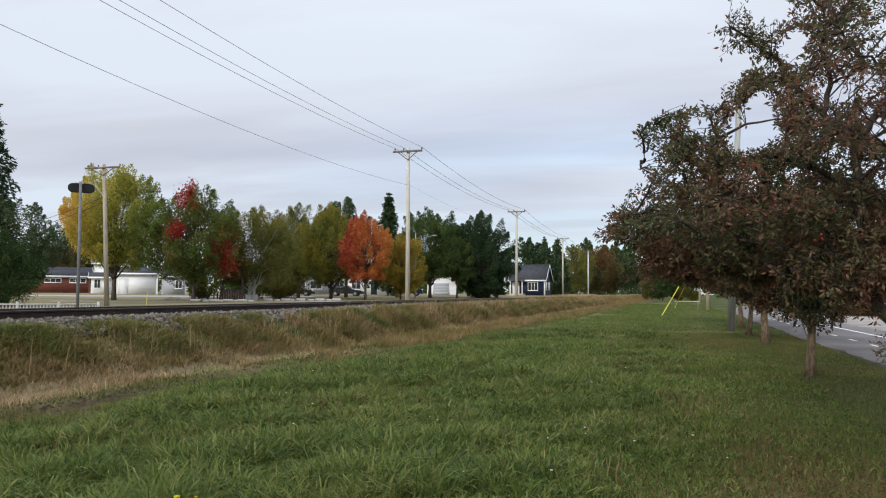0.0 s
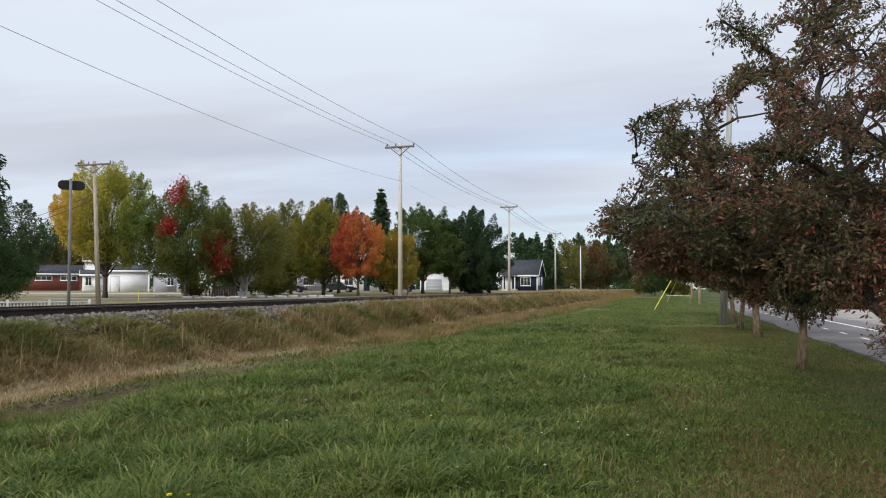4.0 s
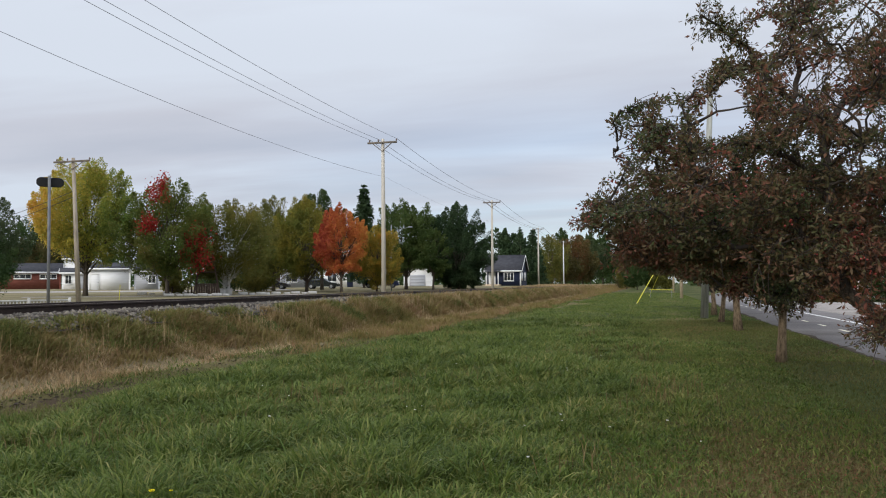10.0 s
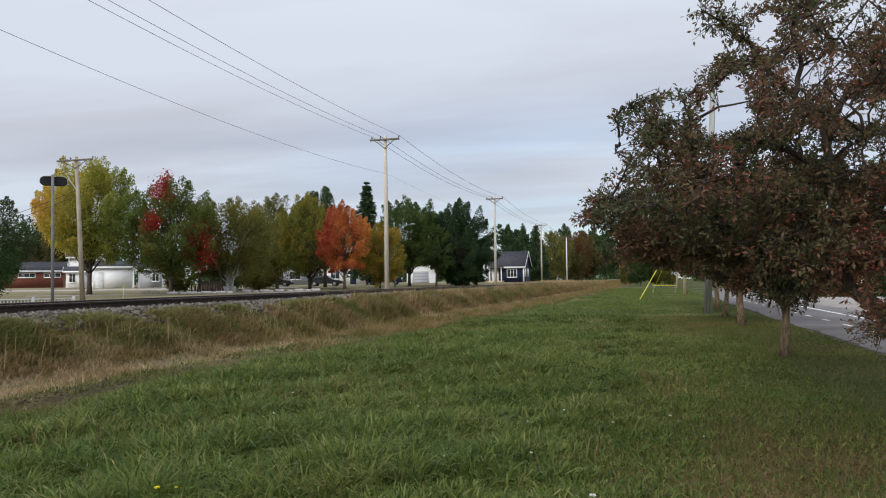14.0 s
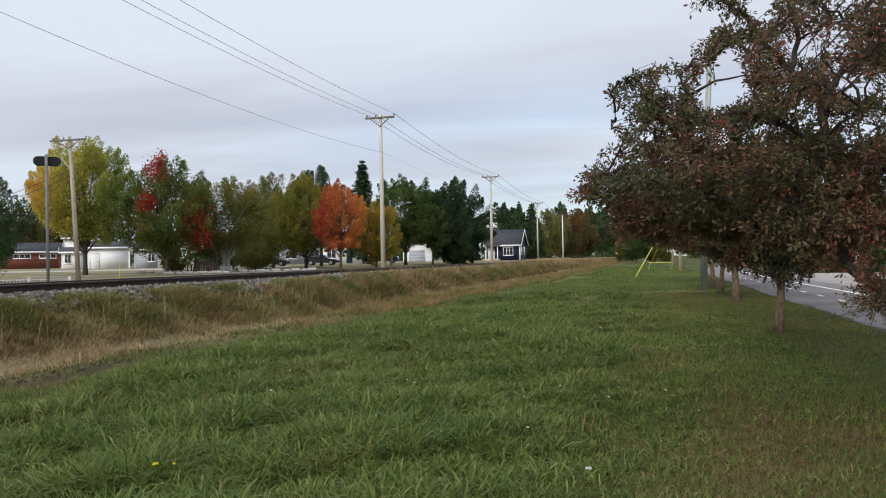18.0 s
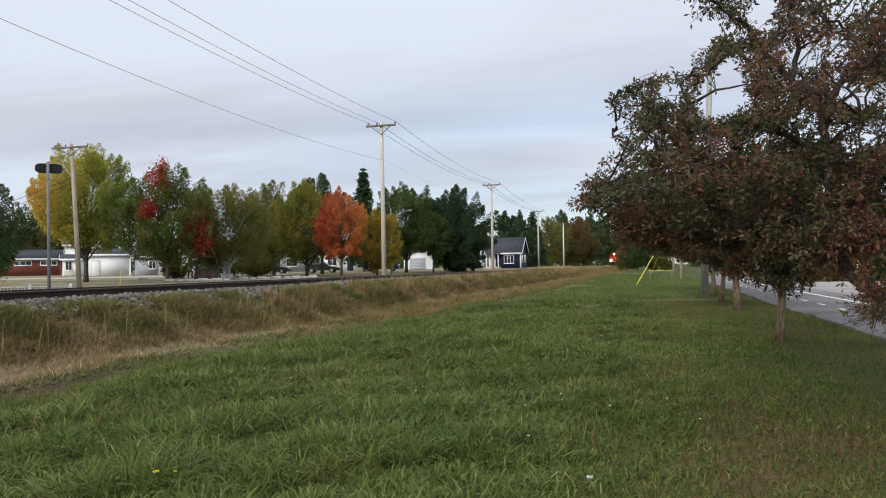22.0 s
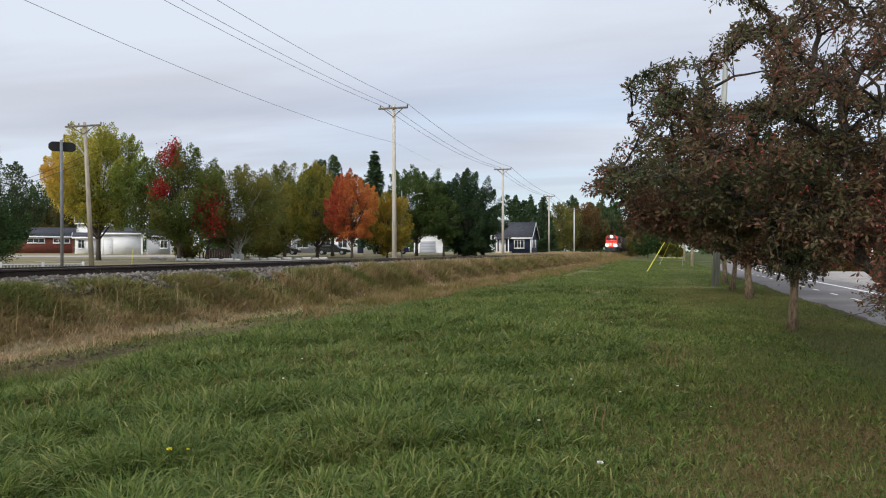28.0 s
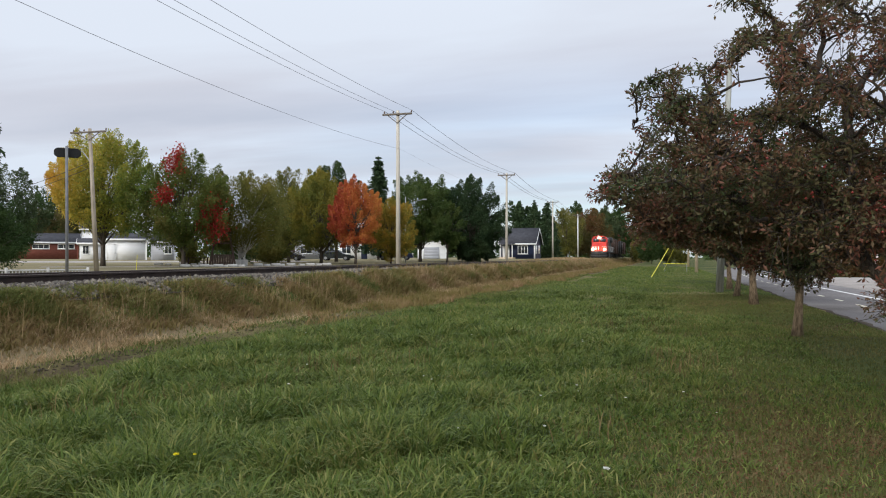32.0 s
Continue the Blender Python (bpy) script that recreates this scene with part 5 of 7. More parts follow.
def plant_trees():
    # the row of crab apples beside the road
    leaning_apple_tree(2.65, 8.0)
    apple_tree(2.51, 16.7, [(0, 0, 0), (0.03, 0, 0.5), (0.06, 0.02, 1.0), (0.1, 0.05, 1.45), (0.05, 0.1, 2.0)], 0.09, (-0.35, 0, 2.6), (2.5, 2.5, 1.8), 0.85,
               "crab apple tree with a slim pale trunk and low leaves", 102, 24, 13, 44000, 0.08, 260, 0.52, 4)
    apple_tree(2.67, 25.96, [(0, 0, 0), (-0.02, 0, 0.6), (-0.05, 0, 1.2), (-0.1, 0.05, 1.7)], 0.125, (-0.5, 0, 2.85), (3.3, 2.9, 1.9), 1.45,
               "crab apple tree with a thick trunk and spreading crown", 103, 18, 12, 32000, 0.11, 180, 0.12)
    apple_tree(2.71, 32.5, [(0, 0, 0), (0.08, 0, 0.6), (0.14, 0, 1.2), (0.05, 0.05, 1.7)], 0.105, (-0.3, 0, 3.0), (3.3, 2.9, 1.9), 1.7,
               "crab apple tree with a leaning pale trunk", 104, 16, 11, 24000, 0.14, 140, 0.12)
    apple_tree(3.1, 41.0, [(0, 0, 0), (0.0, 0, 0.6), (-0.04, 0, 1.2), (-0.1, 0.05, 1.7)], 0.13, (0.0, 0, 3.2), (3.3, 3.0, 1.8), 2.0,
               "crab apple tree far along the row", 105, 14, 10, 18000, 0.17, 80, 0.12)
    apple_tree(3.25, 50.0, [(0, 0, 0), (0.0, 0, 0.6), (0.04, 0, 1.2), (0.1, 0.05, 1.7)], 0.13, (0.0, 0, 3.4), (3.5, 3.2, 1.9), 2.1,
               "crab apple tree at the far end of the row", 106, 14, 10, 16000, 0.2, 80, 0.12)
    # the park, from the white fence to the blue house
    conifer("spruce_tree", -44.9, 40.3, 15.4, 5.8, 1.6, "tall dark spruce with ragged drooping boughs", 201, 9000, 0.42, 0.75)
    broadleaf("bushy_tree", -43.5, 41.0, 8.2, 6.4, 0.5, LEAF_BLUEGREEN, BARK_DARK, "dull green bushy tree with a thin top", 202, 5200, 0.2, 70, 0.15, tuft=0.6)
    broadleaf("bushy_tree", -95.6, 102.0, 12.0, 13.0, 1.0, LEAF_GREEN, BARK_DARK, "dark green tree behind the brick building", 203, 9000, 0.34, 90, 0.2, tuft=0.7)
    broadleaf("bushy_tree", -41.6, 37.9, 5.7, 6.4, -0.6, LEAF_GREEN, BARK_DARK, "dark green bushy tree by the white fence", 204, 9000, 0.17, 90, 0.12, tuft=0.6)
    broadleaf("bushy_tree", -91.0, 99.0, 9.5, 10.0, 0.5, LEAF_DULL, BARK_DARK, "brownish olive tree behind the brick building", 218, 7000, 0.3, 90, 0.15, tuft=0.6)
    broadleaf("maple_tree", -48.5, 57.3, 13.0, 9.6, 2.2, LEAF_YELLOW, BARK_DARK, "tall maple turning from green to yellow", 205, 14000, 0.24, 150, 0.19, 0.5, 1, tuft=0.62)
    broadleaf("maple_tree", -41.2, 58.8, 10.9, 8.6, 1.1, LEAF_MAPLE, BARK_DARK, "green maple with boughs of bright red leaves", 206, 12000, 0.23, 120, 0.17, tuft=0.62,
              accents=((-0.9, 8.9, 0.85), (-0.5, 9.9, 0.5), (-1.7, 6.2, 0.75), (-1.2, 6.0, 0.5), (2.3, 4.9, 1.0), (2.7, 3.4, 0.95), (1.5, 3.8, 0.6)), accent_leaf=LEAF_RED)
    broadleaf("birch_tree", -38.6, 64.2, 9.6, 8.8, 0.9, LEAF_OLIVE, BARK_BIRCH, "olive-leaved birch with twin white trunks", 207, 12000, 0.21, 120, 0.13, 0.5, 2, tuft=0.66)
    broadleaf("shade_tree", -42.2, 80.5, 11.6, 9.0, 0.9, LEAF_OLIVE, BARK_DARK, "broad olive green shade tree", 208, 12000, 0.24, 120, 0.18, tuft=0.64)
    broadleaf("shade_tree", -36.6, 77.5, 11.2, 8.2, 0.9, LEAF_YG, BARK_DARK, "shade tree with green and golden leaves", 209, 11000, 0.24, 120, 0.18, tuft=0.62)
    broadleaf("shade_tree", -39.5, 88.0, 13.6, 7.5, 2.6, LEAF_GREEN, BARK_DARK, "tall green tree behind the maples", 210, 9000, 0.26, 100, 0.2, tuft=0.6)
    broadleaf("maple_tree", -30.9, 73.7, 10.3, 5.6, 1.2, LEAF_FIRE, BARK_DARK, "maple in full red and orange autumn colour", 211, 9000, 0.22, 120, 0.14, 0.55, tuft=0.55, rise=0.5)
    conifer("spruce_tree", -39.5, 102.6, 15.0, 5.4, 1.6, "dark pointed spruce behind the maples", 212, 12000, 0.5, 0.65)
    broadleaf("small_tree", -28.9, 78.9, 8.4, 5.6, 0.2, LEAF_ORANGE, BARK_DARK, "small tree with orange and green leaves", 213, 8000, 0.2, 90, 0.1, tuft=0.62)
    broadleaf("shade_tree", -29.6, 91.5, 12.6, 9.2, 1.5, LEAF_SHADE, BARK_DARK, "dark green shade tree", 214, 14000, 0.25, 190, 0.2, tuft=0.52, rise=0.35)
    broadleaf("pine_tree", -23.4, 93.5, 12.3, 8.8, -0.4, LEAF_PINE, BARK_DARK, "tall dark bushy pine beside the street", 216, 22000, 0.24, 240, 0.2, 0.6, tuft=0.46, rise=0.25)
    broadleaf("pine_tree", -25.2, 88.5, 8.6, 4.6, 1.5, LEAF_SHADE, BARK_DARK, "smaller green pine with a bare lower trunk", 217, 8000, 0.2, 90, 0.12, 0.6, tuft=0.5, rise=0.3)
    broadleaf("pine_tree", -24.6, 99.5, 8.6, 6.0, -0.3, LEAF_PINE, BARK_DARK, "dark green bushy pine", 215, 10000, 0.24, 130, 0.15, 0.6, tuft=0.5, rise=0.25)
    # undergrowth in the shade
    for i, (bx, by, bh, bw) in enumerate(((-44.0, 73.0, 3.6, 4.5), (-39.8, 72.0, 3.2, 4.0), (-49.0, 88.0, 4.0, 5.5), (-46.8, 68.0, 2.6, 3.0))):
        broadleaf("shrub", bx, by, bh, bw, 0.1, (LEAF_GREEN, LEAF_OLIVE)[i % 2], BARK_DARK, "dark green shrub under the park trees", 280 + i, 3000, 0.2, 26, 0.07, group="shrubs under the trees")
    # behind the blue house and along the track
    broadleaf("pine_tree", -24.6, 150, 10.5, 7.5, 0.6, NEEDLE, BARK_DARK, "dark pine behind the blue house", 220, 5000, 0.5, 40, 0.2, 0.7)
    broadleaf("pine_tree", -31.0, 165, 13.0, 8.5, 0.8, NEEDLE, BARK_DARK, "broad dark pine behind the blue house", 221, 5000, 0.55, 40, 0.2, 0.7)
    conifer("spruce_tree", -27.0, 182, 13.5, 7.0, 0.8, "broad dark spruce in the distance", 222, 5000, 0.7, 0.6)
    conifer("spruce_tree", -33.0, 200, 15.5, 7.0, 0.8, "pointed dark spruce in the distance", 223, 5000, 0.7, 0.8)
    broadleaf("roadside_tree", -24.9, 203, 13.6, 10.5, 0.4, LEAF_OLIVE, BARK_DARK, "olive tree turning yellow beside the track", 224, 7000, 0.36, 44, 0.2)
    broadleaf("roadside_tree", -22.6, 212, 12.0, 9.0, 0.3, LEAF_DULL, BARK_DARK, "olive tree beside the track", 225, 6000, 0.36, 40, 0.2)
    broadleaf("roadside_tree", -21.0, 225, 14.5, 10.0, 0.4, LEAF_RUST, BARK_DARK, "rusty coloured tree beside the track", 226, 7000, 0.42, 44, 0.2)
    broadleaf("roadside_tree", -20.8, 248, 16.0, 11.0, 0.3, LEAF_DULL, BARK_DARK, "green tree beside the track in the distance", 227, 6000, 0.5, 40, 0.2)
    broadleaf("roadside_tree", -19.6, 265, 18.5, 11.0, 0.3, LEAF_BLUEGREEN, BARK_DARK, "tall dull green tree beside the track in the distance", 228, 6000, 0.6, 40, 0.2)
    broadleaf("roadside_tree", -18.6, 320, 22.0, 13.0, 0.3, LEAF_GREEN, BARK_DARK, "tall green tree far down the track", 229, 6000, 0.7, 40, 0.2)
    # bushes on the near side of the track, far down the line
    for i, (bx, by, bh, bw) in enumerate(((-5.9, 207, 8.6, 5.0), (-3.0, 192, 9.0, 6.0), (0.6, 198, 9.5, 6.4), (-4.5, 232, 11.0, 5.6), (3.5, 180, 9.0, 6.0), (-5.4, 285, 14.0, 7.0))):
        broadleaf("bush", bx, by, bh, bw, 0.15, (LEAF_OLIVE, LEAF_GREEN)[i % 2], BARK_DARK, "dense olive bush beside the track", 240 + i, 4500, 0.4, 34, 0.1, group="bushes beside the track")
    broadleaf("roadside_tree", -25.8, 232, 18.0, 9.0, 1.0, LEAF_GREEN, BARK_DARK, "dark green tree rising over the roadside trees", 231, 6000, 0.45, 40, 0.2)
    broadleaf("thin_bush", -8.3, 215, 4.9, 3.0, 0.2, LEAF_DULL, BARK_DARK, "thin brownish bush on the bank beside the track", 232, 700, 0.3, 18, 0.05)
    # across the road
    bush = broadleaf("flowering_bush", 15.4, 70, 3.0, 3.6, 0.1, LEAF_RUST, BARK_DARK, "rusty rounded bush with pale blossoms across the road", 250, 4500, 0.2, 34, 0.08)
    r = np.random.default_rng(253)
    d = unit(r.normal(size=(420, 3))) * [1.6, 1.6, 1.2]
    tagged(part("blossom", leaf_mesh("blossom", d + [0, 0, 1.7], d, r.uniform(0.1, 0.24, 420), 0.9, r), FLOWER_PALE, bush, "pale pink blossoms"), kind="stuff")
    broadleaf("hedge_bush", 18.4, 71, 4.2, 5.0, 0.1, LEAF_GREEN, BARK_DARK, "dark green hedge across the road", 251, 4500, 0.22, 34, 0.08)
    broadleaf("hedge_bush", 13.4, 74, 3.6, 4.4, 0.1, LEAF_OLIVE, BARK_DARK, "olive hedge across the road", 252, 4500, 0.22, 34, 0.08)
    for i, (bx, by, bh, bw) in enumerate(((18.5, 100, 9, 8), (19.5, 125, 11, 9), (17.5, 150, 10, 9), (20, 185, 12, 10), (28, 90, 11, 9), (34, 70, 10, 9), (15, 235, 12, 11))):
        broadleaf("street_tree", bx + float(bend(by)), by, bh, bw, 1.2, (LEAF_GREEN, LEAF_OLIVE, LEAF_YG)[i % 3], BARK_DARK, "leafy street tree across the road", 260 + i, 3600, 0.4, 40, 0.2, group="trees across the road")


plant_trees()


def far_woods():
    """The dark line of woods all along the horizon."""
    r = np.random.default_rng(77)
    n = 420
    a = np.concatenate([r.uniform(-1.25, 0.6, 300), r.uniform(0, 2 * np.pi, 120)])
    d = r.uniform(300, 520, n)
    x, y = np.sin(a) * d, np.cos(a) * d
    x[:60], y[:60] = r.uniform(-45, 12, 60), r.uniform(705, 770, 60)
    keep = (abs(x - TRACK_X) > 9) | (y > 700)
    keep &= (abs(x - 9.5) > 9)
    x, y = x[keep], y[keep]
    n = len(x)
    h, w = r.uniform(9, 16, n) * (1 + 0.9 * (y > 700)), r.uniform(6, 11, n) * (1 + 0.5 * (y > 700))
    k = 260
    idx = np.repeat(np.arange(n), k)
    u = unit(r.normal(size=(n * k, 3)))
    q = r.random(n * k)
    c = np.stack([x[idx] + u[:, 0] * w[idx] / 2 * (1.1 - 0.7 * q), y[idx] + u[:, 1] * w[idx] / 2 * (1.1 - 0.7 * q), 0.6 + q * h[idx]], 1)
    me = leaf_mesh("far_woods", c, u - [0, 0, 0.2], r.uniform(0.8, 1.9, n * k), 0.8, r)
    tagged(part("far_woods", me, LEAF_GREEN, None), "dark green woods along the horizon", "woods", kind="stuff")


far_woods()


# ---------------------------------------------------------------- poles, wires, signs
def sag_path(a, b, sag, k=26):
    a, b = np.array(a, float), np.array(b, float)
    t = np.linspace(0, 1, k)[:, None]
    return a + (b - a) * t - np.array([0, 0, 1.0]) * sag * 4 * t * (1 - t)


def insulator(parent, x, z):
    s = Shape().tube([(x, 0, z), (x, 0, z + 0.06), (x, 0, z + 0.07), (x, 0, z + 0.13), (x, 0, z + 0.14), (x, 0, z + 0.19)], [0.02, 0.02, 0.055, 0.05, 0.035, 0.03], 8)
    part("insulator", s, PORCELAIN, parent, "brown porcelain insulator", smooth=True)


def utility_pole(x, y, top, r0, mat, label, arm=2.0, lean=0.0):
    z0 = float(ground_z(x, y))
    p = thing("utility_pole", pose(x, y, z0 - 0.05), label, "utility pole", "utility poles")
    h = top - z0 + 0.05
    part("post", Shape().tube([(0, 0, 0), (lean * 0.5, 0, h * 0.5), (lean, 0, h)], [r0, r0 * 0.85, r0 * 0.66], 12), mat, p, smooth=True)
    if arm:
        c = part("crossarm", Shape().box((lean - arm / 2, -0.2, h - 0.32), (lean + arm / 2, -0.09, h - 0.2), 0.012), ARM_WOOD, p, "dark wooden crossarm")
        for sx in (-1, 1):
            part("brace", Shape().tube([(lean, -0.13, h - 0.82), (lean + sx * arm * 0.33, -0.15, h - 0.3)], 0.03, 6), ARM_WOOD, p)
        for q in (-0.46, -0.16, 0.46):
            insulator(p, lean + q * arm, h - 0.2)
        part("bolt", Shape().tube([(lean, -0.24, h - 0.26), (lean, 0.14, h - 0.26)], 0.014, 6), STEEL_GREY, c)
    return p


WEST = [(-15.9, 5.0, 11.2), (-16.52, 46.4, 11.05), (-17.15, 84.7, 11.1), (-18.58, 131.9, 11.35), (-19.99, 184.9, 11.5)]
EAST = [(2.34, 36.6, 10.9), (3.05, 80.8, 10.6), (3.8, 133.5, 10.6)]


def build_lines():
    for i, (x, y, z) in enumerate(WEST[:4]):
        utility_pole(x, y, z, 0.155, POLE_WOOD, "tall pale wooden utility pole with a crossarm", 2.0, -0.04 if i == 1 else 0)
    utility_pole(*WEST[4][:2], 11.9, 0.16, PAINT_WHITE, "white painted utility pole with a dark crossarm", 1.9)
    for a, b in zip(WEST, WEST[1:]):
        for q in (-0.92, -0.32, 0.92):
            s = Shape().tube(sag_path((a[0] + q, a[1], a[2] - 0.02), (b[0] + q, b[1], b[2] - 0.02), 0.55), 0.0055 + 0.00008 * max(b[1], 40), 5)
            tagged(part("power_line", s, WIRE, None), "dark overhead power line between utility poles", "power line", "overhead power lines")
    for a, b in zip(WEST[:2], WEST[1:3]):
        s = Shape().tube(sag_path((a[0] + 0.15, a[1], a[2] - 2.5), (b[0] + 0.15, b[1], b[2] - 2.5), 0.7 if a is WEST[0] else 0.35), 0.008 if a is WEST[0] else 0.004, 5)
        tagged(part("telephone_cable", s, CABLE, None), "thin grey cable below the power lines", "cable", "overhead cables")
    # the line along the road
    for i, (x, y, z) in enumerate(EAST):
        utility_pole(x, y, z, 0.17, POLE_GREY if i == 0 else PALE_WOOD, "grey weathered wooden utility pole among the apple trees" if i == 0 else "pale wooden utility pole beside the verge", 0, 0.5 if i == 0 else 0)
    near = utility_pole(4.3, 1.8, 7.3, 0.15, POLE_GREY, "short wooden pole at the road edge carrying thick cables", 1.3)
    for k, q in enumerate((-0.4, 0.0, 0.4)):
        a, b = (EAST[0][0] + q * 0.2, EAST[0][1], EAST[0][2] - 3.0 - 0.3 * k), (4.3 + 1.2 * q, 1.7, 7.2)
        tagged(part("power_line", Shape().tube(sag_path(a, b, 1.75, 40), 0.018, 5), WIRE, None), "thick dark overhead cable along the road", "power line", "overhead power lines")
        for c, d in zip(EAST, EAST[1:]):
            s = Shape().tube(sag_path((c[0] + q * 0.2, c[1], c[2] - 3.0 - 0.3 * k), (d[0] + q * 0.2, d[1], d[2] - 3.0 - 0.3 * k), 0.5), 0.016, 5)
            tagged(part("power_line", s, WIRE, None), "dark overhead cable along the road", "power line", "overhead power lines")
    # guy wires with yellow guards
    for foot in ((-1.06, 61.7), (-0.16, 95.6)):
        a = np.array([*foot, float(ground_z(*foot))]); b = np.array([3.05, 80.8, 7.2])
        g = thing("guy_wire", pose(0, 0, 0), "slanting steel guy wire with a bright yellow guard", "guy wire", "guy wires")
        part("cable", Shape().tube([a, (a + b) / 2, b], 0.012, 5), STEEL_GREY, g)
        part("guard", Shape().tube([a, a + (b - a) * 0.18, a + (b - a) * 0.34], 0.026, 8), YELLOW_PLASTIC, g, "yellow plastic guard")
        part("anchor", Shape().tube([a - [0, 0, 0.1], a + [0, 0, 0.12]], 0.03, 6), STEEL_GREY, g)
    # low yellow rail far along the verge
    g = thing("barrier_rail", pose(1.1, 86, 0), "low yellow pipe rail on short posts", "barrier")
    part("rail_pipe", Shape().tube([(-1.25, 0, 0.9), (1.3, 0, 0.86)], 0.028, 8), YELLOW_PLASTIC, g)
    for q in (-1.1, 1.15):
        part("rail_post", Shape().tube([(q, 0, -0.1), (q, 0, 0.9)], 0.03, 6), STEEL_GREY, g)
    # the pole with a street light in the park
    p = utility_pole(-37.1, 43.2, 10.35, 0.17, POLE_TAN, "leaning wooden utility pole with a street light", 2.9, -0.62)
    z = 9.9
    part("lamp_arm", Shape().tube([(-0.28, 0, 6.9), (-0.7, 0.02, 7.7), (-1.2, 0.05, 8.25), (-1.75, 0.08, 8.4)], 0.03, 6), STEEL_GREY, p, smooth=True)
    part("lamp_head", Shape().box((-2.35, -0.08, 8.33), (-1.7, 0.22, 8.5), 0.05), STEEL_GREY, p)
    for a, b in (((-37.6, 43.2, 8.1), (-72, 61.6, 6.9)), ((-37.6, 43.2, 7.7), (-72, 61.6, 6.4))):
        tagged(part("telephone_cable", Shape().tube(sag_path(a, b, 0.5), 0.02, 5), WIRE, None), "dark cable from the leaning pole", "cable", "overhead cables")
    # oval sign on a mast
    z0 = float(ground_z(-30.4, 33.2))
    s = thing("mast_sign", pose(-30.4, 33.2, z0 - 0.05, 0, 0, 44), "black oval sign panel on a tall grey steel mast", "sign")
    part("mast", Shape().tube([(0, 0, 0), (-0.02, 0, 3.5), (-0.05, 0, 7.05)], [0.085, 0.08, 0.075], 10), STEEL_MAST, s, smooth=True)
    out = [(0.41 * (1 if math.cos(radians(a)) > 0 else -1) + 0.23 * math.cos(radians(a)), 6.72 + 0.23 * math.sin(radians(a))) for a in range(-84, 270, 12)]
    part("panel", Shape().prism(out, 1, 0.09, 0.22), STEEL_DARK, s, "black oval panel")
    part("panel_rim", Shape().tube([(u * 1.0, 0.15, w) for u, w in out] + [(out[0][0], 0.15, out[0][1])], 0.03, 5), STEEL_DARK, s)
    # street lamp near the maples
    z0 = float(ground_z(-28.7, 83.2))
    s = thing("street_lamp", pose(-28.7, 83.2, z0 - 0.05, 0, 0, 18), "grey steel street lamp with a curved arm", "street lamp")
    part("mast", Shape().tube([(0, 0, 0), (0, 0, 7.6)], [0.075, 0.05], 8), STEEL_GREY, s, smooth=True)
    part("arm", Shape().tube([(0, 0, 5.9), (0.5, 0, 6.6), (1.2, 0, 7.15), (2.0, 0, 7.35)], 0.028, 6), STEEL_GREY, s, smooth=True)
    part("lamp_head", Shape().box((1.95, -0.1, 7.3), (2.45, 0.1, 7.44), 0.05), STEEL_GREY, s)


build_lines()


# ---------------------------------------------------------------- houses
def window(parent, x, z, w, h, y=-0.0, bars=1, frame_mat=None):
    """A window in a wall that faces -y: frame, sill, glass."""
    fm = frame_mat or TRIM_WHITE
    t = 0.09
    s = Shape()
    s.box((x - w / 2 - t, y - 0.06, z - t), (x + w / 2 + t, y + 0.02, z)).box((x - w / 2 - t, y - 0.06, z + h), (x + w / 2 + t, y + 0.02, z + h + t))
    s.box((x - w / 2 - t, y - 0.06, z), (x - w / 2, y + 0.02, z + h)).box((x + w / 2, y - 0.06, z), (x + w / 2 + t, y + 0.02, z + h))
    for i in range(bars):
        q = x - w / 2 + w * (i + 1) / (bars + 1)
        s.box((q - 0.03, y - 0.05, z), (q + 0.03, y + 0.02, z + h))
    win = part("window", s, fm, parent, "white framed window")
    part("pane", Shape().box((x - w / 2, y - 0.02, z), (x + w / 2, y + 0.01, z + h)), GLASS_DARK, win)
    part("sill", Shape().box((x - w / 2 - 0.14, y - 0.12, z - t - 0.05), (x + w / 2 + 0.14, y, z - t)), fm, win)


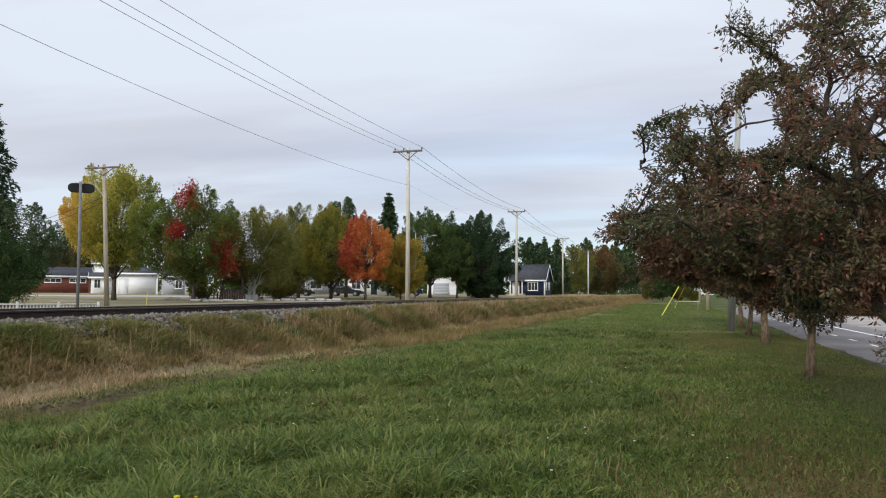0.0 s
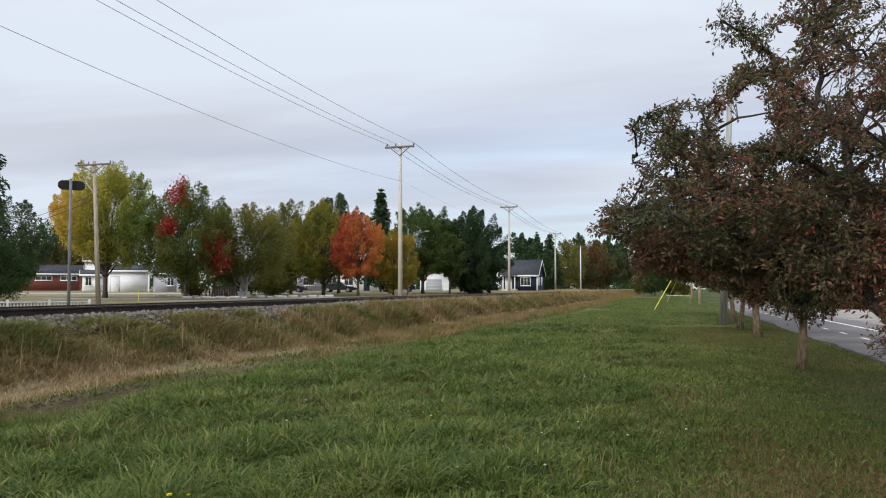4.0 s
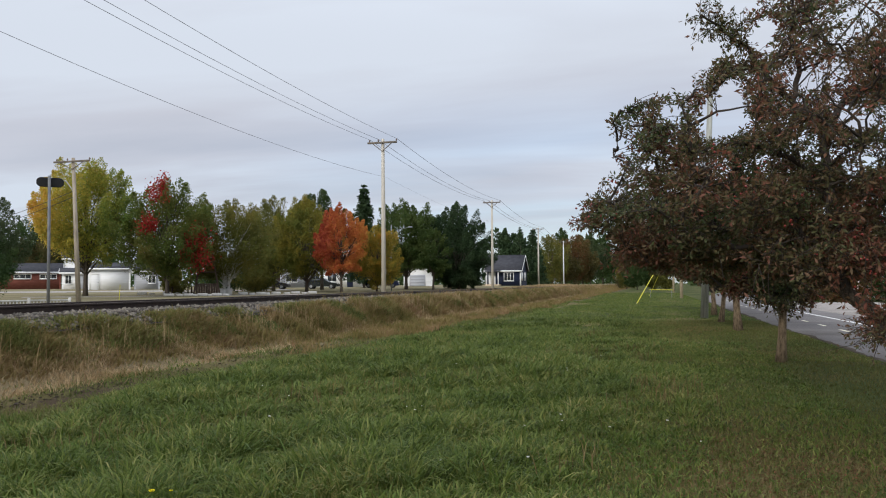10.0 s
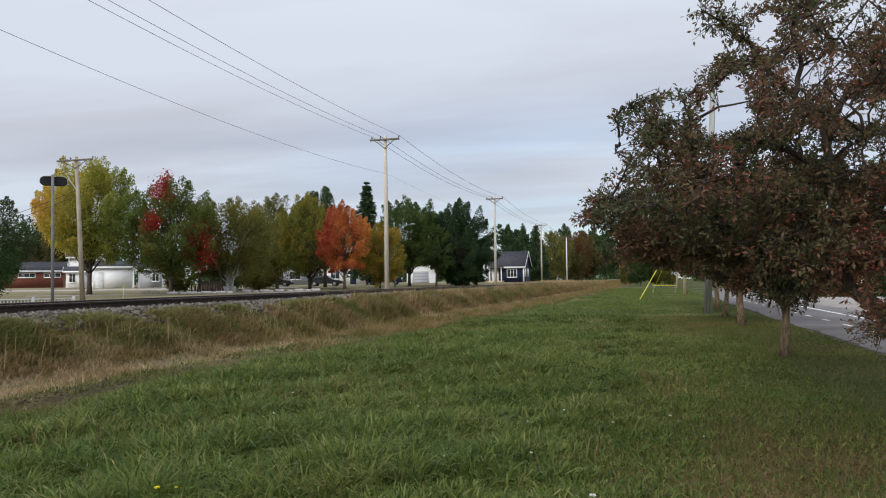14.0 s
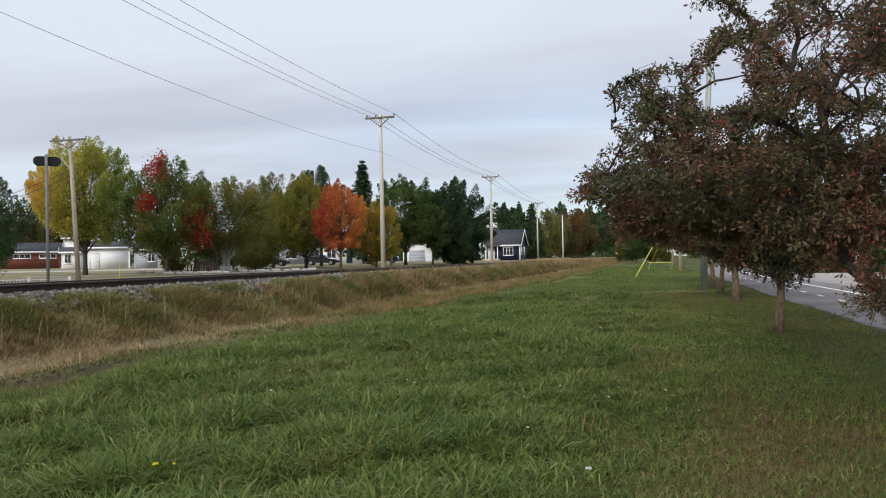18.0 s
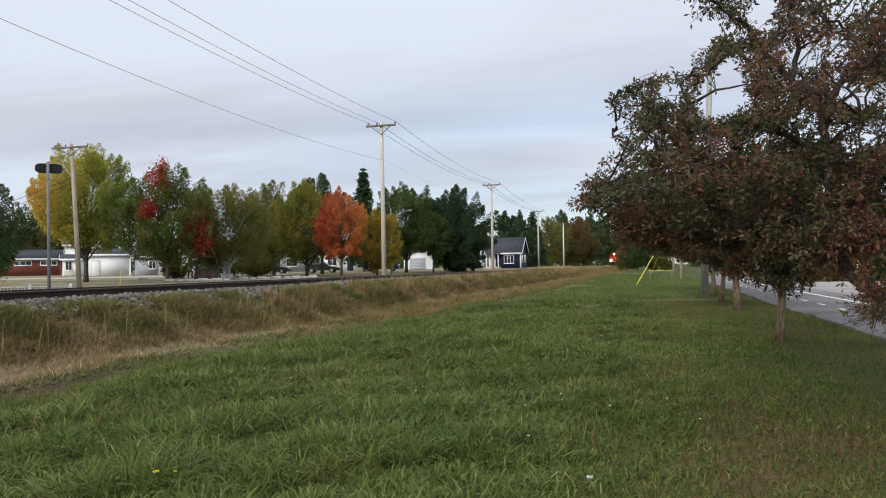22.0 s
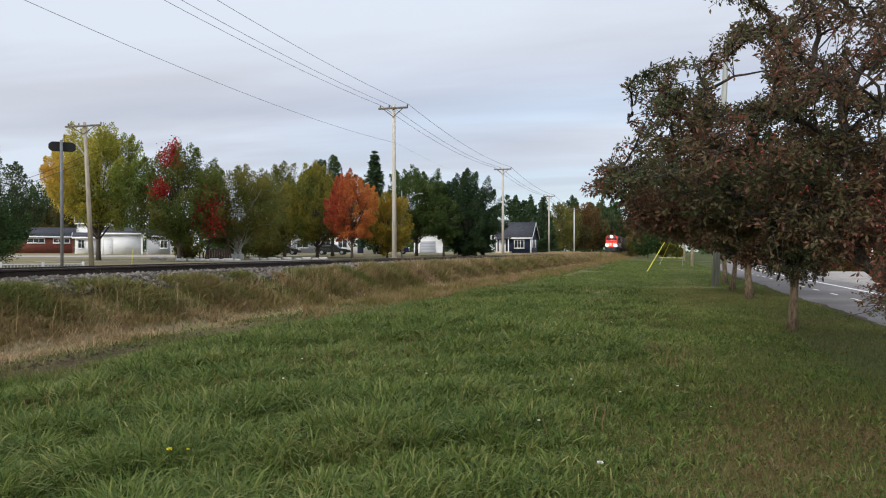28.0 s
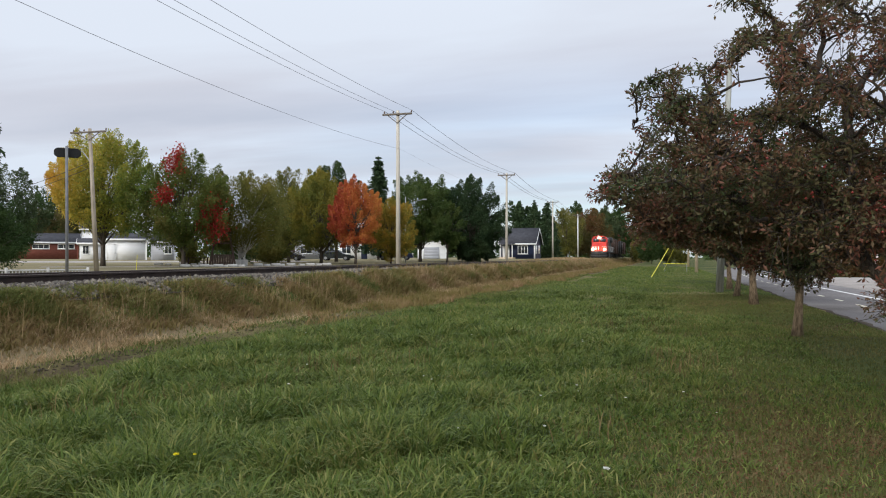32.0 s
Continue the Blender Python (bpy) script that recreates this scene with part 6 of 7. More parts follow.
def house(x, y, turn, w, d, eave, ridge, wall_mat, label, windows=(), doors=(), gable_front=False, roof_mat=None, over=0.35, category="house", fascia=True):
    """A house whose front faces -y of its own; the ridge runs along x, or along y with gable_front."""
    z0 = float(ground_z(x, y))
    h = thing("house" if category == "house" else category.replace(" ", "_"), pose(x, y, z0 - 0.1, 0, 0, turn), label, category)
    t = 0.2
    rm = roof_mat or SHINGLE
    if gable_front:
        for yy in (0, d - t):
            part("gable_wall", Shape().prism([(-w / 2, 0), (w / 2, 0), (w / 2, eave), (0, ridge), (-w / 2, eave)], 1, yy, yy + t), wall_mat, h)
        for sx in (-1, 1):
            part("side_wall", Shape().box((sx * w / 2, t, 0), (sx * (w / 2 - t), d - t, eave)), wall_mat, h)
        k = (ridge - eave) / (w / 2)
        for sx in (-1, 1):
            s = Shape().prism([(0, ridge + 0.02), (sx * (w / 2 + over), eave - k * over + 0.02), (sx * (w / 2 + over), eave - k * over + 0.17), (0, ridge + 0.19)], 1, -over, d + over)
            part("roof", s, rm, h, "dark shingle roof slope")
            part("bargeboard", Shape().prism([(0, ridge - 0.1), (sx * (w / 2 + over), eave - k * over - 0.1), (sx * (w / 2 + over), eave - k * over + 0.13), (0, ridge + 0.15)], 1, -over - 0.05, -over - 0.003), TRIM_WHITE, h)
    else:
        for sx in (-1, 1):
            part("gable_wall", Shape().prism([(0, 0), (d, 0), (d, eave), (d / 2, ridge), (0, eave)], 0, sx * w / 2, sx * (w / 2 - t)), wall_mat, h)
        part("front_wall", Shape().box((-w / 2 + t, 0, 0), (w / 2 - t, t, eave)), wall_mat, h)
        part("back_wall", Shape().box((-w / 2 + t, d - t, 0), (w / 2 - t, d, eave)), wall_mat, h)
        k = (ridge - eave) / (d / 2)
        for sy in (-1, 1):
            e = d / 2 + sy * (d / 2 + over)
            s = Shape().prism([(d / 2, ridge + 0.02), (e, eave - k * over + 0.02), (e, eave - k * over + 0.17), (d / 2, ridge + 0.19)], 0, -w / 2 - over, w / 2 + over)
            part("roof", s, rm, h, "dark shingle roof slope")
        if fascia:
            part("fascia", Shape().box((-w / 2 - over, -over - 0.04, eave - k * over - 0.1), (w / 2 + over, -over - 0.003, eave - k * over + 0.14)), TRIM_WHITE, h, "white eaves board")
            for sx in (-1, 1):
                for sy in (-1, 1):
                    e = d / 2 + sy * (d / 2 + over)
                    part("bargeboard", Shape().prism([(d / 2, ridge - 0.08), (e, eave - k * over - 0.08), (e, eave - k * over + 0.15), (d / 2, ridge + 0.17)], 0, sx * (w / 2 + over) + 0.003 * sx, sx * (w / 2 + over + 0.05)), TRIM_WHITE, h)
    for q in windows:
        window(h, *q)
    for dx, dw, dh, dm in doors:
        dr = part("door", Shape().box((dx - dw / 2, -0.05, 0.1), (dx + dw / 2, 0.02, dh), 0.01), dm, h)
        part("door_frame", Shape().box((dx - dw / 2 - 0.1, -0.04, 0.1), (dx - dw / 2 - 0.003, 0.02, dh + 0.1)).box((dx + dw / 2 + 0.003, -0.04, 0.1), (dx + dw / 2 + 0.1, 0.02, dh + 0.1)).box((dx - dw / 2, -0.04, dh + 0.003), (dx + dw / 2, 0.02, dh + 0.1)), TRIM_WHITE, dr)
        if dw > 2:
            for i in range(4):
                part("door_panel", Shape().box((dx - dw / 2 + 0.1, -0.075, 0.2 + i * (dh - 0.1) / 4), (dx + dw / 2 - 0.1, -0.053, 0.1 + (i + 0.85) * (dh - 0.1) / 4), 0.01), dm, dr)
        else:
            part("handle", Shape().ball((dx + dw * 0.38, -0.09, 1.05), 0.05, 6, 4), STEEL_GREY, dr)
    return h


def build_houses():
    house(-86.0, 86.6, 43, 13, 8, 2.5, 3.7, BRICK_RED, "low red brick building with a dark roof and white eaves", [(q, 1.62, 2.0, 0.5, 0, 2) for q in (-4.6, -1.5, 1.7, 4.9)])
    house(-85.0, 98.6, 41, 3.6, 6, 4.7, 5.9, SIDING_WHITE, "narrow white house rising behind the brick building", [(0.3, 2.9, 1.0, 1.1)])
    house(-76.6, 88.4, 39, 3.2, 3.0, 2.4, 2.9, SIDING_WHITE, "small white porch building beside the brick one", [(-0.8, 0.9, 0.7, 1.1)], [(0.8, 0.9, 2.05, SIDING_GREY)])
    house(-69.0, 85.9, 38, 5.2, 6, 2.9, 3.6, SIDING_WHITE, "white garage building behind the maple", [], [(-1.7, 0.95, 2.1, SIDING_WHITE)])
    house(-65.4, 88.9, 37, 3.2, 5, 2.6, 3.4, SIDING_GREY, "grey sided shed beside the white garage", [(0.6, 1.0, 0.8, 0.9)])
    house(-55.0, 106.0, 27, 9.0, 8, 3.0, 4.6, SIDING_GREY, "grey house behind the park trees", [(-2.6, 1.0, 1.3, 1.1), (2.2, 1.0, 1.6, 1.1)], [(0, 0.95, 2.1, BROWN_WOOD)])
    house(-46.8, 111.5, 23, 11.0, 8, 3.1, 4.7, SIDING_WHITE, "long white house behind the red maple", [(-4.0, 1.0, 1.3, 1.2), (-1.4, 1.0, 1.3, 1.2), (3.6, 1.0, 1.0, 1.2)], [(1.4, 0.95, 2.1, SIDING_BLUE)])
    house(-36.9, 120.5, 17, 4.8, 6, 2.1, 3.6, SIDING_WHITE, "white garage with a gabled front", [], [(-0.1, 2.6, 1.95, SIDING_GREY)], True)
    # the blue house with its porch
    h = house(-23.0, 122.5, -2, 5.6, 5.2, 2.75, 5.0, SIDING_BLUE, "navy blue house with white trim and a dark roof", [(0.9, 0.95, 1.5, 1.2, 0, 2)], [(-1.9, 0.95, 2.15, TRIM_WHITE)])
    for q in (-2.82, 2.82):
        part("corner_board", Shape().box((q - 0.1, -0.05, 0), (q + 0.1, 0.12, 2.7)), TRIM_WHITE, h, "white corner board")
    for q in (-2.55, -0.55):
        part("porch_post", Shape().box((q - 0.07, -1.5, 0.0), (q + 0.07, -1.36, 2.5), 0.01), TRIM_WHITE, h)
    part("porch_roof", Shape().prism([(-1.7, 2.35), (-0.4, 2.52), (-0.4, 2.6), (-1.7, 2.45)], 0, -2.75, -0.35), SHINGLE, h)
    part("porch_deck", Shape().box((-2.75, -1.6, 0.0), (-0.35, -0.003, 0.35), 0.02), PALE_WOOD, h)
    for i in range(2):
        part("step", Shape().box((-2.5, -1.9 - 0.3 * i, 0.0), (-1.2, -1.603 - 0.3 * i, 0.23 - 0.115 * i), 0.01), PALE_WOOD, h)
    for q in (1.0, 3.3):
        part("side_window", Shape().box((2.79, q, 1.0), (2.87, q + 0.8, 2.2)).box((2.79, q - 0.08, 0.92), (2.85, q + 0.88, 2.28)), TRIM_WHITE, h)
    # across the road
    house(26.5, 88, 20, 10, 8, 3.0, 5.2, SIDING_GREY, "grey house across the road", [(-3, 1, 1.4, 1.2), (2.6, 1, 1.6, 1.2)], [(0, 0.95, 2.1, BROWN_WOOD)])


build_houses()


# ---------------------------------------------------------------- park things
def picnic_table(x, y, turn, label):
    t = thing("picnic_table", pose(x, y, float(ground_z(x, y)), 0, 0, turn), label, "picnic table", "picnic tables")
    for i in range(5):
        part("top_plank", Shape().box((-0.95, -0.36 + 0.145 * i, 0.72), (0.95, -0.225 + 0.145 * i, 0.76), 0.006), BROWN_WOOD, t)
    for sy in (-1, 1):
        for k in (0, 1):
            part("seat_plank", Shape().box((-0.95, sy * 0.62 + 0.15 * k - 0.14, 0.42), (0.95, sy * 0.62 + 0.15 * k - 0.005, 0.46), 0.006), BROWN_WOOD, t)
        for sx in (-0.7, 0.7):
            part("leg", Shape().tube([(sx, sy * 0.72, 0.0), (sx, sy * 0.25, 0.72)], 0.045, 4), BROWN_WOOD, t)
    for sx in (-0.7, 0.7):
        part("crossbar", Shape().box((sx - 0.04, -0.78, 0.34), (sx + 0.04, 0.78, 0.42), 0.005), BROWN_WOOD, t)


def park_things():
    picnic_table(-42.2, 62.2, 32, "brown wooden picnic table under the maple")
    picnic_table(-40.6, 62.9, 30, "brown wooden picnic table beside the timber tower")
    # timber tower
    x, y = -39.2, 61.9
    w = thing("timber_tower", pose(x, y, float(ground_z(x, y)), 0, 0, 32), "brown timber tower with splayed legs and a boarded base", "tower")
    for sx in (-1, 1):
        for sy in (-1, 1):
            part("leg", Shape().tube([(sx * 1.15, sy * 1.15, 0), (sx * 0.4, sy * 0.4, 3.9)], 0.085, 6), BROWN_WOOD, w)
    for z, q in ((1.0, 0.95), (2.1, 0.72), (3.2, 0.5)):
        for sy in (-1, 1):
            part("rail", Shape().box((-q, sy * q - 0.04, z - 0.06), (q, sy * q + 0.04, z + 0.06), 0.01), BROWN_WOOD, w)
            part("rail", Shape().box((sy * q - 0.035, -q, z - 0.055), (sy * q + 0.035, q, z + 0.055), 0.01), BROWN_WOOD, w)
    for i in range(9):
        part("board", Shape().box((-0.95 + 0.215 * i, -1.06, 0.05), (-0.95 + 0.215 * i + 0.2, -1.02, 1.0), 0.006), BROWN_WOOD, w)
    part("platform", Shape().box((-0.6, -0.6, 2.9), (0.6, 0.6, 3.0), 0.02), BROWN_WOOD, w)
    # white blocks in rows
    r = np.random.default_rng(9)
    blk = [Shape().box((-0.42, -0.2, 0), (0.42, 0.2, 0.26), 0.07).mesh("kerb_block"), Shape().box((-0.28, -0.18, 0), (0.28, 0.18, 0.2), 0.07).mesh("kerb_block")]

    def row(a, b, n, label):
        for i in range(n):
            q = (i + 0.15 * r.normal()) / max(n - 1, 1)
            x, y = a[0] + (b[0] - a[0]) * q, a[1] + (b[1] - a[1]) * q
            tagged(part("kerb_block", blk[i % 2], CONCRETE, None, at=pose(x, y, float(ground_z(x, y)) - 0.02, 0, 0, math.degrees(math.atan2(b[1] - a[1], b[0] - a[0])) + 6 * r.normal())), label, "stone block", "white stone blocks")
    row((-46.0, 62.0), (-42.6, 64.0), 5, "whitewashed stone block under the maple")
    row((-39.8, 57.4), (-36.2, 60.2), 8, "pale stone block edging the park path")
    row((-36.6, 63.6), (-31.6, 68.2), 9, "pale stone block edging the park path")
    part_bed = [(-38.8, 64.2, 0.9), (-38.2, 64.6, 0.7)]
    for x, y, q in part_bed:
        p = thing("planter", pose(x + 0.2, y - 1.0, float(ground_z(x, y)) - 0.02, 0, 0, 30), "white concrete planter at the birch", "planter", "white planters")
        part("tub", Shape().box((-q / 2, -q / 2, 0), (q / 2, q / 2, 0.6), 0.05), CONCRETE, p)
        part("soil", Shape().box((-q / 2 + 0.1, -q / 2 + 0.1, 0.5), (q / 2 - 0.1, q / 2 - 0.1, 0.604)), SOIL, p)
    # white railing beside the mast
    a, b = np.array([-36.4, 29.6]), np.array([-30.9, 35.3])
    ln = float(np.linalg.norm(b - a))
    f = thing("white_fence", pose(a[0], a[1], 0.33, 0, 0, math.degrees(math.atan2(b[1] - a[1], b[0] - a[0]))), "low white openwork fence panel", "fence")
    part("top_rail", Shape().box((0, -0.04, 0.50), (ln, 0.04, 0.58), 0.01), CONCRETE, f)
    part("bottom_rail", Shape().box((0, -0.04, 0.14), (ln, 0.04, 0.20), 0.01), CONCRETE, f)
    st = Shape().box((-0.03, -0.02, 0.2), (0.03, 0.02, 0.5), 0.004).mesh("baluster")
    for i in range(int(ln / 0.16)):
        part("baluster", st, CONCRETE, f, at=pose(0.1 + 0.16 * i, 0, 0))
    for i in range(5):
        part("post", Shape().box((ln * i / 4 - 0.07, -0.07, -0.1), (ln * i / 4 + 0.07, 0.07, 0.68), 0.02), CONCRETE, f)
    # park road and gravel, seen low over the rails
    for name, x, y, wd, dp, tn, mat, lb in (("park_road", -62, 74, 46, 9, 40, GRAVEL, "pale gravel drive in the park"), ("park_path", -40, 58.5, 24, 2.2, 36, GRAVEL, "pale path through the park")):
        k, m = 30, 4
        v = []
        for i in range(k + 1):
            for j in range(m + 1):
                u, w2 = (i / k - 0.5) * wd, (j / m - 0.5) * dp + 0.3 * math.sin(i * 0.9)
                c, s2 = math.cos(radians(tn)), math.sin(radians(tn))
                px, py = x + u * c - w2 * s2, y + u * s2 + w2 * c
                v.append((px, py, float(ground_z(px, py)) + 0.015))
        i = (np.arange(k)[:, None] * (m + 1) + np.arange(m)[None]).ravel()
        tagged(part(name, mesh_from(name, v, np.stack([i, i + m + 1, i + m + 2, i + 1], 1)), mat, None), lb, "path", kind="structure")
    # yellow marker post
    x, y = -36.9, 47.0
    p = thing("marker_post", pose(x, y, float(ground_z(x, y)) - 0.05, 0, 9, 40), "thin yellow marker post leaning in the grass", "post")
    part("stake", Shape().tube([(0, 0, 0), (-0.12, 0, 1.15)], 0.022, 6), YELLOW_PLASTIC, p)


park_things()


def car(x, y, turn, paint, label, length=4.5, tall=1.42, pickup=False):
    c = thing("pickup_truck" if pickup else "car", pose(x, y, float(ground_z(x, y)), 0, 0, turn), label, "truck" if pickup else "car", "parked vehicles")
    L, w = length / 2, 0.88
    b = 0.5 * tall
    body = [(-L, 0.32), (-L, b + 0.08), (-L + 0.12, b + 0.2), (L - 1.2, b + 0.17), (L - 0.12, b + 0.02), (L, 0.5), (L - 0.05, 0.3)]
    part("body", Shape().prism(body, 1, -w, w), paint, c)
    if pickup:
        top = [(-0.6, b + 0.17), (-0.55, tall - 0.04), (-0.45, tall), (0.5, tall), (1.15, b + 0.15)]
    else:
        top = [(-L + 0.25, b + 0.15), (-L + 0.75, tall - 0.06), (-L + 1.0, tall), (0.25, tall), (1.05, b + 0.16)]
    cab = part("cabin", Shape().prism(top, 1, -w + 0.12, w - 0.12), paint, c)
    x0, x1 = (top[1][0] + 0.15, 0.4) if pickup else (top[1][0] + 0.15, 0.25)
    for sy in (-1, 1):
        part("side_window", Shape().box((x0, sy * (w - 0.115), b + 0.24), (x1, sy * (w - 0.125), tall - 0.12)), GLASS_DARK, cab)
    for px in (-L + 0.85, L - 0.9):
        for sy in (-1, 1):
            wh = part("wheel", Shape().tube([(px, sy * (w - 0.2), 0.33), (px, sy * (w + 0.01), 0.33)], 0.33, 16), RUBBER, c)
            part("rim", Shape().tube([(px, sy * (w + 0.0), 0.33), (px, sy * (w + 0.02), 0.33)], 0.2, 12), STEEL_GREY, wh)
    for sy in (-1, 1):
        part("headlight", Shape().box((L - 0.13, sy * 0.6 - 0.16, b - 0.05), (L - 0.02, sy * 0.6 + 0.16, b + 0.08), 0.02), TRIM_WHITE, c)
        part("tail_light", Shape().box((-L - 0.015, sy * 0.68 - 0.12, b - 0.1), (-L + 0.03, sy * 0.68 + 0.12, b + 0.08), 0.01), TAILRED, c)
    for px in (-L - 0.04, L - 0.1):
        part("bumper", Shape().box((px, -w + 0.06, 0.33), (px + 0.12, w - 0.06, 0.5), 0.03), STEEL_DARK, c)


car(-43.0, 96.0, 12, CAR_PAINT, "dark green car parked by the white house")
car(-37.6, 104.5, 14, CAR_BLUE, "dark blue pickup truck parked by the trees", 5.2, 1.8, True)
car(-48.6, 92.5, 15, LOCO_BLACK, "black car parked behind the park trees", 4.4)


# ---------------------------------------------------------------- the train
def build_engine():
    """The engine faces -y, its coupler at y = 0, z = 0 on the rail."""
    e = thing("locomotive", pose(TRACK_X, 552, RAIL_TOP), "red and black diesel freight locomotive with bright headlights", "locomotive")
    part("deck", Shape().box((-1.5, 0.9, 1.22), (1.5, 21.2, 1.5), 0.03), LOCO_BLACK, e)
    part("pilot_plate", Shape().box((-1.5, 0.78, 0.45), (1.5, 0.9, 1.5), 0.02), LOCO_BLACK, e)
    part("snow_plough", Shape().prism([(-1.55, 0.18), (1.55, 0.18), (1.5, 0.75), (-1.5, 0.75)], 1, 0.45, 0.775), LOCO_BLACK, e)
    part("coupler", Shape().box((-0.14, 0.0, 0.72), (0.14, 0.8, 1.0), 0.04), STEEL_RUST, e)
    nose = part("nose", Shape().prism([(1.45, 1.5), (1.45, 2.55), (1.75, 3.1), (2.65, 3.25), (2.65, 1.5)], 0, -1.4, 1.4), LOCO_RED, e, "red-orange wide nose")
    part("nose_door", Shape().box((0.45, 1.41, 1.6), (1.05, 1.45, 2.5), 0.01), LOCO_RED, nose)
    for i in range(3):
        part("stripe", Shape().box((-1.2 + 0.5 * i, 1.43, 1.75), (-1.0 + 0.5 * i, 1.447, 2.45)), PAINT_WHITE, nose, "white nose stripe")
    cab = part("cab", Shape().prism([(-1.52, 1.5), (1.52, 1.5), (1.52, 3.9), (1.2, 4.35), (0.6, 4.52), (-0.6, 4.52), (-1.2, 4.35), (-1.52, 3.9)], 1, 2.65, 5.0), LOCO_RED, e, "red-orange cab")
    for sx in (-1, 1):
        part("windshield", Shape().box((sx * 0.12, 2.6, 3.34), (sx * 1.2, 2.648, 3.92), 0.01), GLASS_DARK, cab)
        part("side_window", Shape().box((sx * 1.51, 3.1, 3.1), (sx * 1.53, 4.5, 3.8)), GLASS_DARK, cab)
        part("number_board", Shape().box((sx * 0.35, 2.58, 4.05), (sx * 0.95, 2.648, 4.28), 0.01), GLASS_DARK, cab)
        part("ditch_light", Shape().tube([(sx * 1.05, 0.95, 1.86), (sx * 1.05, 0.72, 1.86)], [0.18, 0.21], 14), HEADLIGHT, e, "glowing ditch light")
        part("ditch_light_bracket", Shape().box((sx * 1.05 - 0.06, 0.8, 1.5), (sx * 1.05 + 0.06, 0.93, 1.72)), LOCO_BLACK, e)
        part("headlight", Shape().tube([(sx * 0.14, 2.62, 4.15), (sx * 0.14, 2.5, 4.15)], 0.135, 14), HEADLIGHT, cab, "glowing twin headlight")
        for i in range(4):
            part("step", Shape().box((sx * 1.5, 0.92, 0.42 + 0.27 * i), (sx * 1.18, 1.45, 0.45 + 0.27 * i)), STEEL_GREY, e)
        part("grab_rail", Shape().tube([(sx * 1.47, 0.86, 0.5), (sx * 1.47, 0.84, 2.4), (sx * 1.2, 0.84, 2.45)], 0.025, 5), TRIM_WHITE, e)
        part("handrail", Shape().tube([(sx * 1.46, 5.1, 2.5), (sx * 1.46, 20.8, 2.5)], 0.022, 5), TRIM_WHITE, e)
        for i in range(10):
            part("stanchion", Shape().tube([(sx * 1.46, 5.1 + 1.7 * i, 1.5), (sx * 1.46, 5.1 + 1.7 * i, 2.5)], 0.02, 5), TRIM_WHITE, e)
    part("front_rail", Shape().tube([(-1.2, 0.84, 2.45), (-0.5, 0.84, 2.35)], 0.022, 5).tube([(1.2, 0.84, 2.45), (0.5, 0.84, 2.35)], 0.022, 5), TRIM_WHITE, e)
    hood = part("long_hood", Shape().prism([(-1.05, 1.5), (1.05, 1.5), (1.05, 4.1), (0.8, 4.35), (-0.8, 4.35), (-1.05, 4.1)], 1, 5.0, 20.3), LOCO_BLACK, e, "black engine hood")
    part("radiator", Shape().box((-1.4, 16.6, 3.4), (1.4, 19.9, 4.55), 0.12), LOCO_BLACK, hood)
    for i in range(3):
        part("roof_fan", Shape().tube([(0, 9.5 + 1.7 * i, 4.34), (0, 9.5 + 1.7 * i, 4.5)], 0.62, 16), LOCO_BLACK, hood)
    part("exhaust", Shape().box((-0.4, 8.0, 4.34), (0.4, 8.5, 4.62), 0.03), STEEL_RUST, hood)
    for i in range(12):
        for sx in (-1, 1):
            part("hood_door", Shape().box((sx * 1.052, 6.0 + 0.86 * i, 1.75), (sx * 1.075, 6.8 + 0.86 * i, 3.7), 0.008), LOCO_BLACK, hood)
    for k in range(2):
        part("horn", Shape().tube([(-0.35 + 0.2 * k, 3.6, 4.6), (-0.35 + 0.2 * k, 3.1, 4.62)], [0.03, 0.09], 8), STEEL_GREY, cab)
    part("fuel_tank", Shape().box((-1.35, 8.4, 0.3), (1.35, 13.6, 1.2), 0.12), LOCO_BLACK, e)
    for ty in (3.9, 18.0):
        bg = part("bogie", Shape().box((-1.25, ty - 2.3, 0.5), (-1.05, ty + 2.3, 0.95), 0.05).box((1.05, ty - 2.3, 0.5), (1.25, ty + 2.3, 0.95), 0.05).box((-1.05, ty - 0.3, 0.5), (1.05, ty + 0.3, 1.0)), STEEL_DARK, e)
        for q in (-1.75, 0, 1.75):
            for sx in (-1, 1):
                part("wheel", Shape().tube([(sx * 0.66, ty + q, 0.52), (sx * 0.8, ty + q, 0.52)], 0.51, 18), STEEL_RUST, bg)
    return e


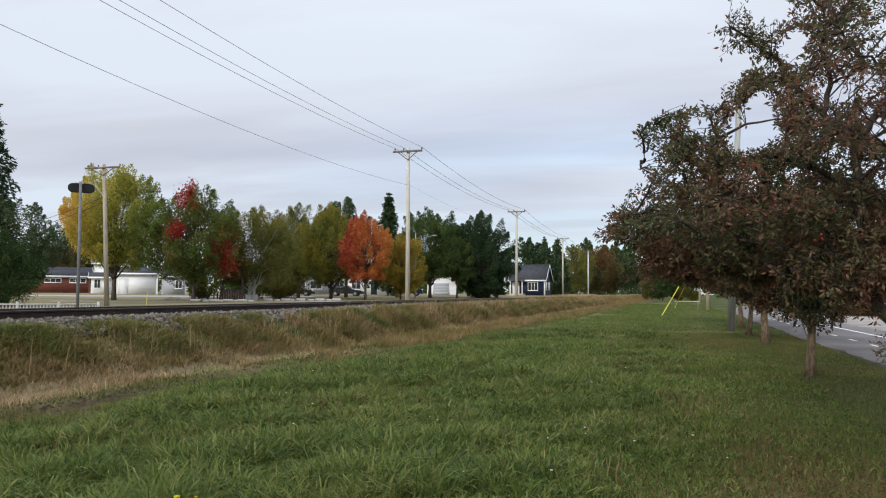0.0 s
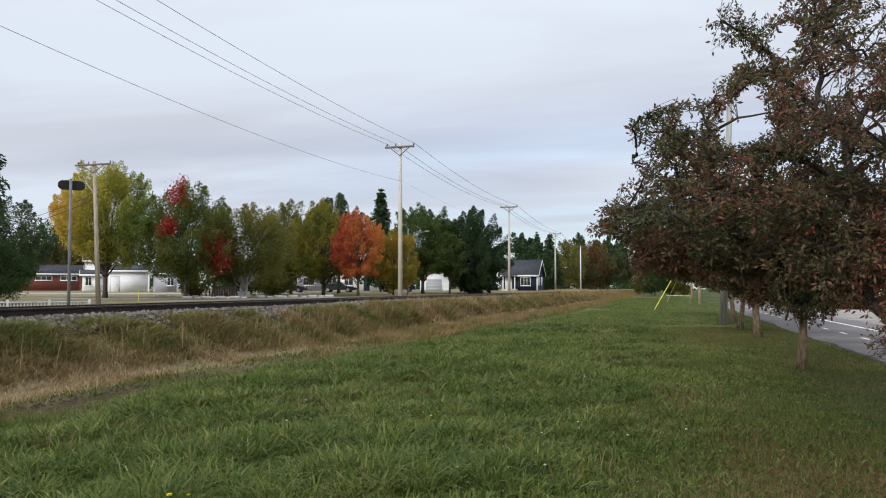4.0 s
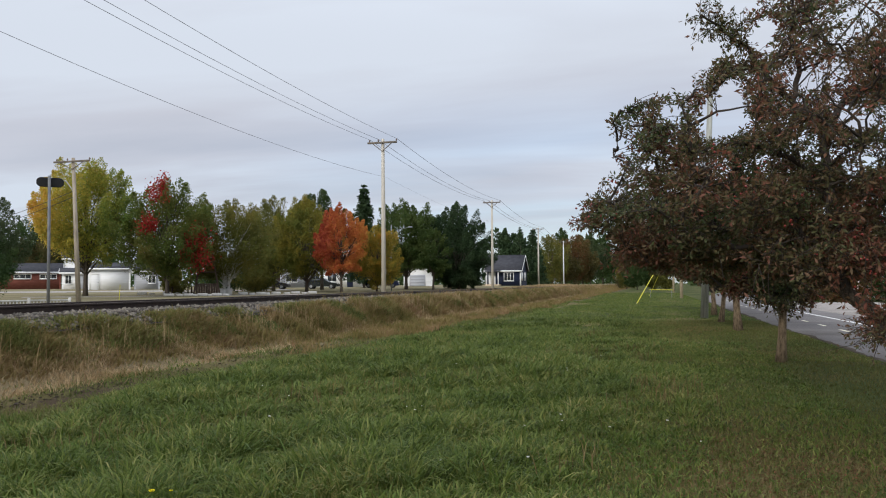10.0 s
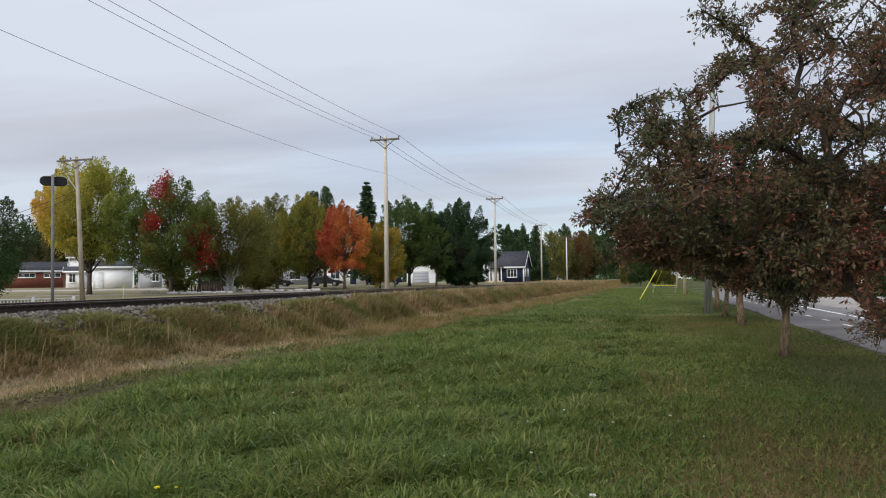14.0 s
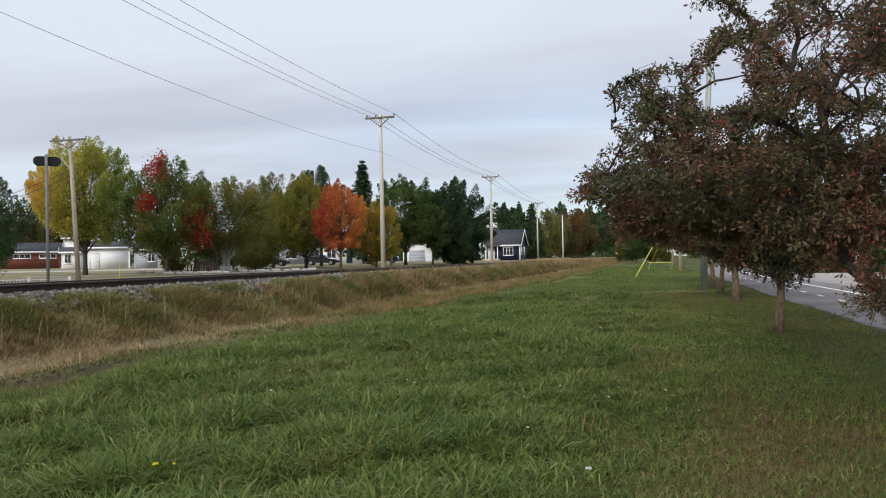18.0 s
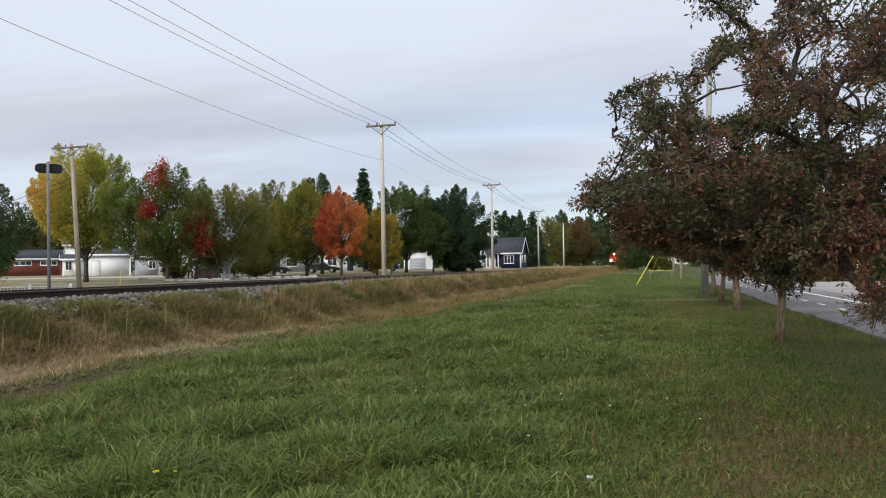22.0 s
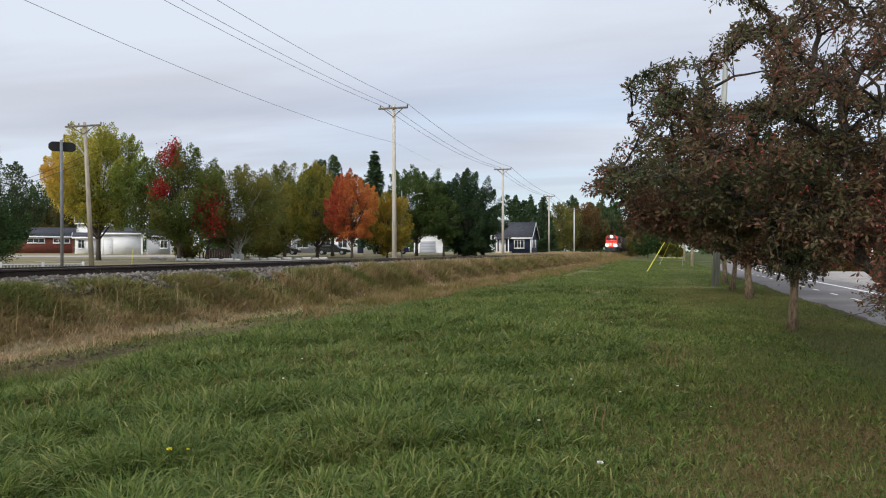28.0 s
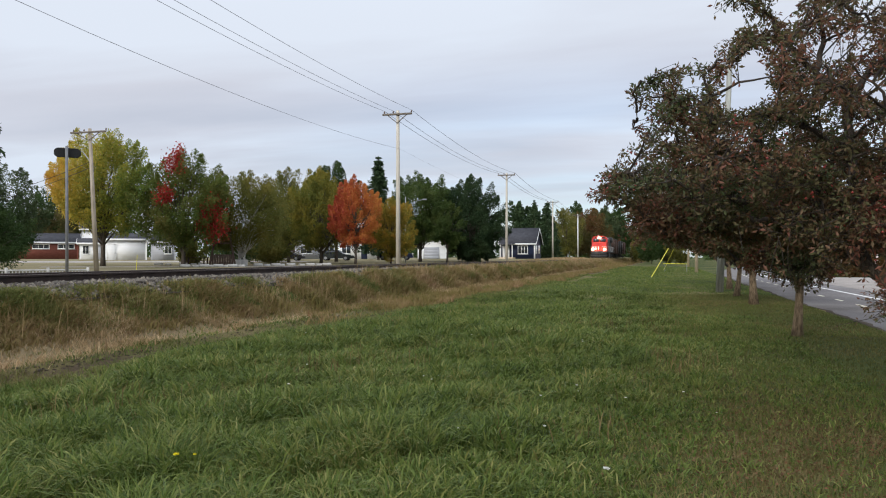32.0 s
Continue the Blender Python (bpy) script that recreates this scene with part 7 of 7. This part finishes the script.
def build_wagon(y, mat, label):
    w = thing("boxcar", pose(TRACK_X, y, RAIL_TOP), label, "freight car", "freight cars behind the engine")
    body = part("body", Shape().box((-1.5, 0.6, 1.15), (1.5, 16.6, 4.4), 0.06), mat, w)
    for sx in (-1, 1):
        part("sliding_door", Shape().box((sx * 1.503, 6.9, 1.25), (sx * 1.56, 10.2, 4.2), 0.02), mat, body)
        for i in range(14):
            q = 0.9 + 1.18 * i
            if not 6.2 < q < 10.4:
                part("rib", Shape().box((sx * 1.5, q, 1.2), (sx * 1.55, q + 0.09, 4.35)), mat, body)
        part("ladder", Shape().tube([(sx * 1.53, 0.7, 1.2), (sx * 1.53, 0.7, 4.3)], 0.02, 5).tube([(sx * 1.53, 1.1, 1.2), (sx * 1.53, 1.1, 4.3)], 0.02, 5), STEEL_GREY, w)
    part("roof", Shape().prism([(-1.56, 4.4), (1.56, 4.4), (0, 4.62)], 1, 0.5, 16.7), STEEL_GREY, w)
    part("underframe", Shape().box((-0.5, 0.1, 0.75), (0.5, 17.1, 1.13), 0.03), STEEL_DARK, w)
    for ty in (2.6, 14.6):
        bg = part("bogie", Shape().box((-1.15, ty - 1.2, 0.35), (-0.95, ty + 1.2, 0.75), 0.05).box((0.95, ty - 1.2, 0.35), (1.15, ty + 1.2, 0.75), 0.05), STEEL_DARK, w)
        for q in (-0.88, 0.88):
            for sx in (-1, 1):
                part("wheel", Shape().tube([(sx * 0.66, ty + q, 0.42), (sx * 0.8, ty + q, 0.42)], 0.42, 16), STEEL_RUST, bg)
    return w


ENGINE = build_engine()
WAGONS = [build_wagon(574, CAR_BROWN, "rust-brown boxcar behind the engine"), build_wagon(592, LOCO_BLACK, "black boxcar in the train"), build_wagon(610, CAR_BROWN, "brown boxcar at the end of the train")]


# ---------------------------------------------------------------- flowers and fallen leaves
def small_things():
    def flower(x, y, h, r, mat, label):
        f = thing("flower", pose(x, y, float(ground_z(x, y))), label, "flower", "wild flowers in the grass")
        part("stem", Shape().tube([(0, 0, 0), (0.01, 0, h * 0.6), (0.0, 0, h)], 0.003, 5), GRASS_BLADE, f)
        k = np.random.default_rng(int(abs(x * 100)))
        n = 26
        th = np.arange(n) * 2.4
        d = np.stack([np.cos(th), np.sin(th), 0.35 + 0.5 * (np.arange(n) % 3) / 2], 1)
        part("petals", leaf_mesh("petals", np.array([0, 0, h]) + unit(d) * r * 0.6, d, r * 1.2, 0.5, k), mat, f)
    flower(-3.35, 4.63, 0.2, 0.021, FLOWER_YELLOW, "yellow dandelion in the long grass")
    flower(-3.24, 4.69, 0.19, 0.013, FLOWER_YELLOW, "small yellow dandelion in the long grass")
    flower(-0.42, 5.19, 0.17, 0.022, FLOWER_WHITE, "white clover flower in the grass")
    r = np.random.default_rng(31)
    for x, y in ((-2.71, 8.37), (-2.59, 8.29), (-2.6, 8.59), (-2.29, 8.18), (-1.28, 12.1), (-3.91, 7.38), (-1.26, 7.75), (-0.94, 8.26), (-1.68, 6.07), (-1.04, 6.55),
                 (-1.32, 12.4), (-0.97, 15.5), (0.14, 8.32), (0.41, 7.38), (-0.98, 8.5), (-0.42, 7.82), (-5.2, 9.6), (-4.4, 8.8), (-6.1, 12.2), (-3.3, 13.0)):
        flower(x, y, r.uniform(0.14, 0.22), r.uniform(0.008, 0.014), FLOWER_WHITE, "small white wild flower in the grass")
    n = 5200
    x, y = r.uniform(-0.5, 4.0, n), 5 + 22 * r.random(n) ** 1.3
    x[:2400], y[:2400] = 1.1 + 0.75 * r.normal(size=2400), 6.6 + 1.0 * r.normal(size=2400)
    d = unit(np.stack([r.normal(size=n), r.normal(size=n), 0.25 * r.normal(size=n)], 1))
    me = leaf_mesh("fallen_leaves", np.stack([x, y, ground_z(x, y) + 0.035], 1), d, r.uniform(0.016, 0.032, n), 0.6, r)
    tagged(part("fallen_leaves", me, LEAF_BROWN, None), "scattered brown fallen leaves under the apple trees", "leaves", kind="stuff")


small_things()


# ---------------------------------------------------------------- movement
def motions():
    """The train comes down the straight track at an even speed."""
    for ob, back in ((ENGINE, 0), *((w, 22 + 18 * i) for i, w in enumerate(WAGONS))):
        walk(ob, [(0, pose(TRACK_X, 149 + 12.6 * 32 + back, RAIL_TOP)), (8, pose(TRACK_X, 149 + 12.6 * 24 + back, RAIL_TOP)),
                  (16, pose(TRACK_X, 149 + 12.6 * 16 + back, RAIL_TOP)), (24, pose(TRACK_X, 149 + 12.6 * 8 + back, RAIL_TOP)), (32, pose(TRACK_X, 149 + back, RAIL_TOP))])


motions()
